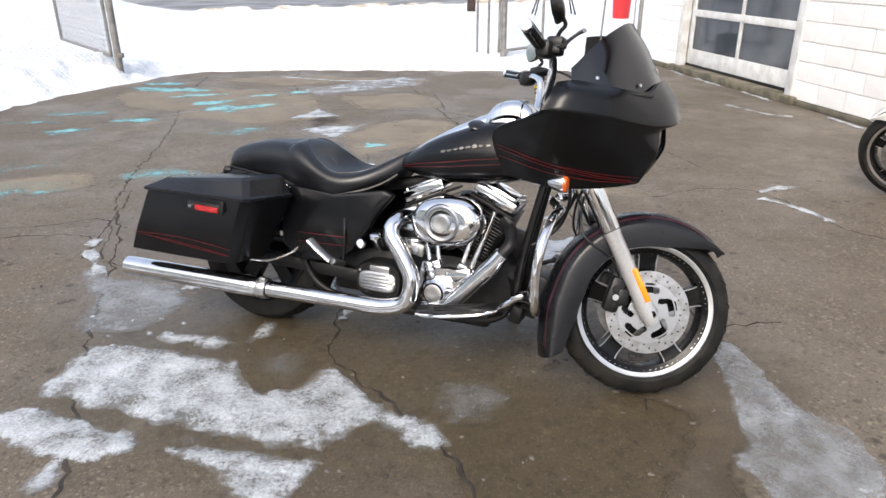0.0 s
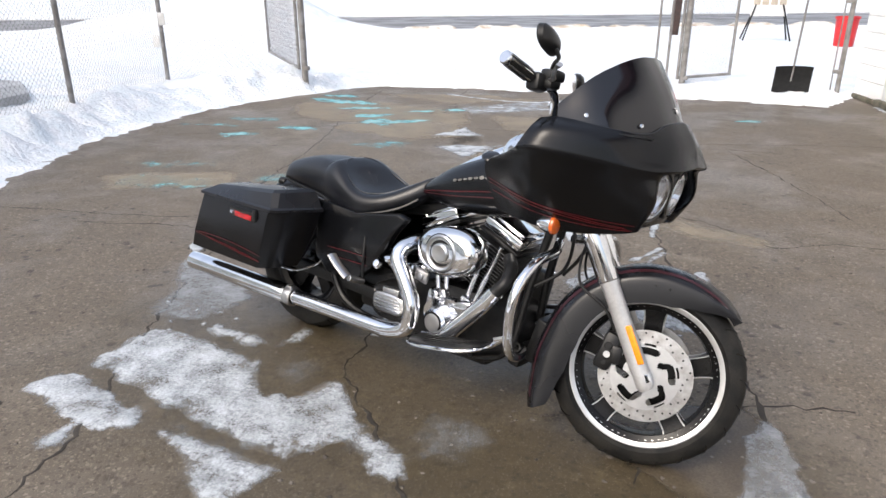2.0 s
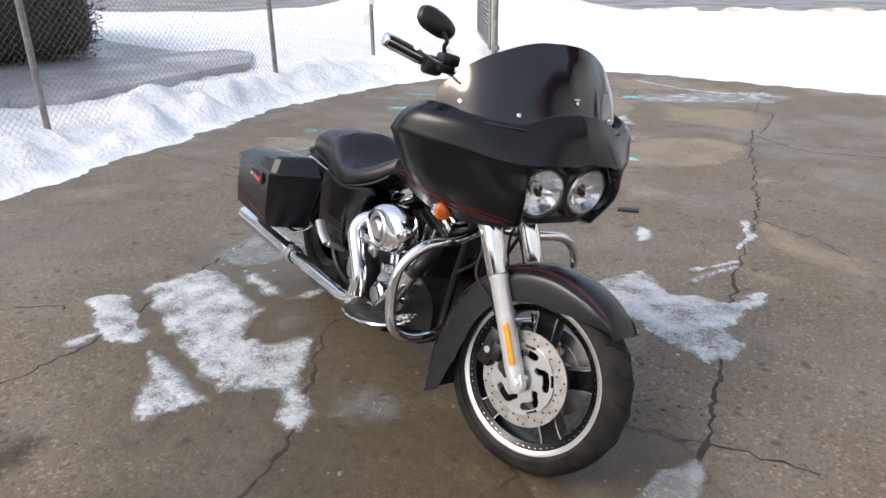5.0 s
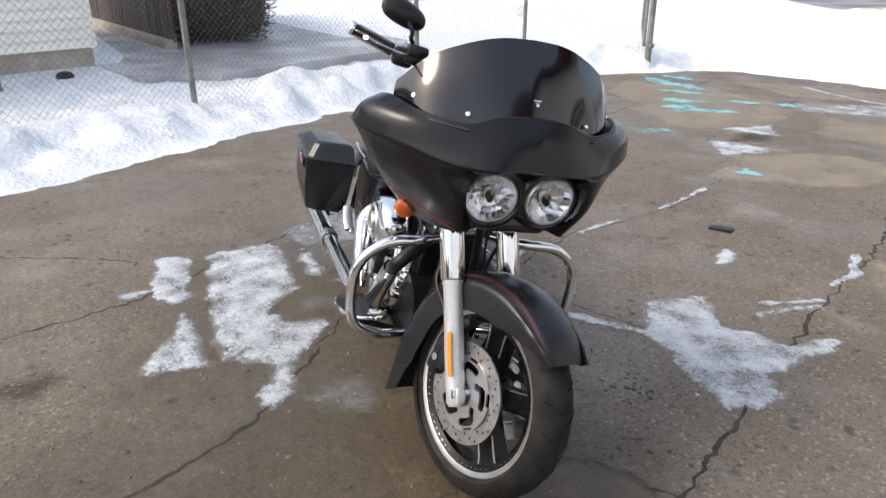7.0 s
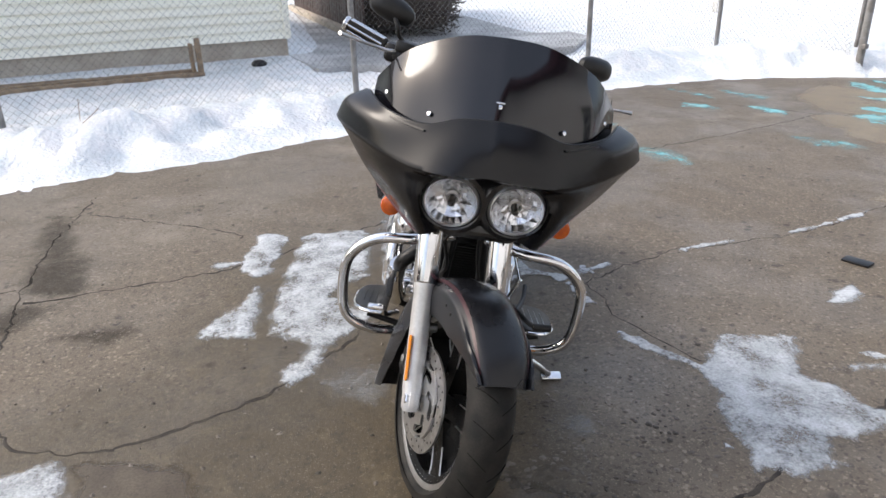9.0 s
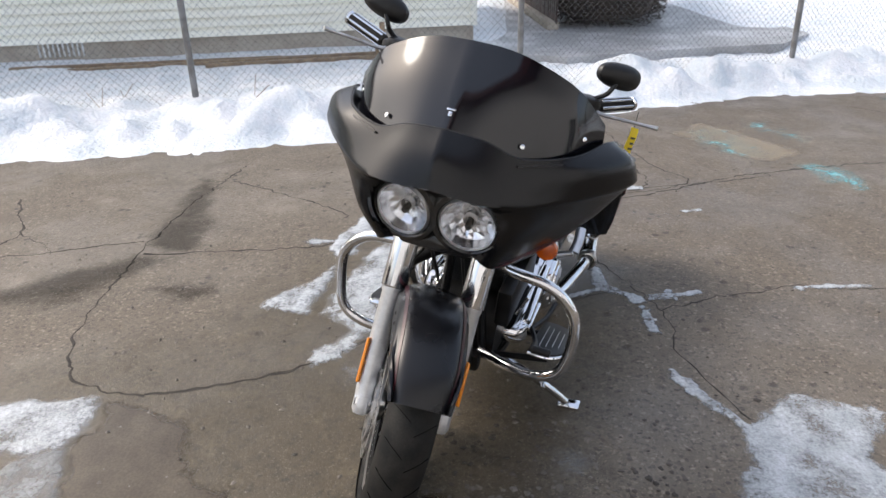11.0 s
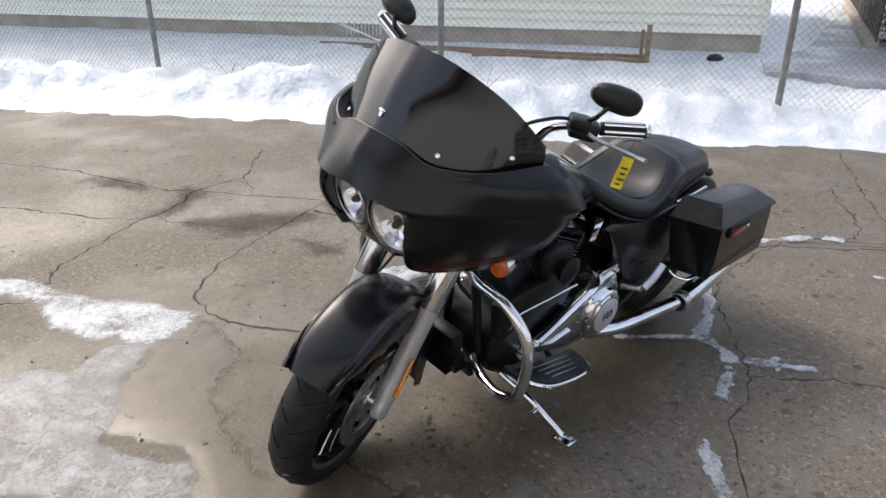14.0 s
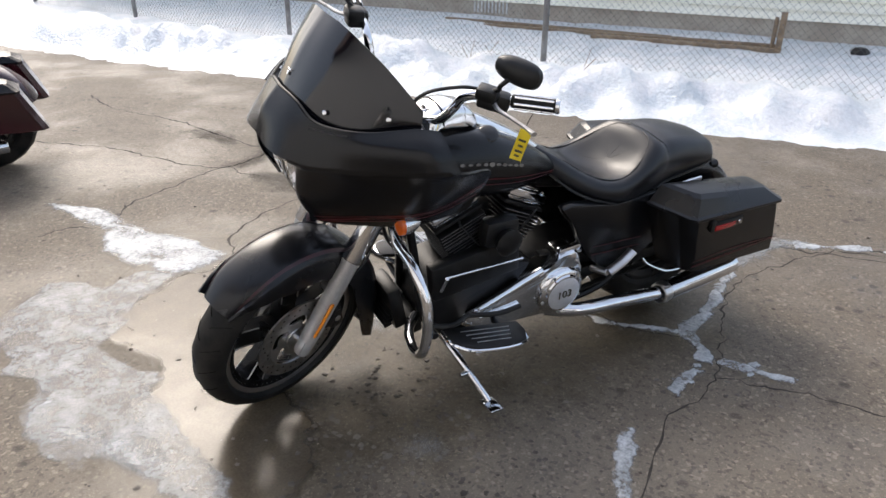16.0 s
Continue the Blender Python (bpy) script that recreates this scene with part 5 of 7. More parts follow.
def brake_disc(bike, m, y):
    ring = lathe([(0.104, -0.003), (0.146, -0.003), (0.146, 0.003), (0.104, 0.003)], m @ Matrix.Translation((0, 0, y)), 64, True)
    d = part("brake_disc", ring, STEEL, bike, "drilled steel brake disc")
    s = math.copysign(1, y)
    rad, na = np.linspace(0.034, 0.1065, 17), 160
    verts = [(r * math.cos(2 * math.pi * q / na), r * math.sin(2 * math.pi * q / na), 0.0) for r in rad for q in range(na)]
    path = [(0.082, f) for f in np.linspace(-0.40, 0.16, 12)] + [(0.078, 0.21), (0.070, 0.26), (0.062, 0.33), (0.059, 0.40)]
    path = np.array([(r * math.cos(f), r * math.sin(f)) for r, f in path])
    faces = []
    for i in range(len(rad) - 1):
        for q in range(na):
            f = (2 * math.pi * (q + 0.5) / na + 0.2) % (2 * math.pi / 5) - math.pi / 5
            r = (rad[i] + rad[i + 1]) / 2
            away = np.hypot(path[:, 0] - r * math.cos(f), path[:, 1] - r * math.sin(f)).min()
            if away > 0.0098 and not (r > 0.099 and abs(f + 0.1) < 0.18):
                faces.append((i * na + q, i * na + (q + 1) % na, (i + 1) * na + (q + 1) % na, (i + 1) * na + q))
    cb = mesh_of(verts, faces)
    bmesh.ops.delete(cb, geom=[v for v in cb.verts if not v.link_faces], context="VERTS")
    bmesh.ops.solidify(cb, geom=cb.faces[:], thickness=0.006)
    part("carrier", moved(cb, m @ Matrix.Translation((0, 0, y + 0.003 + 0.0015 * s))), SATIN, d, "bright slotted disc carrier", smooth=False)
    part("hub_ring", lathe([(0.0, -0.012), (0.04, -0.012), (0.045, 0.0), (0.04, 0.012), (0.0, 0.012)], m @ Matrix.Translation((0, 0, y * 0.86)), 28), SATIN, d)
    holes = []
    for k in range(40):
        a = 2 * math.pi * k / 40
        r = (0.115, 0.127, 0.137)[k % 3]
        holes.append(lathe([(0.0, 0), (0.0035, 0), (0.0035, 0.001), (0.0, 0.001)], m @ Matrix.Translation((r * math.cos(a), r * math.sin(a), y + s * 0.0028)) @ pose(0, 0, 0, 0 if s > 0 else 180), 6))
    part("drill_holes", join(*holes), PLASTIC, d, smooth=False)["kind"] = "stuff"
    return d


def motorcycle(m, label, paint, paint_top, steer_deg=21.0, marks=True, reach=0.66):
    bike = thing("motorcycle", label, "motorcycle", m)
    st = steering(steer_deg)
    P = lambda name, bm, material, label="", parent=None, **k: part(name, bm, material, parent or bike, label, **k)
    S = lambda bm: moved(bm, st)
    two = lambda bm: join(bm, mirrored(bm))

    # front wheel, discs, fender, fork
    fw, fm = wheel(bike, AXLE, 0.306, 0.132, 0.236, st, "front_wheel", "cast black front wheel, machined rim edge, turned aside")
    for y in (0.078, -0.078):
        brake_disc(fw, fm, y)
    P("front_axle", S(join(rod((AXLE.x, -0.128, AXLE.z), (AXLE.x, 0.128, AXLE.z), 0.012), rod((AXLE.x, -0.136, AXLE.z), (AXLE.x, -0.122, AXLE.z), 0.018, 6))), CHROME)
    for s in (-1, 1):
        P("caliper", S(join(rbox(0.055, 0.05, 0.125, 0.014, pose(AXLE.x - 0.125, s * 0.092, AXLE.z + 0.055, 0, 14, 0)), rbox(0.04, 0.03, 0.06, 0.01, pose(AXLE.x - 0.098, s * 0.105, AXLE.z + 0.05)),
                            rod((AXLE.x - 0.125, s * 0.112, AXLE.z + 0.075), (AXLE.x - 0.125, s * 0.121, AXLE.z + 0.075), 0.013, 14), rod((AXLE.x - 0.13, s * 0.112, AXLE.z + 0.02), (AXLE.x - 0.13, s * 0.119, AXLE.z + 0.02), 0.009, 12))), WRINKLE, "black brake caliper")
        P("caliper_bolt", S(join(rod((AXLE.x - 0.125, s * 0.121, AXLE.z + 0.048), (AXLE.x - 0.125, s * 0.124, AXLE.z + 0.048), 0.011, 14))), SATIN)
    fk = Vector((-math.sin(radians(29.25)), 0, math.cos(radians(29.25))))
    for s in (-1, 1):
        foot = AXLE + Vector((0.012, s * 0.112, -0.035))
        a = foot + fk * 0.0
        low = lathe([(0.0, 0.0), (0.020, 0.0), (0.026, 0.012), (0.0265, 0.05), (0.0285, 0.07), (0.0285, 0.34), (0.031, 0.345), (0.031, 0.365), (0.022, 0.37), (0.0, 0.37)], along(a, a + fk), 24)
        leg = P("fork_leg", S(join(low, rbox(0.05, 0.034, 0.05, 0.012, pose(AXLE.x, s * 0.112, AXLE.z - 0.005, 0, -29, 0)))), FORK_SILVER, "silver painted fork leg")
        P("fork_cover", S(lathe([(0.033, 0.355), (0.036, 0.36), (0.0365, 0.60), (0.033, 0.60)], along(a, a + fk), 24, True)), CHROME, "chrome fork cover")
        P("fork_boss", S(rod(a + fk * 0.235, a + fk * 0.235 + Vector((0, -s * 0.05, 0)), 0.014)), SATIN)
        P("fork_tube", S(rod(a + fk * 0.36, a + fk * 0.74, 0.022)), CHROME)
        r0 = a + fk * 0.085 + Vector((0.012, s * 0.028, 0.006))
        P("reflector", S(moved(rbox(0.022, 0.009, 0.125, 0.004), Matrix.Translation(r0 + fk * 0.062) @ pose(0, 0, 0, 0, -29.25, 0) @ pose(0, 0, 0, 0, 0, s * 20))), REFLECT, "amber fork reflector")
    P("triple_clamp", S(join(rbox(0.06, 0.29, 0.04, 0.012, Matrix.Translation(AXLE + fk * 0.52 + Vector((-0.01, 0, 0))) @ pose(0, 0, 0, 0, -29, 0)), rbox(0.06, 0.29, 0.035, 0.012, Matrix.Translation(AXLE + fk * 0.70) @ pose(0, 0, 0, 0, -29, 0)))), WRINKLE)
    # fender
    rows = []
    for th in np.linspace(43, 210, 44):
        ro = np.interp(th, [43, 55, 100, 170, 195, 210], [0.334, 0.342, 0.346, 0.346, 0.370, 0.402])
        rsk = np.interp(th, [43, 50, 62, 80, 100, 130, 170, 190, 205, 210], [0.332, 0.308, 0.268, 0.234, 0.232, 0.240, 0.230, 0.250, 0.30, 0.33])
        hw = np.interp(th, [43, 60, 120, 210], [0.070, 0.085, 0.092, 0.095])
        prof = [(-1.0, rsk), (-1.03, rsk + (ro - rsk) * 0.35), (-1.02, rsk + (ro - rsk) * 0.65), (-0.93, ro - 0.026), (-0.72, ro - 0.009), (-0.38, ro - 0.001), (0, ro + 0.002)]
        prof = prof + [(-y, r) for y, r in prof[-2::-1]]
        c, s = math.cos(radians(th)), math.sin(radians(th))
        rows.append([(AXLE.x + r * c, y * hw, AXLE.z + r * s) for y, r in prof])
    fg = np.array(rows)
    fg = np.array([spread(r, 40) for r in fg])
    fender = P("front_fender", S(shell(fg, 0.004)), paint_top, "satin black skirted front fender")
    for u in (0.295, 0.705):
        pl, pn = grid_line(fg, 0.03, 0.97, u, u)
        if pn[20][1] * (u - 0.5) < 0:
            pn = -pn
        part("edge_stripe", S(stripe(pl, pn, 0.012, 0.0050)), DARK_CHERRY, fender, "dark red painted edge line")
    for s in (-1, 1):
        for x, z in ((-0.02, 0.29), (0.02, 0.285), (-0.17, 0.24), (-0.14, 0.26)):
            part("fender_bolt", S(lathe([(0.0, 0), (0.005, 0), (0.004, 0.003), (0.0, 0.004)], Matrix.Translation((AXLE.x + x, s * 0.0945, AXLE.z + z)) @ pose(0, 0, 0, -90 * s), 8)), PLASTIC, fender)
    # brake hoses
    for s in (-1, 1):
        P("brake_hose", S(tube([(AXLE.x - 0.115, s * 0.10, AXLE.z + 0.12), (AXLE.x - 0.16, s * 0.115, AXLE.z + 0.19), (AXLE.x - 0.25, s * 0.10, AXLE.z + 0.25), (AXLE.x - 0.26, s * 0.06, AXLE.z + 0.36), (AXLE.x - 0.22, s * 0.03, AXLE.z + 0.46)], 0.0045, 8)), PLASTIC)

    # fairing: lip, shoulder, crease, flank and lower edge, from the nose back to the wing
    lip = [(-0.057, 0, 1.100), (-0.071, -0.09, 1.090), (-0.092, -0.18, 1.062), (-0.170, -0.285, 1.070), (-0.285, -0.338, 1.085), (-0.345, -0.352, 1.078)]
    shoulder = [(-0.015, 0, 1.045), (-0.034, -0.10, 1.032), (-0.076, -0.195, 1.018), (-0.165, -0.315, 1.040), (-0.280, -0.392, 1.056), (-0.350, -0.402, 1.046)]
    crease = [(0.005, 0, 0.980), (-0.001, -0.11, 0.970), (-0.054, -0.205, 0.966), (-0.180, -0.338, 0.985), (-0.298, -0.418, 1.001), (-0.372, -0.422, 0.998)]
    under = [(-0.048, 0, 0.960), (-0.054, -0.108, 0.951), (-0.056, -0.196, 0.941), (-0.189, -0.320, 0.955), (-0.316, -0.398, 0.970), (-0.420, -0.388, 0.976)]
    flank = [(-0.092, 0, 0.880), (-0.088, -0.10, 0.876), (-0.050, -0.182, 0.866), (-0.208, -0.272, 0.866), (-0.360, -0.345, 0.880), (-0.550, -0.300, 0.912)]
    low = [(-0.110, 0, 0.796), (-0.108, -0.09, 0.792), (-0.098, -0.150, 0.775), (-0.225, -0.190, 0.750), (-0.365, -0.235, 0.748), (-0.520, -0.250, 0.775)]
    low_g = sheet([crease, under, flank, low], 60, 36)
    fine_g = np.concatenate([sheet([lip, shoulder, crease], 60, 14), sheet([crease, under, flank, low], 60, 36)[1:]])
    fb_ = shell(both(fine_g), 0.006)
    gone = [f for f in fb_.faces if any((f.calc_center_median() - Vector((f.calc_center_median().x, s * 0.080, 0.884))).length < 0.086 for s in (-1, 1)) and f.calc_center_median().x > -0.16]
    bmesh.ops.delete(fb_, geom=gone, context="FACES")
    fairing = P("fairing", fb_, paint, "satin black frame-mounted front fairing", sharp=50)
    if marks:
        for v0, v1, u0, u1, w in ((0.76, 0.93, 0.985, 0.46, 0.0035), (0.79, 0.95, 0.985, 0.44, 0.003), (0.85, 0.97, 0.985, 0.42, 0.0035), (0.78, 0.91, 0.90, 0.42, 0.0025)):
            pl, pn = grid_line(low_g, v0, v1, u0, u1, power=1.6)
            pn = np.where((pn[:, 1:2] > 0), -pn, pn)
            for f in (1, -1):
                part("pinstripe", stripe(pl * np.array((1, f, 1)), pn * np.array((1, f, 1)), w, 0.0072), PIN_RED, fairing, "thin red pinstripe")
    # wing's inner wall, dash and gauge bowls
    inner = sheet([[(x + 0.02, y * 0.98, z - 0.006) for x, y, z in lip[2:]], [(-0.20, -0.15, 1.0), (-0.25, -0.22, 0.99), (-0.34, -0.28, 0.97), (-0.42, -0.30, 0.95)], [(-0.30, -0.08, 0.93), (-0.34, -0.16, 0.92), (-0.42, -0.24, 0.90), (-0.48, -0.30, 0.88)]], 14, 10)
    P("inner_fairing", join(shell(inner, 0.005), mirrored(shell(inner, 0.005)), rbox(0.06, 0.36, 0.16, 0.03, pose(-0.27, 0, 0.96, 0, -25, 0))), PLASTIC, "black plastic inner fairing")
    for y in (-0.10, -0.035, 0.035, 0.10):
        P("gauge", join(lathe([(0.0, 0), (0.028, 0), (0.032, 0.012), (0.029, 0.02), (0.0, 0.018)], Matrix.Translation((-0.30, y, 0.985)) @ pose(0, 0, 0, 0, -65, 0), 20)), CHROME)
    # windscreen
    wl = [(-0.044, 0, 1.050), (-0.063, -0.090, 1.050), (-0.113, -0.174, 1.046), (-0.182, -0.268, 1.050), (-0.300, -0.330, 1.058)]
    wm = [(-0.115, 0, 1.192), (-0.129, -0.088, 1.184), (-0.155, -0.171, 1.160), (-0.216, -0.268, 1.136), (-0.306, -0.329, 1.094)]
    wt_ = [(-0.180, 0, 1.286), (-0.189, -0.085, 1.280), (-0.210, -0.165, 1.256), (-0.250, -0.256, 1.207), (-0.310, -0.325, 1.126)]
    ws = P("windscreen", shell(both(sheet([wl, wm, wt_], 22, 12)), 0.004), SMOKE, "glossy dark smoked windscreen", sharp=60)
    gasket = np.array(fine_g[0][:50]) + np.array((-0.002, 0, 0.001))
    part("gasket", tube(np.concatenate([gasket[:0:-1] * np.array((1, -1, 1)), gasket]), 0.0042, 8, curved=False), PLASTIC, ws, "black rubber edge under the screen")
    for y in (-0.285, -0.168, 0.0, 0.168, 0.285):
        x, z = np.interp(abs(y), [0, 0.168, 0.285], [-0.090, -0.120, -0.240]), np.interp(abs(y), [0, 0.168, 0.285], [1.118, 1.084, 1.098])
        d = Vector((0.75, 0.55 * y / 0.17, 0.45)).normalized()
        part("screw", lathe([(0.0, 0), (0.0065, 0), (0.006, 0.003), (0.0, 0.005)], along((x, y, z), Vector((x, y, z)) + d) @ Matrix.Translation((0, 0, 0.003 if abs(y) < 0.2 else 0.007)), 12), CHROME, ws, "small chrome screw")
    part("emblem", join(rbox(0.002, 0.022, 0.004, 0.0006, Matrix.Translation((-0.0865, 0, 1.143)) @ pose(0, 0, 0, 0, -28, 0)), rbox(0.002, 0.009, 0.011, 0.0008, Matrix.Translation((-0.0815, 0, 1.134)) @ pose(0, 0, 0, 0, -28, 0))), CHROME, ws, "tiny chrome emblem")
    # headlights
    for s in (-1, 1):
        hmx = Matrix.Translation((-0.116, s * 0.080, 0.889)) @ pose(0, 0, 0, 0, 101, s * 6)
        hl = P("headlight", lathe([(0.073, 0.0), (0.075, 0.045), (0.070, 0.052), (0.066, 0.045), (0.067, 0.0)], hmx, 40, True), SATIN, "round clear headlight in a bright ring")
        facet = random.Random(4 + s)
        bowl = lathe([(0.004, 0.004), (0.014, 0.004), (0.028, 0.007), (0.042, 0.014), (0.055, 0.027), (0.067, 0.046), (0.068, 0.044), (0.055, 0.018), (0.004, -0.002)], None, 22, True)
        for v in bowl.verts:
            if 0.016 < math.hypot(v.co.x, v.co.y) < 0.064:
                v.co.z += facet.uniform(-0.0028, 0.0028)
        part("reflector_bowl", moved(bowl, hmx), REFLECTOR, hl, "bright faceted reflector bowl", smooth=False)
        part("bulb", lathe([(0.0, 0.004), (0.009, 0.004), (0.010, 0.034), (0.007, 0.040), (0.0, 0.042)], hmx @ Matrix.Translation((0.010, 0, 0)), 16), PLASTIC, hl, "dark bulb cap")
        part("bulb_shade", lathe([(0.013, 0.010), (0.017, 0.014), (0.017, 0.026), (0.014, 0.026)], hmx, 20, True), SATIN, hl)
        ln_ = part("lens", lathe([(0.0, 0.064), (0.03, 0.062), (0.055, 0.056), (0.070, 0.046), (0.070, 0.043), (0.055, 0.053), (0.0, 0.061)], hmx, 40), LENS, hl, "clear headlight lens")
        ln_.visible_shadow = False
        P("headlight_bezel", join(lathe([(0.0, -0.012), (0.084, -0.012), (0.084, -0.004), (0.0, -0.004)], hmx, 40), lathe([(0.0745, -0.006), (0.0755, 0.047), (0.080, 0.051), (0.091, 0.048), (0.100, 0.036), (0.098, 0.026), (0.083, 0.030), (0.083, -0.006)], hmx, 48, True)), GLOSS, "black headlight surround")
    P("chin", join(rbox(0.07, 0.20, 0.05, 0.02, pose(-0.12, 0, 0.80))), GLOSS, "black panel under the headlights")
    # turn signals
    for s in (-1, 1):
        c = Vector((-0.332, s * 0.250, 0.762))
        b = P("turn_signal", join(lathe([(0.0, 0), (0.012, 0.002), (0.024, 0.02), (0.031, 0.045), (0.031, 0.055), (0.0, 0.055)], along(c - Vector((0.035, 0, 0)), c + Vector((1, 0, 0))), 24), rod(c + Vector((-0.01, -s * 0.02, -0.01)), c + Vector((-0.03, -s * 0.10, -0.03)), 0.010)), CHROME, "chrome bullet turn signal")
        part("lens", lathe([(0.030, 0), (0.031, 0.005), (0.028, 0.013), (0.016, 0.018), (0.0, 0.019), (0.0, 0.0)], along(c + Vector((0.018, 0, 0)), c + Vector((1, 0, 0))), 24), AMBER, b, "amber signal lens")

    # tank, console
    rings = []
    for x, w, zb, zt in ((-0.40, 0.085, 0.775, 0.885), (-0.45, 0.125, 0.74, 0.925), (-0.55, 0.152, 0.715, 0.945), (-0.66, 0.155, 0.700, 0.935), (-0.76, 0.145, 0.695, 0.900), (-0.86, 0.122, 0.700, 0.855), (-0.95, 0.090, 0.715, 0.795), (-1.01, 0.055, 0.725, 0.765)):
        ring = []
        for k in range(36):
            a = 2 * math.pi * k / 36
            cy, sz = math.cos(a), math.sin(a)
            y = w * math.copysign(abs(cy) ** 0.72, cy)
            zm = zb + (zt - zb) * 0.42
            z = zm + (zt - zm) * sz if sz > 0 else zm + (zm - zb) * math.copysign(abs(sz) ** 0.6, sz)
            if sz > 0.9:
                z -= 0.012 * (sz - 0.9) / 0.1
            ring.append((x, y, z))
        rings.append(ring)
    rg = np.array(rings)
    rg = np.array([spread(rg[:, j], 30) for j in range(36)]).transpose(1, 0, 2)
    tank = P("fuel_tank", loft(rg.tolist()), paint, "satin black teardrop fuel tank")
    if marks:
        for s in (-1, 1):
            col = 18 if s < 0 else 0
            for k, (o, w) in enumerate(((0.0, 0.0035), (0.55, 0.003))):
                pl = rg[2:27, col] * (1 - o) + rg[2:27, (col + (1 if s < 0 else -1)) % 36] * o
                nn = np.tile((0, s, -0.15 if k == 0 else -0.5), (len(pl), 1))
                nn = nn / np.linalg.norm(nn, axis=1)[:, None]
                part("pinstripe", stripe(pl, nn, w, 0.002), PIN_RED, tank, "thin red pinstripe")
            # worn silver script, shown as a plain wavering band
            j = 16 if s < 0 else 2
            pl = spread(rg[6:19, j] + np.array((0, s * 0.0015, 0)), 60)
            strokes = []
            for k in range(12):
                seg = pl[1 + 5 * k - (k > 5):5 + 5 * k]
                nn = np.tile((0, s, 0.25), (len(seg), 1)) / 1.03
                strokes.append(stripe(seg, nn, 0.0065 + 0.0075 * (k in (0, 6)) + 0.002 * (k % 3), 0.002))
            part("script_band", join(*strokes), SILVER_INK, tank, "worn silver band of strokes")
    crings = []
    for x, w, z, h in ((-0.50, 0.024, 0.935, 0.014), (-0.54, 0.040, 0.948, 0.024), (-0.62, 0.042, 0.950, 0.024), (-0.70, 0.038, 0.921, 0.020), (-0.80, 0.033, 0.876, 0.017), (-0.90, 0.027, 0.822, 0.014), (-0.97, 0.020, 0.774, 0.012)):
        crings.append([(x, w * math.cos(a), z - 0.02 + (h + 0.02) * max(-0.2, math.sin(a)) ** (0.8 if math.sin(a) > 0 else 1)) if math.sin(a) > 0 else (x, w * math.cos(a), z - 0.02) for a in np.linspace(0, 2 * math.pi, 25)[:-1]])
    P("console", loft(crings), CHROME, "chrome tank console")
    for f in (-1, 1):
        P("fuel_cap", lathe([(0.0, 0.008), (0.024, 0.007), (0.032, 0.003), (0.034, 0.0), (0.0, 0.0)], Matrix.Translation((-0.68, f * 0.082, 0.916)) @ pose(0, 0, 0, -24 * f, 9, 0), 28), GLOSS)
    # bright cowl over the handlebar clamp, with a black band across it
    cowl = []
    for x, z, w in ((-0.452, 0.900, 0.074), (-0.466, 0.950, 0.076), (-0.495, 0.986, 0.075), (-0.535, 1.006, 0.070), (-0.580, 1.006, 0.065), (-0.622, 0.992, 0.059), (-0.650, 0.964, 0.054), (-0.662, 0.925, 0.050)):
        cowl.append([(x, w * t, z - 0.018 * abs(t) ** 2.5 - 0.030 * max(0.0, abs(t) - 0.85) / 0.15) for t in np.linspace(-1, 1, 17)])
    cw = P("dash_cowl", shell(sheet(cowl, 22, 24), 0.004), CHROME, "chrome cowl between tank and handlebar")
    for q in (9, 15):
        row_ = sheet(cowl, 22, 24)[q]
        part("band", tube(row_ + np.array((0, 0, 0.001)), 0.0075 if q == 9 else 0.004, 6, 2, flat=0.5), GLOSS, cw, "black band")

    # seat
    srings = []
    for x, w, zc, ze, zb in ((-0.925, 0.035, 0.812, 0.798, 0.765), (-0.97, 0.080, 0.792, 0.778, 0.715), (-1.03, 0.122, 0.758, 0.748, 0.668), (-1.09, 0.155, 0.716, 0.726, 0.640), (-1.16, 0.180, 0.682, 0.712, 0.620), (-1.225, 0.188, 0.676, 0.716, 0.606),
                             (-1.28, 0.184, 0.694, 0.736, 0.606), (-1.325, 0.178, 0.735, 0.757, 0.612), (-1.362, 0.172, 0.776, 0.772, 0.618), (-1.392, 0.166, 0.799, 0.780, 0.624), (-1.418, 0.160, 0.803, 0.781, 0.630), (-1.445, 0.153, 0.790, 0.774, 0.636),
                             (-1.49, 0.146, 0.796, 0.776, 0.642), (-1.56, 0.138, 0.794, 0.771, 0.648), (-1.65, 0.128, 0.778, 0.755, 0.656), (-1.735, 0.108, 0.748, 0.728, 0.664), (-1.780, 0.060, 0.705, 0.698, 0.676)):
        up = [(x, w * t, (zc + (ze - zc) * t * t) - 0.03 * max(0, abs(t) - 0.72) / 0.28 * (abs(t) ** 4)) for t in np.linspace(1, -1, 15)]
        srings.append(up + [(x, -w * 1.02, ze - 0.055), (x, -w * 0.96, zb + 0.01), (x, -w * 0.8, zb), (x, 0, zb), (x, w * 0.8, zb), (x, w * 0.96, zb + 0.01), (x, w * 1.02, ze - 0.055)])
    sr = np.array(srings)
    sr = np.array([spread(sr[:, j], 64) for j in range(sr.shape[1])]).transpose(1, 0, 2)
    seat = P("seat", loft(sr.tolist()), VINYL, "black vinyl two-up bucket seat", sharp=70)
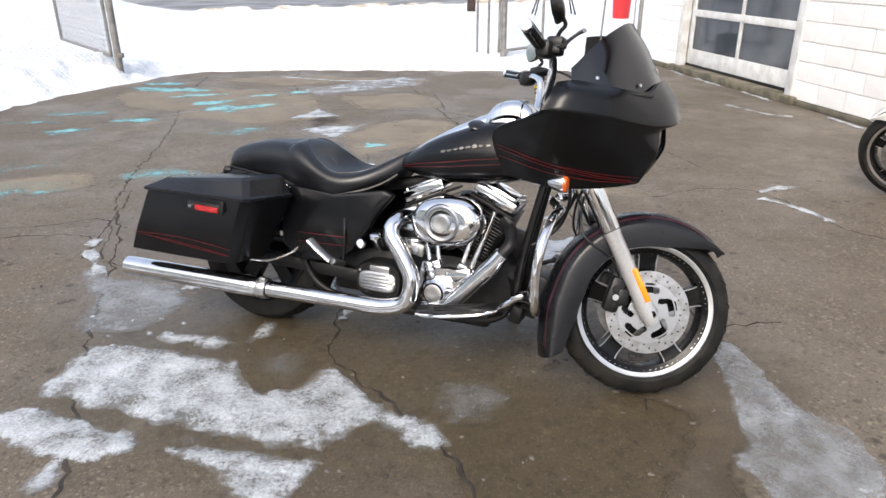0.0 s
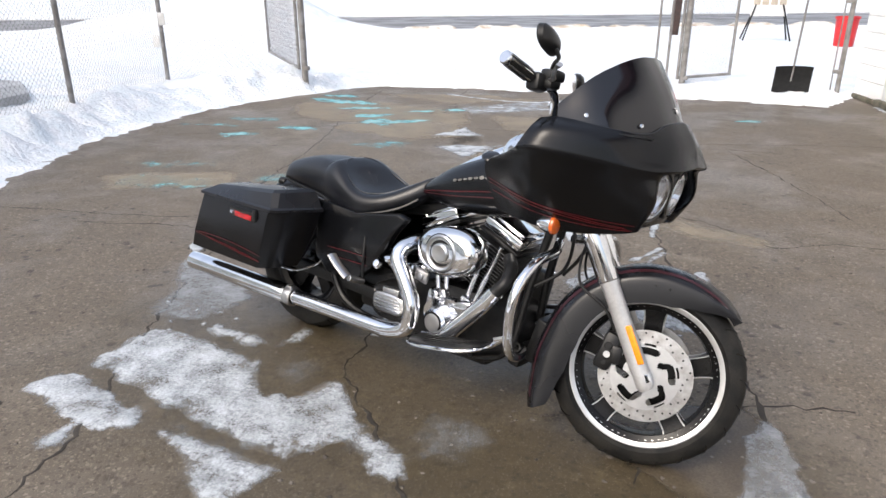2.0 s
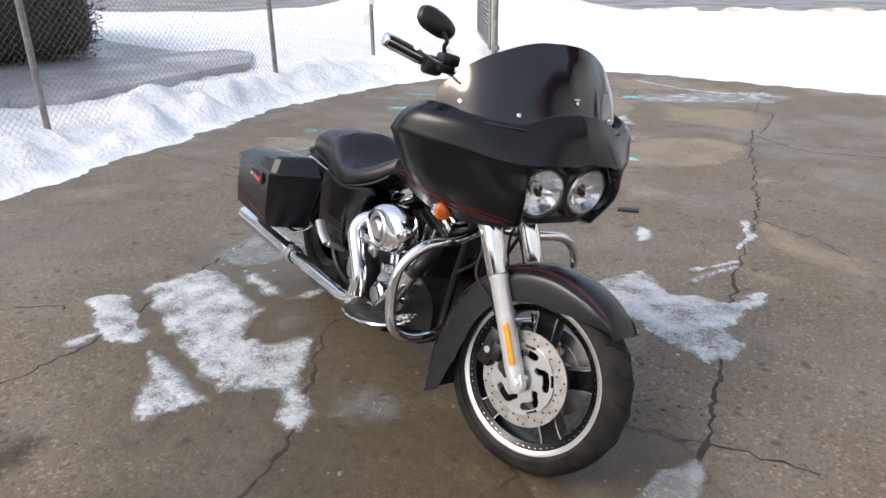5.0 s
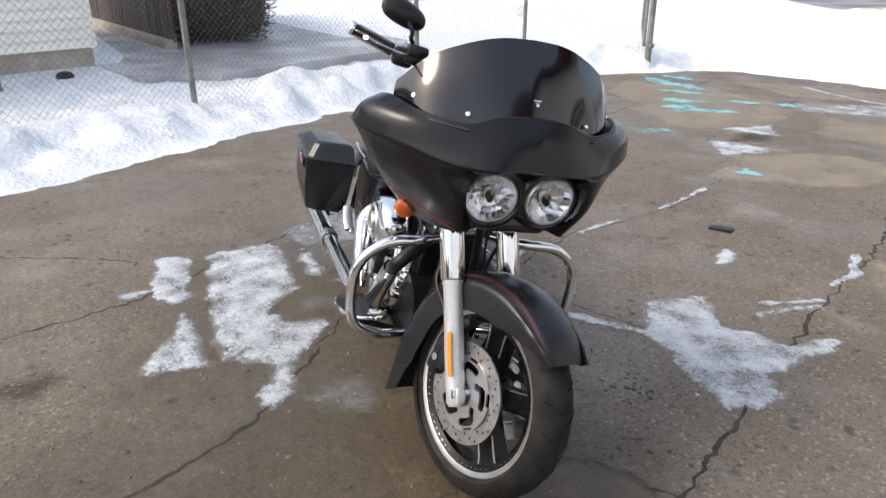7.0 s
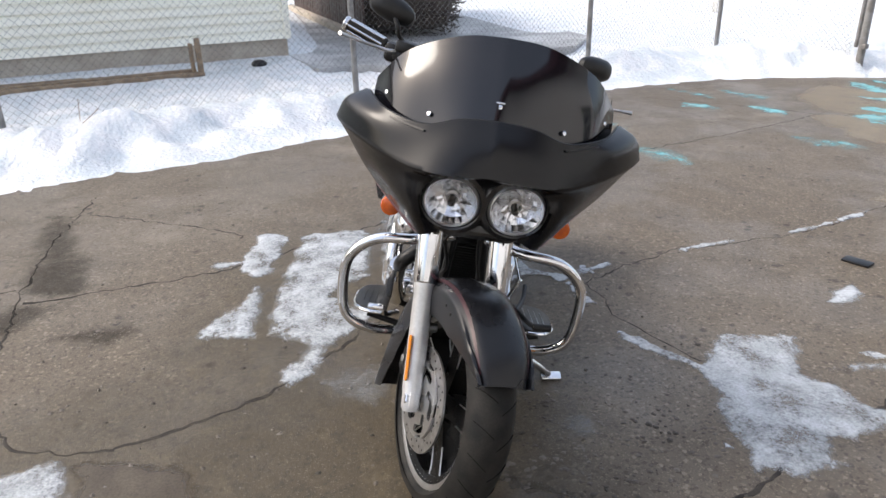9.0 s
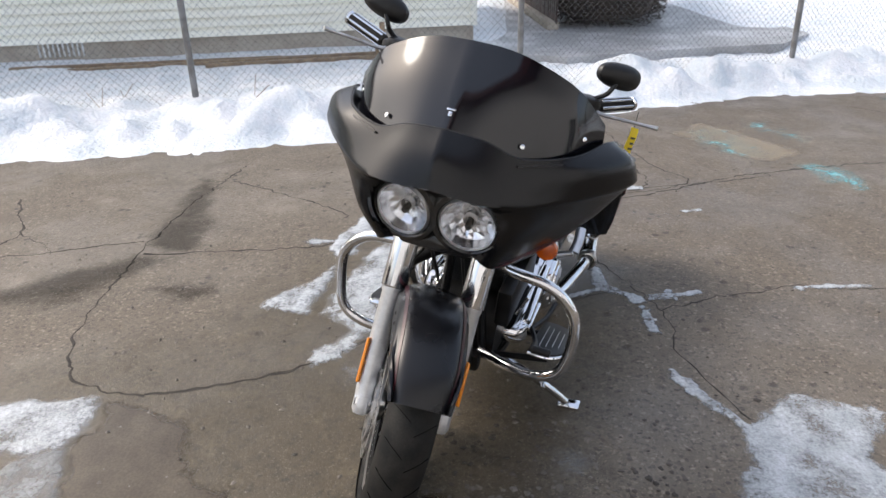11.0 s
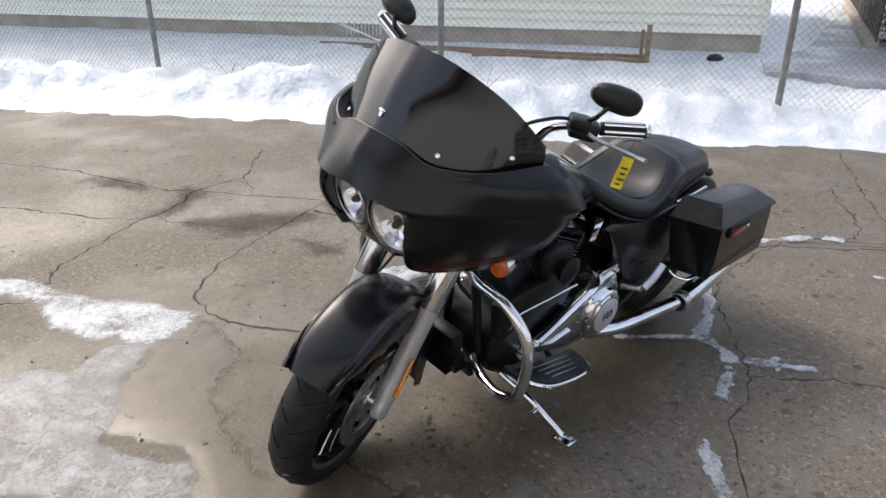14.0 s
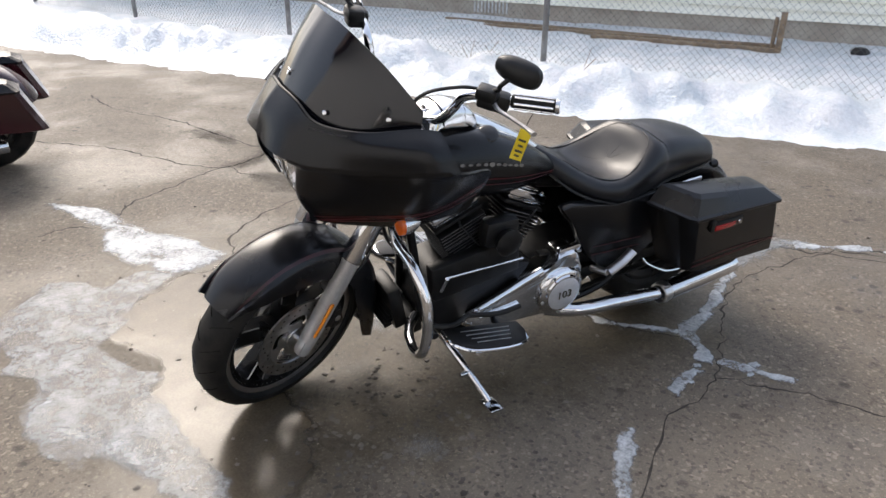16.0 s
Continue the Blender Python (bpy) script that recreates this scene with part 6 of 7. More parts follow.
    def on_seat(x, y):
        """A place on the seat's top by its length and its share across (-1 to 1)."""
        r = np.clip(np.interp(-x, -sr[:, 7, 0], np.arange(64)), 0, 62.999)
        c = np.clip(7 - 7 * y, 0, 13.999)
        a, b = int(r), int(c)
        p, q = sr[a, b] * (1 - c + b) + sr[a, b + 1] * (c - b), sr[a + 1, b] * (1 - c + b) + sr[a + 1, b + 1] * (c - b)
        return p * (1 - r + a) + q * (r - a)

    part("seam", tube([on_seat(-1.447, y) for y in np.linspace(-0.9, 0.9, 13)], 0.0022, 6, 2), VINYL, seat, "raised seam before the rear seat")
    for s in (-1, 1):
        part("seam", tube([on_seat(x, s * y) for x, y in ((-1.02, 0.55), (-1.12, 0.74), (-1.23, 0.80), (-1.32, 0.74), (-1.385, 0.52), (-1.405, 0.2))], 0.0026, 6, 3), VINYL, seat, "welt round the bucket")
    for xb, yb in ((-1.372, 0.0), (-1.36, 0.42), (-1.36, -0.42), (-1.20, 0.62), (-1.20, -0.62), (-1.10, 0.0)):
        part("seam", tube([on_seat(-1.285 + (xb + 1.285) * q, yb * q) for q in np.linspace(0.08, 0.62, 8)], 0.0006, 6, 2), VINYL, seat, "stitched crease")
    part("seat_base", join(*[tube(sr[5:61, j] + np.array((0, 0, -0.006)), 0.006, 6, 2) for j in (16, 20)]), PLASTIC, seat)

    # rear fender, lights, frame, side covers
    rows = []
    for th in np.linspace(28, 158, 26):
        c, s = math.cos(radians(th)), math.sin(radians(th))
        rows.append([(-1.62 + r * c, y, 0.315 + r * s) for y, r in ((-0.118, 0.26), (-0.122, 0.31), (-0.112, 0.352), (-0.07, 0.372), (0, 0.378), (0.07, 0.372), (0.112, 0.352), (0.122, 0.31), (0.118, 0.26))])
    P("rear_fender", shell(np.array([spread(r, 26) for r in rows]), 0.004), paint, "satin black rear fender")
    for s in (-1, 1):
        b = P("rear_signal", join(rod((-1.77, s * 0.05, 0.655), (-1.775, s * 0.095, 0.655), 0.008), lathe([(0.0, 0), (0.012, 0.004), (0.018, 0.02), (0.018, 0.034), (0.0, 0.034)], along((-1.735, s * 0.105, 0.650), (-3, s * 0.105, 0.650)), 20)), PLASTIC, "black rear turn signal")
        part("lens", lathe([(0.0, 0.010), (0.012, 0.008), (0.018, 0.0), (0.0, 0.0)], along((-1.768, s * 0.105, 0.650), (-3, s * 0.105, 0.650)), 20), RED_LENS, b, "red lens")
        P("support_rail", tube([(-1.42, s * 0.165, 0.625), (-1.50, s * 0.178, 0.640), (-1.62, s * 0.172, 0.645)], 0.008, 8), CHROME, "chrome rear support rail")
    cov = [(-1.40, 0.635), (-1.20, 0.62), (-1.00, 0.655), (-0.955, 0.64), (-1.02, 0.56), (-1.06, 0.49), (-1.12, 0.41), (-1.19, 0.35), (-1.36, 0.335), (-1.44, 0.40), (-1.44, 0.56)]
    for s in (-1, 1):
        P("side_cover", moved(slab([(x, z) for x, z in cov], 0.045, 0.012), Matrix.Translation((0, s * 0.165 + 0.0225, 0)) @ pose(0, 0, 0, 90)), paint, "satin black side cover")
        if marks:
            for k in range(2):
                P("pinstripe", stripe([(x, s * 0.1885, 0.455 - 0.035 * k + 0.02 * (x + 1.2)) for x in np.linspace(-1.36, -1.13, 12)], np.tile((0, s, 0), (12, 1)), 0.003), PIN_RED)
    P("frame", join(*[tube([(-0.40, s * 0.02, 0.86), (-0.42, s * 0.04, 0.74), (-0.47, s * 0.060, 0.48), (-0.50, s * 0.085, 0.27), (-0.58, s * 0.12, 0.20), (-0.80, s * 0.13, 0.185), (-1.20, s * 0.14, 0.20), (-1.35, s * 0.14, 0.30), (-1.38, s * 0.14, 0.5)], 0.015, 10) for s in (-1, 1)],
                    *[tube([(-0.40, 0, 0.86), (-0.7, 0, 0.74), (-1.0, 0, 0.66), (-1.4, 0, 0.60)], 0.026, 10)]), WRINKLE, "black tubular frame")
    P("rear_axle", rod((-1.62, -0.15, 0.315), (-1.62, 0.15, 0.315), 0.013), CHROME)
    rw, rm = wheel(bike, Vector((-1.62, 0, 0.318)), 0.320, 0.180, 0.208, Matrix.Identity(4), "rear_wheel", "cast black rear wheel with a wide tyre", WHEEL_BLACK)
    for f in (-1, 1):
        P("shock", rod((-1.56, f * 0.165, 0.36), (-1.40, f * 0.165, 0.60), 0.02), WRINKLE)
        P("swing_arm", rbox(0.62, 0.035, 0.055, 0.014, pose(-1.38, f * 0.115, 0.30, 0, 2, 0)), WRINKLE)
        P("riser", S(rod((-0.47, f * 0.05, 0.90), (-0.47, f * 0.05, 0.975), 0.018)), CHROME)
    P("drive_belt", join(rbox(0.70, 0.025, 0.012, 0.003, pose(-1.27, 0.135, 0.41, 0, -6, 0)), rbox(0.70, 0.025, 0.012, 0.003, pose(-1.27, 0.135, 0.235, 0, 6, 0))), RUBBER)

    # engine
    P("crankcase", join(loft([oval(-0.73, 0.30, 0.235, 0.125, y, 28, 3.0) for y in (-0.12, -0.10, 0.10, 0.12)]), rbox(0.34, 0.20, 0.20, 0.03, pose(-1.08, 0, 0.31)), rbox(0.46, 0.26, 0.05, 0.02, pose(-0.80, 0, 0.19))), WRINKLE, "black engine cases")
    for s, name in ((-1, "rear_cylinder"), (1, "front_cylinder")):
        d = Vector((s * math.sin(radians(24)), 0, math.cos(radians(24))))
        base = Vector((-0.735, 0, 0.335))
        cm = along(base, base + d)
        cyl = P(name, lathe([(0.06, 0.10), (0.062, 0.12), (0.062, 0.30), (0.05, 0.31)], cm, 24), WRINKLE, "black finned cylinder")
        for k in range(15):
            z = 0.118 + 0.0128 * k
            wx = 0.078 if k < 10 else 0.090
            part("fin", rbox(2 * wx, 0.19 if k < 10 else 0.205, 0.0040, 0.0018, Matrix.Translation(base + d * z) @ pose(0, 0, 0, 0, s * 24, 0), 1), WRINKLE, cyl)
            if marks:
                for f in (-1, 1):
                    part("fin_edge", moved(rbox(2 * wx - 0.012, 0.0012, 0.0013, 0.0), Matrix.Translation(base + d * z) @ pose(0, 0, 0, 0, s * 24, 0) @ pose(0, f * (0.0955 if k < 10 else 0.103), 0)), STEEL, cyl, "bare machined fin edge", smooth=False)
        hb = Matrix.Translation(base + d * 0.328) @ pose(0, 0, 0, 0, s * 24, 0)
        rock = P("rocker_box", join(moved(rbox(0.172, 0.170, 0.044, 0.008), hb @ pose(0, 0, 0.022)), moved(rbox(0.13, 0.12, 0.012, 0.004), hb @ pose(0, 0, 0.048))), CHROME, "chrome rocker box")
        part("base_plate", moved(rbox(0.184, 0.178, 0.012, 0.002), hb @ pose(0, 0, -0.010)), WRINKLE, rock, "black base plate")
        part("groove", moved(rbox(0.174, 0.172, 0.003, 0.0008), hb @ pose(0, 0, 0.016)), WRINKLE, rock)
        for x in (-0.075, 0.075):
            for y in (-0.07, 0.07):
                part("bolt", lathe([(0.0, 0.008), (0.006, 0.008), (0.007, 0.0), (0.0, 0.0)], hb @ pose(x * 0.9, y, 0.043), 8), CHROME, rock)
        for k in (-1, 1):
            a = Vector((-0.735 + s * 0.06 + k * 0.018, -0.125, 0.375))
            b = base + d * 0.30 + Vector((k * 0.028, -0.092, 0))
            P("pushrod_tube", join(rod(a, b, 0.0105), rod(a, a + (b - a) * 0.10, 0.016), rod(a + (b - a) * 0.45, a + (b - a) * 0.52, 0.0135)), CHROME, "chrome pushrod tube")
        P("tappet_block", rbox(0.075, 0.05, 0.055, 0.010, pose(-0.735 + s * 0.065, -0.125, 0.375, 0, s * 20, 0)), CHROME)
        P("spark_plug_lead", tube([base + d * 0.31 + Vector((0, 0.09, 0)), base + d * 0.31 + Vector((s * 0.02, 0.13, 0.01)), Vector((-0.735 + s * 0.04, 0.12, 0.52)), Vector((-0.735, 0.06, 0.56))], 0.004, 6), PLASTIC)
    # air cleaner
    ac = P("air_cleaner", loft([oval(-0.730, 0.572, w, h, y, 40, 2.35, radians(7)) for w, h, y in ((0.126, 0.084, -0.150), (0.134, 0.090, -0.158), (0.135, 0.091, -0.200), (0.130, 0.086, -0.222), (0.110, 0.070, -0.240), (0.075, 0.052, -0.246), (0.02, 0.02, -0.247))]), CHROME, "oval chrome air cleaner cover", sharp=60)
    rc = Matrix.Translation((-0.735, -0.243, 0.573)) @ pose(0, 0, 0, 90)
    part("ring", join(lathe([(0.062, -0.002), (0.066, 0.004), (0.060, 0.009), (0.054, 0.006), (0.05, 0.0)], rc, 40, True), lathe([(0.03, 0.0), (0.034, 0.010), (0.028, 0.015), (0.012, 0.014), (0.0, 0.011), (0.0, 0.0)], rc, 32)), SATIN, ac, "raised bright medallion ring")
    part("groove", join(lathe([(0.067, -0.003), (0.070, 0.0025), (0.067, 0.003), (0.065, -0.003)], rc, 40, True), lathe([(0.037, -0.002), (0.046, 0.002), (0.047, 0.0035), (0.036, 0.0035)], rc, 40, True)), WRINKLE, ac, "dark groove round the medallion")
    P("carburettor", join(rbox(0.12, 0.14, 0.10, 0.02, pose(-0.735, -0.05, 0.58))), WRINKLE)
    # cam cover, gear cover
    cc = P("cam_cover", join(loft([oval(-0.750, 0.315, w, h, y, 32, 2.6, radians(10)) for w, h, y in ((0.100, 0.075, -0.115), (0.102, 0.077, -0.150), (0.096, 0.070, -0.168))]), lathe([(0.0, 0.05), (0.040, 0.048), (0.050, 0.038), (0.054, 0.0), (0.0, 0.0)], Matrix.Translation((-0.765, -0.165, 0.300)) @ pose(0, 0, 0, 90), 32),
                           rbox(0.11, 0.05, 0.06, 0.014, pose(-0.690, -0.145, 0.362, 0, -12, 0)), rbox(0.05, 0.05, 0.08, 0.014, pose(-0.82, -0.140, 0.365, 0, 10, 0))), CHROME, "chrome cam cover")
    part("groove", lathe([(0.036, 0.0), (0.041, 0.003), (0.040, 0.005), (0.034, 0.004)], Matrix.Translation((-0.765, -0.213, 0.300)) @ pose(0, 0, 0, 90), 28, True), WRINKLE, cc)
    part("disc", lathe([(0.030, 0.0), (0.034, 0.006), (0.024, 0.009), (0.010, 0.006), (0.0, 0.007), (0.0, 0.0)], Matrix.Translation((-0.765, -0.213, 0.300)) @ pose(0, 0, 0, 90), 28), SATIN, cc)
    gc = P("gear_cover", loft([oval(-1.010, 0.300, w, h, y, 32, 3.2) for w, h, y in ((0.098, 0.075, -0.10), (0.098, 0.075, -0.165), (0.092, 0.068, -0.178))]), WRINKLE, "black gear case")
    part("cover_plate", loft([oval(-1.010, 0.298, w, h, y, 28, 4.0) for w, h, y in ((0.078, 0.040, -0.176), (0.077, 0.039, -0.187), (0.070, 0.033, -0.192))]), SATIN, gc, "ribbed chrome cover")
    for k in range(4):
        part("rib", rbox(0.125, 0.004, 0.004, 0.0015, pose(-1.010, -0.193, 0.279 + 0.013 * k)), CHROME, gc)
    part("lug", rbox(0.085, 0.02, 0.026, 0.006, pose(-1.0, -0.18, 0.350)), SATIN, gc)
    for x, z in ((-1.085, 0.298), (-0.935, 0.298), (-1.06, 0.245), (-0.96, 0.245), (-1.03, 0.352), (-0.965, 0.352), (-1.085, 0.335)):
        part("bolt", lathe([(0.0, 0.007), (0.0055, 0.007), (0.0065, 0.0), (0.0, 0.0)], Matrix.Translation((x, -0.178, z)) @ pose(0, 0, 0, 90), 8), CHROME, gc)
    P("oil_filler", join(rod((-1.03, -0.13, 0.42), (-1.03, -0.17, 0.47), 0.018), lathe([(0.0, 0.02), (0.018, 0.018), (0.022, 0.006), (0.02, 0.0), (0.0, 0.0)], along((-1.03, -0.17, 0.47), (-1.03, -0.20, 0.51)), 18)), CHROME)
    P("cable_bracket", join(rbox(0.06, 0.015, 0.045, 0.006, pose(-0.845, -0.20, 0.455, 0, 12, 0)), rod((-0.845, -0.19, 0.455), (-0.845, -0.215, 0.455), 0.014, 14)), STEEL, "small bright bracket")
    P("dipstick", lathe([(0.0, 0.022), (0.014, 0.02), (0.020, 0.010), (0.018, 0.0), (0.0, 0.0)], Matrix.Translation((-1.085, -0.175, 0.435)) @ pose(0, 0, 0, 60, 0, 0), 18), CHROME, "round chrome plug")
    P("hose", tube([(-1.16, -0.18, 0.55), (-1.15, -0.195, 0.45), (-1.16, -0.18, 0.36)], 0.005, 8), PLASTIC)
    P("starter", join(rod((-0.98, -0.17, 0.46), (-0.90, -0.17, 0.465), 0.022), rbox(0.05, 0.03, 0.04, 0.006, pose(-0.875, -0.165, 0.465))), CHROME)
    # left side: primary cover with its derby
    def spline_plan(pts, y, k=0.0):
        p = smooth_path([(x, z, 0) for x, z in pts], 5, True)
        c = p.mean(0)
        return [(c[0] + (q[0] - c[0]) * (1 - k), y, c[1] + (q[1] - c[1]) * (1 - k)) for q in p]
    plan = [(-1.115, 0.315), (-1.095, 0.410), (-1.06, 0.465), (-0.99, 0.462), (-0.93, 0.415), (-0.80, 0.362), (-0.67, 0.320), (-0.615, 0.285), (-0.625, 0.235), (-0.72, 0.215), (-0.90, 0.205), (-1.04, 0.205)]
    P("primary_cover", loft([spline_plan(plan, 0.11), spline_plan(plan, 0.165), spline_plan(plan, 0.185, 0.03), spline_plan(plan, 0.196, 0.10)]), CHROME, "polished primary chain cover", sharp=45)
    dm = Matrix.Translation((-1.005, 0.190, 0.305)) @ pose(0, 0, 0, -90)
    db = P("derby_cover", lathe([(0.0, 0.035), (0.068, 0.034), (0.074, 0.032), (0.078, 0.026), (0.090, 0.022), (0.097, 0.014), (0.099, 0.0), (0.0, 0.0)], dm, 48), CHROME, "round chrome derby cover")
    for a in np.linspace(0.3, 6.58, 6)[:-1]:
        part("bolt", lathe([(0.0, 0.005), (0.006, 0.005), (0.007, 0.0), (0.0, 0.0)], dm @ pose(0.086 * math.cos(a), 0.086 * math.sin(a), 0.021), 8), SATIN, db)
    part("disc", lathe([(0.0, 0.0375), (0.064, 0.0368), (0.068, 0.034), (0.0, 0.034)], dm, 40), PALE_METAL, db, "satin centre disc")
    if marks:
        cu = bpy.data.curves.new("number", "FONT")
        cu.body, cu.size, cu.extrude, cu.align_x, cu.align_y = "103", 0.044, 0.0014, "CENTER", "CENTER"
        tx = new("number", cu)
        me = bpy.data.meshes.new_from_object(tx)
        bpy.data.objects.remove(tx)
        me.transform(Matrix.Translation((-1.005, 0.2286, 0.305)) @ pose(0, 0, 0, 90, 0, 180) @ pose(0, 0, 0, 0, 0, 4))
        me.materials.append(TAG_INK)
        num = new("number", me)
        num.parent = db
        tagged(num, "black number 103")
    P("primary_rib", rod((-0.915, 0.185, 0.408), (-0.66, 0.190, 0.312), 0.015), CHROME)
    P("primary_rib", rod((-0.82, 0.200, 0.302), (-0.66, 0.200, 0.285), 0.008), CHROME)
    for x, z in ((-0.995, 0.455), (-1.07, 0.455), (-0.73, 0.335), (-0.65, 0.30), (-0.64, 0.25), (-0.86, 0.38)):
        P("bolt", lathe([(0.0, 0.01), (0.008, 0.01), (0.009, 0.0), (0.0, 0.0)], Matrix.Translation((x, 0.178, z)) @ pose(0, 0, 0, -90), 10), CHROME)
    P("primary_lug", rbox(0.095, 0.03, 0.035, 0.010, pose(-1.03, 0.170, 0.462, 0, 6, 0)), CHROME)
    P("coil_cover", join(rbox(0.14, 0.07, 0.11, 0.03, pose(-0.735, 0.135, 0.585, 0, 0, 0)), rbox(0.34, 0.05, 0.14, 0.012, pose(-0.66, 0.13, 0.455, 0, 9, 0))), WRINKLE, "black covers between the cylinders")
    P("shift_rod", join(rod((-0.515, 0.195, 0.488), (-0.815, 0.19, 0.488), 0.0042), rod((-0.515, 0.20, 0.49), (-0.515, 0.17, 0.42), 0.007)), CHROME, "chrome shift linkage")
    P("shift_lever", join(tube([(-0.60, 0.22, 0.33), (-0.52, 0.25, 0.335), (-0.42, 0.26, 0.37)], 0.009, 8), rod((-0.42, 0.255, 0.37), (-0.42, 0.315, 0.372), 0.013), tube([(-0.60, 0.22, 0.33), (-0.70, 0.25, 0.33), (-0.78, 0.26, 0.345)], 0.009, 8)), PLASTIC)
    P("brake_pedal", join(tube([(-0.56, -0.20, 0.28), (-0.50, -0.235, 0.30), (-0.44, -0.25, 0.345)], 0.010, 8), rbox(0.05, 0.06, 0.02, 0.008, pose(-0.43, -0.265, 0.36, 0, -25, 0))), CHROME)
    reg = P("regulator", rbox(0.05, 0.14, 0.17, 0.010, pose(-0.415, 0, 0.30, 0, 14, 0)), WRINKLE, "black finned regulator")
    for k in range(9):
        part("fin", rbox(0.03, 0.13, 0.005, 0.002, pose(-0.385 - 0.004 * k, 0, 0.235 + 0.016 * k, 0, 14, 0)), WRINKLE, reg)
    P("oil_cooler", rbox(0.05, 0.18, 0.07, 0.012, pose(-0.48, 0, 0.225, 0, 10, 0)), WRINKLE)
    P("horn", join(lathe([(0.0, 0.0), (0.04, 0.005), (0.05, 0.03), (0.0, 0.05)], Matrix.Translation((-0.74, 0.17, 0.57)) @ pose(0, 0, 0, -90), 24)), WRINKLE)

    # exhausts
    # upper end of the front pipe, coloured black for the shade it sits in
    P("header_elbow", tube([(-0.545, -0.095, 0.575), (-0.505, -0.145, 0.555), (-0.492, -0.195, 0.515), (-0.530, -0.214, 0.465)], 0.024, 14), WRINKLE, "exhaust elbow darkened for shade")
    P("front_header", tube([(-0.512, -0.214, 0.486), (-0.560, -0.220, 0.420), (-0.670, -0.222, 0.300), (-0.720, -0.215, 0.255), (-0.80, -0.205, 0.232)], [0.029, 0.031, 0.031, 0.030, 0.028], 16), CHROME, "chrome front exhaust pipe")
    P("rear_header", tube([(-0.905, -0.10, 0.565), (-0.935, -0.190, 0.548), (-0.935, -0.235, 0.505), (-0.875, -0.248, 0.425), (-0.838, -0.252, 0.350), (-0.855, -0.255, 0.265), (-0.930, -0.258, 0.232), (-1.05, -0.262, 0.226), (-1.30, -0.275, 0.228), (-1.46, -0.285, 0.228)], 0.031, 18), CHROME, "chrome rear exhaust pipe")
    P("left_pipe", tube([(-0.98, 0.16, 0.20), (-1.10, 0.22, 0.205), (-1.28, 0.262, 0.226), (-1.46, 0.285, 0.228)], 0.027, 14), CHROME)
    for s in (-1, 1):
        ml = reach if s < 0 else min(reach, 0.44)
        mf = P("muffler", lathe([(0.031, 0.0), (0.040, 0.03), (0.0415, 0.10), (0.0415, ml - 0.04), (0.040, ml - 0.005), (0.034, ml), (0.032, ml - 0.06), (0.0, ml - 0.06)], along((-1.455, s * 0.285, 0.228), (-2.12, -0.318 if s < 0 else 0.225, 0.232 if s < 0 else 0.235)), 32), CHROME, "long chrome muffler")
        part("clamp", join(lathe([(0.034, -0.02), (0.040, -0.018), (0.043, 0.0), (0.040, 0.022), (0.034, 0.024)], along((-1.455, s * 0.285, 0.228), (-2.12, -0.318 if s < 0 else 0.225, 0.232 if s < 0 else 0.235)), 28, True), rbox(0.03, 0.02, 0.018, 0.004, pose(-1.45, s * 0.30, 0.268))), SATIN, mf, "bright clamp")

    # crash bars, boards, stand, pegs
    for s in (-1, 1):
        P("crash_bar", tube([(-0.385, s * 0.05, 0.665), (-0.34, s * 0.16, 0.655), (-0.335, s * 0.282, 0.640), (-0.346, s * 0.357, 0.570), (-0.353, s * 0.373, 0.470), (-0.353, s * 0.355, 0.365), (-0.362, s * 0.283, 0.318), (-0.40, s * 0.18, 0.300), (-0.47, s * 0.09, 0.275)], 0.0165, 14), CHROME, "chrome engine guard bar")
        plan = [(-0.490, 0.235), (-0.490, 0.29), (-0.512, 0.325), (-0.565, 0.350), (-0.69, 0.354), (-0.775, 0.335), (-0.800, 0.29), (-0.800, 0.235)]
        bmx = Matrix.Translation((0, 0, 0.280)) @ Matrix.Translation((-0.64, 0, 0)) @ pose(0, 0, 0, 0, -11, 0) @ Matrix.Translation((0.64, 0, -0.008))
        poly = [(x, s * y) for x, y in (plan if s > 0 else plan[::-1])]
        fb = P("footboard", slab(poly, 0.016, 0.004, bmx), PLASTIC, "black rubber rider footboard")
        part("edge_trim", moved(tube([(x, s * y, 0.004) for x, y in plan], 0.0065, 8, 5), bmx), CHROME, fb, "bright edge strip")
        for k in range(4):
            part("rib", moved(rbox(0.20 - 0.02 * k, 0.0026, 0.003, 0.0010, pose(-0.645, s * (0.262 + 0.020 * k), 0.017)), bmx), SATIN if s > 0 else PLASTIC, fb)
        part("bracket", rod((-0.53, s * 0.12, 0.235), (-0.53, s * 0.30, 0.278), 0.011), WRINKLE, fb)
        part("bracket", rod((-0.75, s * 0.13, 0.20), (-0.75, s * 0.28, 0.242), 0.011), WRINKLE, fb)
        P("passenger_peg", join(tube([(-1.275, s * 0.245, 0.440), (-1.225, s * 0.250, 0.405), (-1.180, s * 0.245, 0.372)], 0.021, 12, flat=0.55), rod((-1.175, s * 0.245, 0.37), (-1.165, s * 0.17, 0.345), 0.013)), SATIN, "folded passenger footpeg")
        P("bag_guard", tube([(-1.50, s * 0.30, 0.345), (-1.42, s * 0.295, 0.350), (-1.34, s * 0.275, 0.385), (-1.315, s * 0.26, 0.41)], 0.009, 8, flat=0.6), CHROME, "curved chrome bag guard")
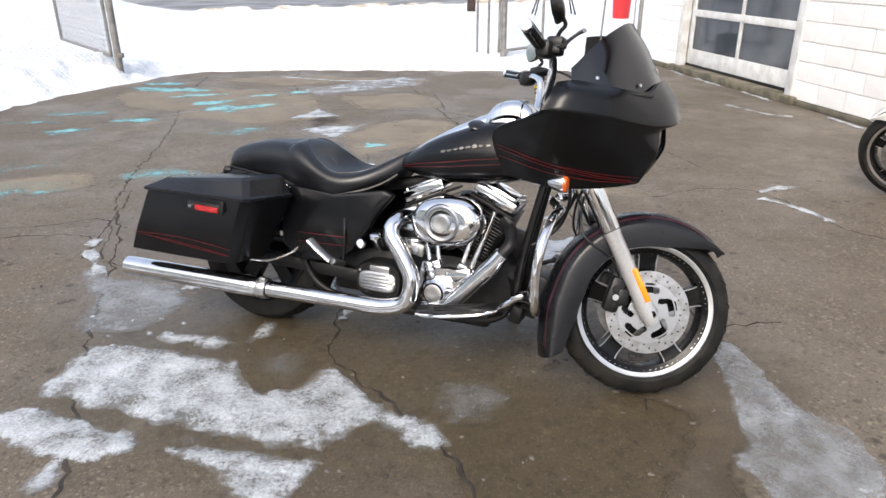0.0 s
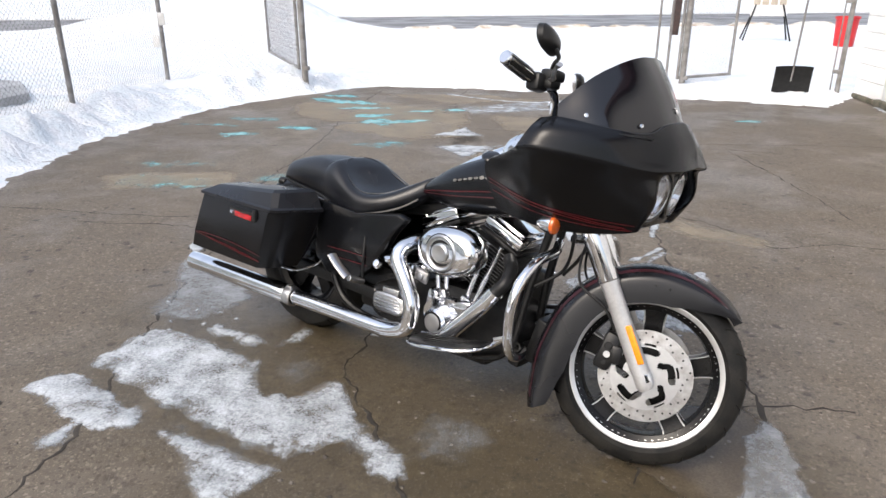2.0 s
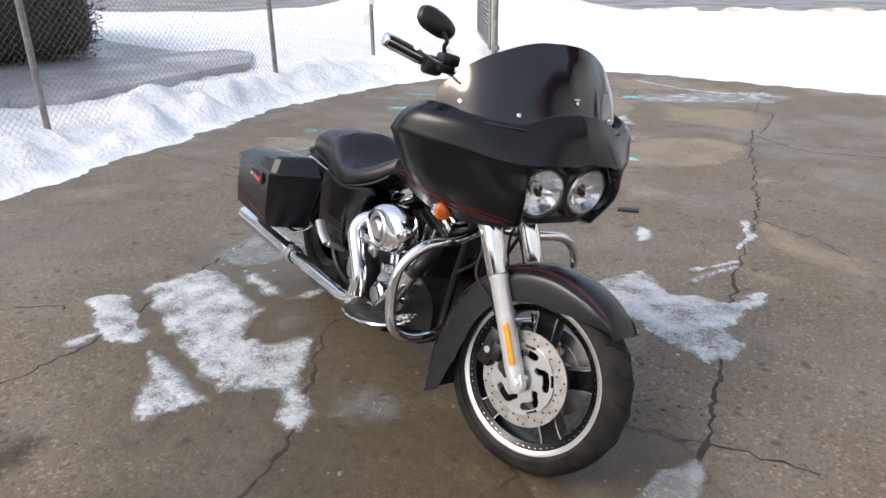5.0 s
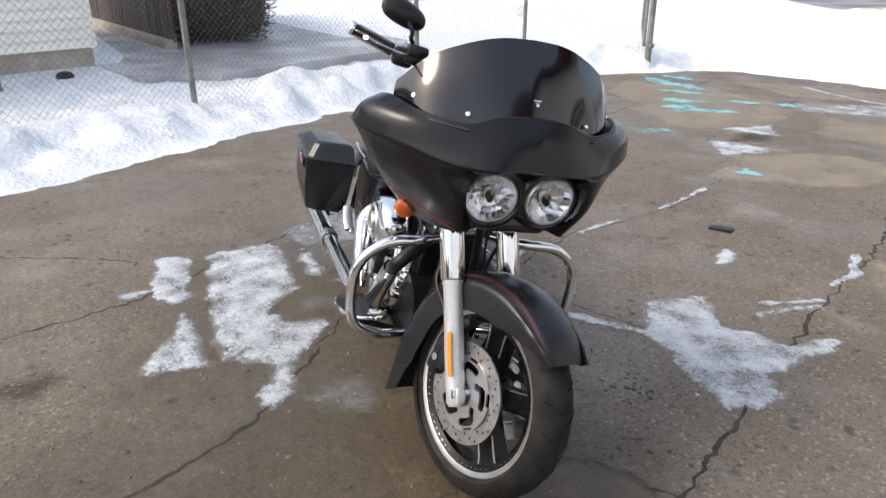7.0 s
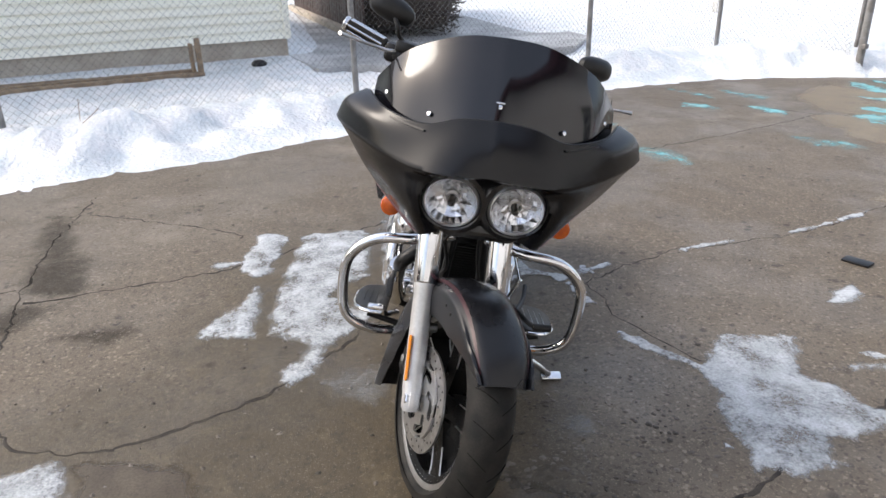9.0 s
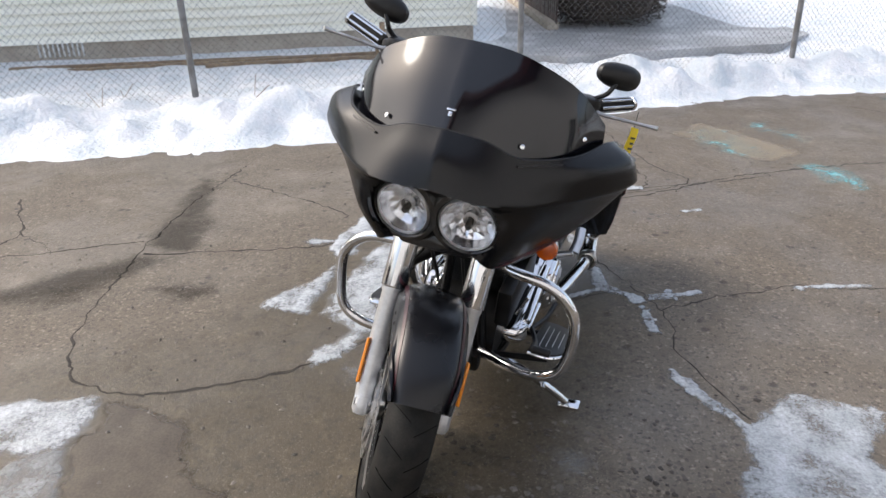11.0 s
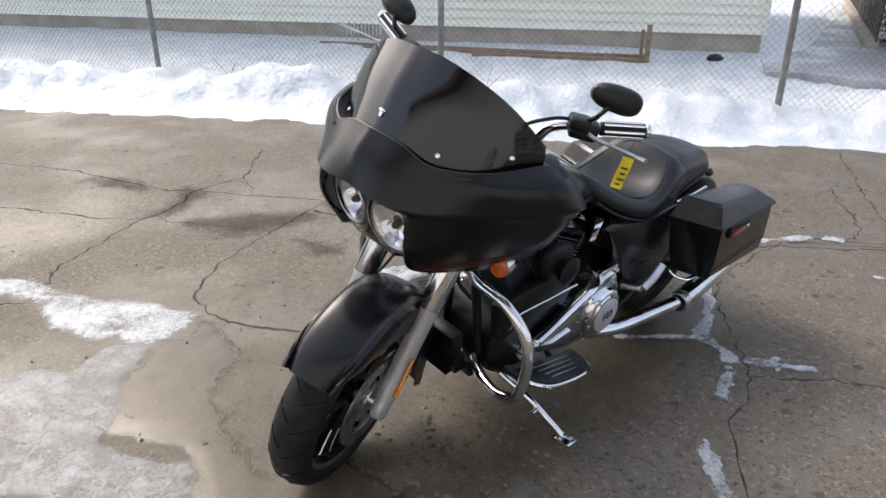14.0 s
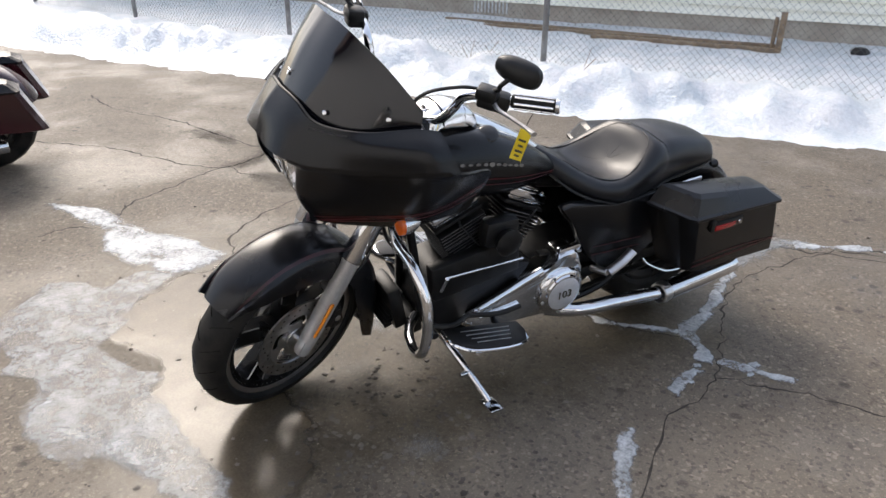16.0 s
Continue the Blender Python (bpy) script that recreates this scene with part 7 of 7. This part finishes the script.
    P("kickstand", join(tube([(-0.545, 0.15, 0.215), (-0.560, 0.235, 0.185), (-0.590, 0.330, 0.125), (-0.612, 0.385, 0.080)], [0.016, 0.014, 0.013, 0.014], 12), rbox(0.05, 0.075, 0.010, 0.004, pose(-0.618, 0.398, 0.0705, 9.2, 0, 0)), rod((-0.575, 0.300, 0.150), (-0.540, 0.305, 0.155), 0.008)), CHROME, "chrome kickstand, folded out")

    # saddlebags
    def aside(s): return -0.014 if s < 0 else -0.042
    def aft(s): return -0.032 if s < 0 else -0.002
    for s in (-1, 1):
        def ring(z, front, rear, yi, yo, cut, r=0.03):
            rear += 0.008 if s > 0 else 0.0
            plan = [(front + cut, yi), (front, yo - r), (front - r, yo), (rear + r, yo), (rear, yo - r), (rear, yi + r), (rear + r, yi), (front + cut - r, yi)]
            p = smooth_path([(x, y, 0) for x, y in plan], 1, True)
            dense = []
            for a, b in zip(p, np.roll(p, -1, 0)):
                dense += [a + (b - a) * t for t in (0, 0.25, 0.5, 0.75)]
            return [(q[0] + aft(s), s * q[1] + aside(s) * (1.0 if s < 0 else min(1.0, max(0.2, (q[1] - 0.2) / 0.16))), z) for q in dense]
        body = [ring(0.332, -1.515, -1.985, 0.225, 0.362, 0.02), ring(0.340, -1.492, -2.005, 0.215, 0.378, 0.03), ring(0.42, -1.462, -1.968, 0.205, 0.392, 0.04), ring(0.52, -1.428, -1.922, 0.20, 0.399, 0.05), ring(0.590, -1.405, -1.890, 0.20, 0.402, 0.055)]
        body = [[(x, y, z) for x, y, z in r] for r in body]
        bag = P("saddlebag", loft(body), paint, "satin black hard saddlebag", sharp=40)
        lidr = [ring(0.592, -1.400, -1.896, 0.196, 0.407, 0.056, 0.02), ring(0.603, -1.398, -1.896, 0.196, 0.408, 0.056, 0.02), ring(0.609, -1.406, -1.884, 0.200, 0.398, 0.055, 0.02), ring(0.652, -1.428, -1.858, 0.208, 0.372, 0.05, 0.02), ring(0.664, -1.440, -1.838, 0.222, 0.352, 0.045, 0.02), ring(0.668, -1.47, -1.80, 0.245, 0.33, 0.03, 0.02)]
        lidr = [[(x, y, z + (0.10 * (x + 1.46) + 0.012 if z > 0.62 else 0.0)) for x, y, z in r] for r in lidr]
        part("lid", loft(lidr), paint_top, bag, "satin black lid", sharp=18)
        part("latch", join(rbox(0.165, 0.014, 0.036, 0.005, pose(-1.592 + aft(s), s * 0.400 + aside(s), 0.553, 0, 2, 0)), rbox(0.02, 0.02, 0.042, 0.005, pose(-1.512 + aft(s), s * 0.402 + aside(s), 0.563))), PLASTIC, bag, "black latch handle")
        part("reflector", rbox(0.105, 0.006, 0.021, 0.002, pose(-1.581 + aft(s), s * 0.4085 + aside(s), 0.549, 0, 2, 0)), RED_LENS, bag, "red reflector")
        part("lock", lathe([(0.0, 0.006), (0.007, 0.006), (0.009, 0.0), (0.0, 0.0)], Matrix.Translation((-1.657 + aft(s), s * 0.405 + aside(s), 0.553)) @ pose(0, 0, 0, -90 * s), 14), CHROME, bag, "round chrome lock")
        if marks:
            for k, (xa, xb, za, zb, bow) in enumerate(((-1.955, -1.49, 0.412, 0.398, 0.014), (-1.93, -1.50, 0.408, 0.374, 0.006), (-1.85, -1.50, 0.402, 0.370, 0.0))):
                t = np.linspace(0, 1, 24)
                z = za + (zb - za) * t + bow * np.sin(t * math.pi)
                y = np.interp(z, [0.340, 0.42, 0.52], [0.378, 0.392, 0.399]) + 0.0006
                part("pinstripe", stripe(np.stack([xa + (xb - xa) * t + aft(s), s * y + aside(s), z], 1), np.tile((0, s, -0.1), (24, 1)), 0.0032), PIN_RED, bag, "thin red pinstripe")

    # handlebars
    for s in (-1, 1):
        g0, g1 = Vector((-0.521, s * 0.312, 1.142)), Vector((-0.574, s * 0.420, 1.166))
        P("handlebar", S(tube([(-0.470, 0, 0.965), (-0.470, s * 0.06, 0.968), (-0.468, s * 0.125, 1.00), (-0.460, s * 0.170, 1.060), (-0.462, s * 0.195, 1.110), (-0.480, s * 0.235, 1.132), (-0.505, s * 0.285, 1.137), tuple(g0), tuple(g1)], 0.0135, 12)), CHROME, "chrome handlebar")
        grip = P("grip", S(rod(g0, g1, 0.0185, 18)), RUBBER, "black grip with chrome bands")
        d = (g1 - g0).normalized()
        for k in range(6):
            a = 2 * math.pi * k / 6
            u, w = d.cross(Vector((0, 0, 1))).normalized(), d.cross(d.cross(Vector((0, 0, 1)))).normalized()
            o = (u * math.cos(a) + w * math.sin(a)) * 0.0178
            part("chrome_band", S(rod(g0 + o + d * 0.01, g1 + o - d * 0.006, 0.0042, 8)), CHROME, grip)
        part("end_cap", S(rod(g1 - d * 0.004, g1 + d * 0.010, 0.020, 18)), CHROME, grip)
        P("switch_housing", S(join(rbox(0.05, 0.06, 0.055, 0.014, Matrix.Translation(g0 - d * 0.03 + Vector((0.005, 0, -0.004))) @ pose(0, 0, 0, 0, 0, s * 25)), rbox(0.045, 0.055, 0.03, 0.01, Matrix.Translation(g0 - d * 0.045 + Vector((0.035, 0, 0.0))) @ pose(0, 0, 0, 0, 0, s * 25)))), PLASTIC, "black switch housing")
        P("master_cylinder", S(rbox(0.055, 0.06, 0.035, 0.010, Matrix.Translation(g0 - d * 0.05 + Vector((0.035, 0, 0.026))) @ pose(0, 0, 0, 0, 0, s * 25))), PLASTIC)
        P("lever", S(tube([g0 + Vector((0.048, -s * 0.03, 0.0)), g0 + Vector((0.070, s * 0.01, -0.002)), g0 + Vector((0.078, s * 0.06, 0.002)), g0 + Vector((0.092, s * 0.12, 0.008)), g0 + Vector((0.108, s * 0.155, 0.014))], [0.008, 0.0075, 0.0065, 0.006, 0.009], 10, flat=0.7)), STEEL, "polished hand lever")
        mc = Vector((-0.484, s * 0.330, 1.246))
        P("mirror_stem", S(tube([g0 - d * 0.045 + Vector((0.03, 0, 0.03)), g0 + Vector((0.060, -s * 0.01, 0.045)), mc + Vector((0.035, -s * 0.018, -0.04)), mc + Vector((0.014, 0, -0.008))], 0.0065, 8)), PLASTIC, "black mirror stem")
        mr = Matrix.Translation(mc) @ pose(0, 0, 0, 0, -12, s * 14) @ pose(0, 0, 0, -2 if s > 0 else -14, 0, 0)
        head = []
        for x, k in ((0.026, 0.25), (0.022, 0.62), (0.010, 0.92), (-0.004, 1.0), (-0.009, 0.97)):
            head.append([(x, s * (0.068 * k * math.copysign(abs(math.cos(a)) ** 0.8, math.cos(a))) , (0.035 + 0.004 * math.cos(a)) * k * math.copysign(abs(math.sin(a)) ** 0.8, math.sin(a))) for a in np.linspace(0, 2 * math.pi, 33)[:-1]])
        mir = P("mirror", S(moved(loft(head), mr)), PLASTIC, "black oval rear-view mirror")
        part("mirror_glass", S(moved(loft([[(-0.0095, y * 0.93, z * 0.91) for _, y, z in head[3]], [(-0.0108, y * 0.91, z * 0.89) for _, y, z in head[3]]]), mr)), CHROME, mir, "mirror glass")
    P("clutch_cable", tube([(-0.56, 0.22, 1.115), (-0.49, 0.20, 1.125), (-0.40, 0.16, 1.10), (-0.34, 0.14, 1.03)], 0.005, 8), PLASTIC)
    P("neck", rbox(0.10, 0.10, 0.22, 0.02, pose(-0.40, 0, 0.84, 0, -26, 0)), WRINKLE)
    P("harness", join(tube([(-0.36, 0.06, 0.80), (-0.33, 0.09, 0.70), (-0.36, 0.07, 0.60), (-0.42, 0.08, 0.52)], 0.007, 8), tube([(-0.36, -0.05, 0.80), (-0.32, -0.08, 0.70), (-0.35, -0.06, 0.58), (-0.44, -0.08, 0.50)], 0.006, 8)), PLASTIC)
    return bike


def bike_pose(x, y, heading, lean):
    return Matrix.Translation((x, y, 0)) @ Matrix.Rotation(radians(heading), 4, "Z") @ Matrix.Rotation(radians(-lean), 4, "X")


motorcycle(bike_pose(0.775, 2.333, -15.9, 9.2), "satin black touring motorcycle with red pinstripes, on its kickstand", DENIM, DENIM_SKYLIT)

# yellow paper tag hanging from the clutch lever
tm = bike_pose(0.775, 2.333, -15.9, 9.2) @ Matrix.Translation((-0.578, 0.380, 1.026)) @ pose(0, 0, 0, 9, -12, -38)
tag = thing("paper_tag", "yellow printed paper tag hanging from the hand lever", "tag", tm)
part("paper", shell([[(x, 0.004 * math.sin(z * 60), z) for x in np.linspace(-0.016, 0.016, 3)] for z in np.linspace(-0.045, 0.040, 9)], 0.0006), YELLOW, tag)
for k in range(5):
    part("print_bar", rbox(0.020 if k % 2 else 0.014, 0.0006, 0.006, 0.0, pose(0.0, -0.0035 if k in (0, 4) else 0.0046, -0.034 + 0.015 * k)), TAG_INK, tag, "unreadable dark print", smooth=False)
    part("print_bar", rbox(0.020 if k % 2 else 0.014, 0.0006, 0.006, 0.0, pose(0.0, -0.0062, -0.034 + 0.015 * k)), TAG_INK, tag, smooth=False)
part("string", tube([(0, 0, 0.036), (0.004, 0.003, 0.055), (0.0, 0.0, 0.085)], 0.001, 6), PLASTIC, tag)

# two more motorcycles at the edges of the lot
WHITE_PAINT = mat("white gloss paint", (0.78, 0.77, 0.74), 0.2, color2=(0.70, 0.69, 0.66), scale=4, coat=0.6)
WINE = mat("dark wine paint", (0.05, 0.008, 0.012), 0.22, color2=(0.03, 0.006, 0.008), scale=4, coat=0.6)
motorcycle(bike_pose(2.85, 4.80, 130, 8), "white touring motorcycle parked near the garage wall", WHITE_PAINT, WHITE_PAINT, 8, False)
motorcycle(bike_pose(2.28, -1.52, -16, 8), "dark wine-red touring motorcycle parked on the lot", WINE, DENIM, 12, False, 0.30)
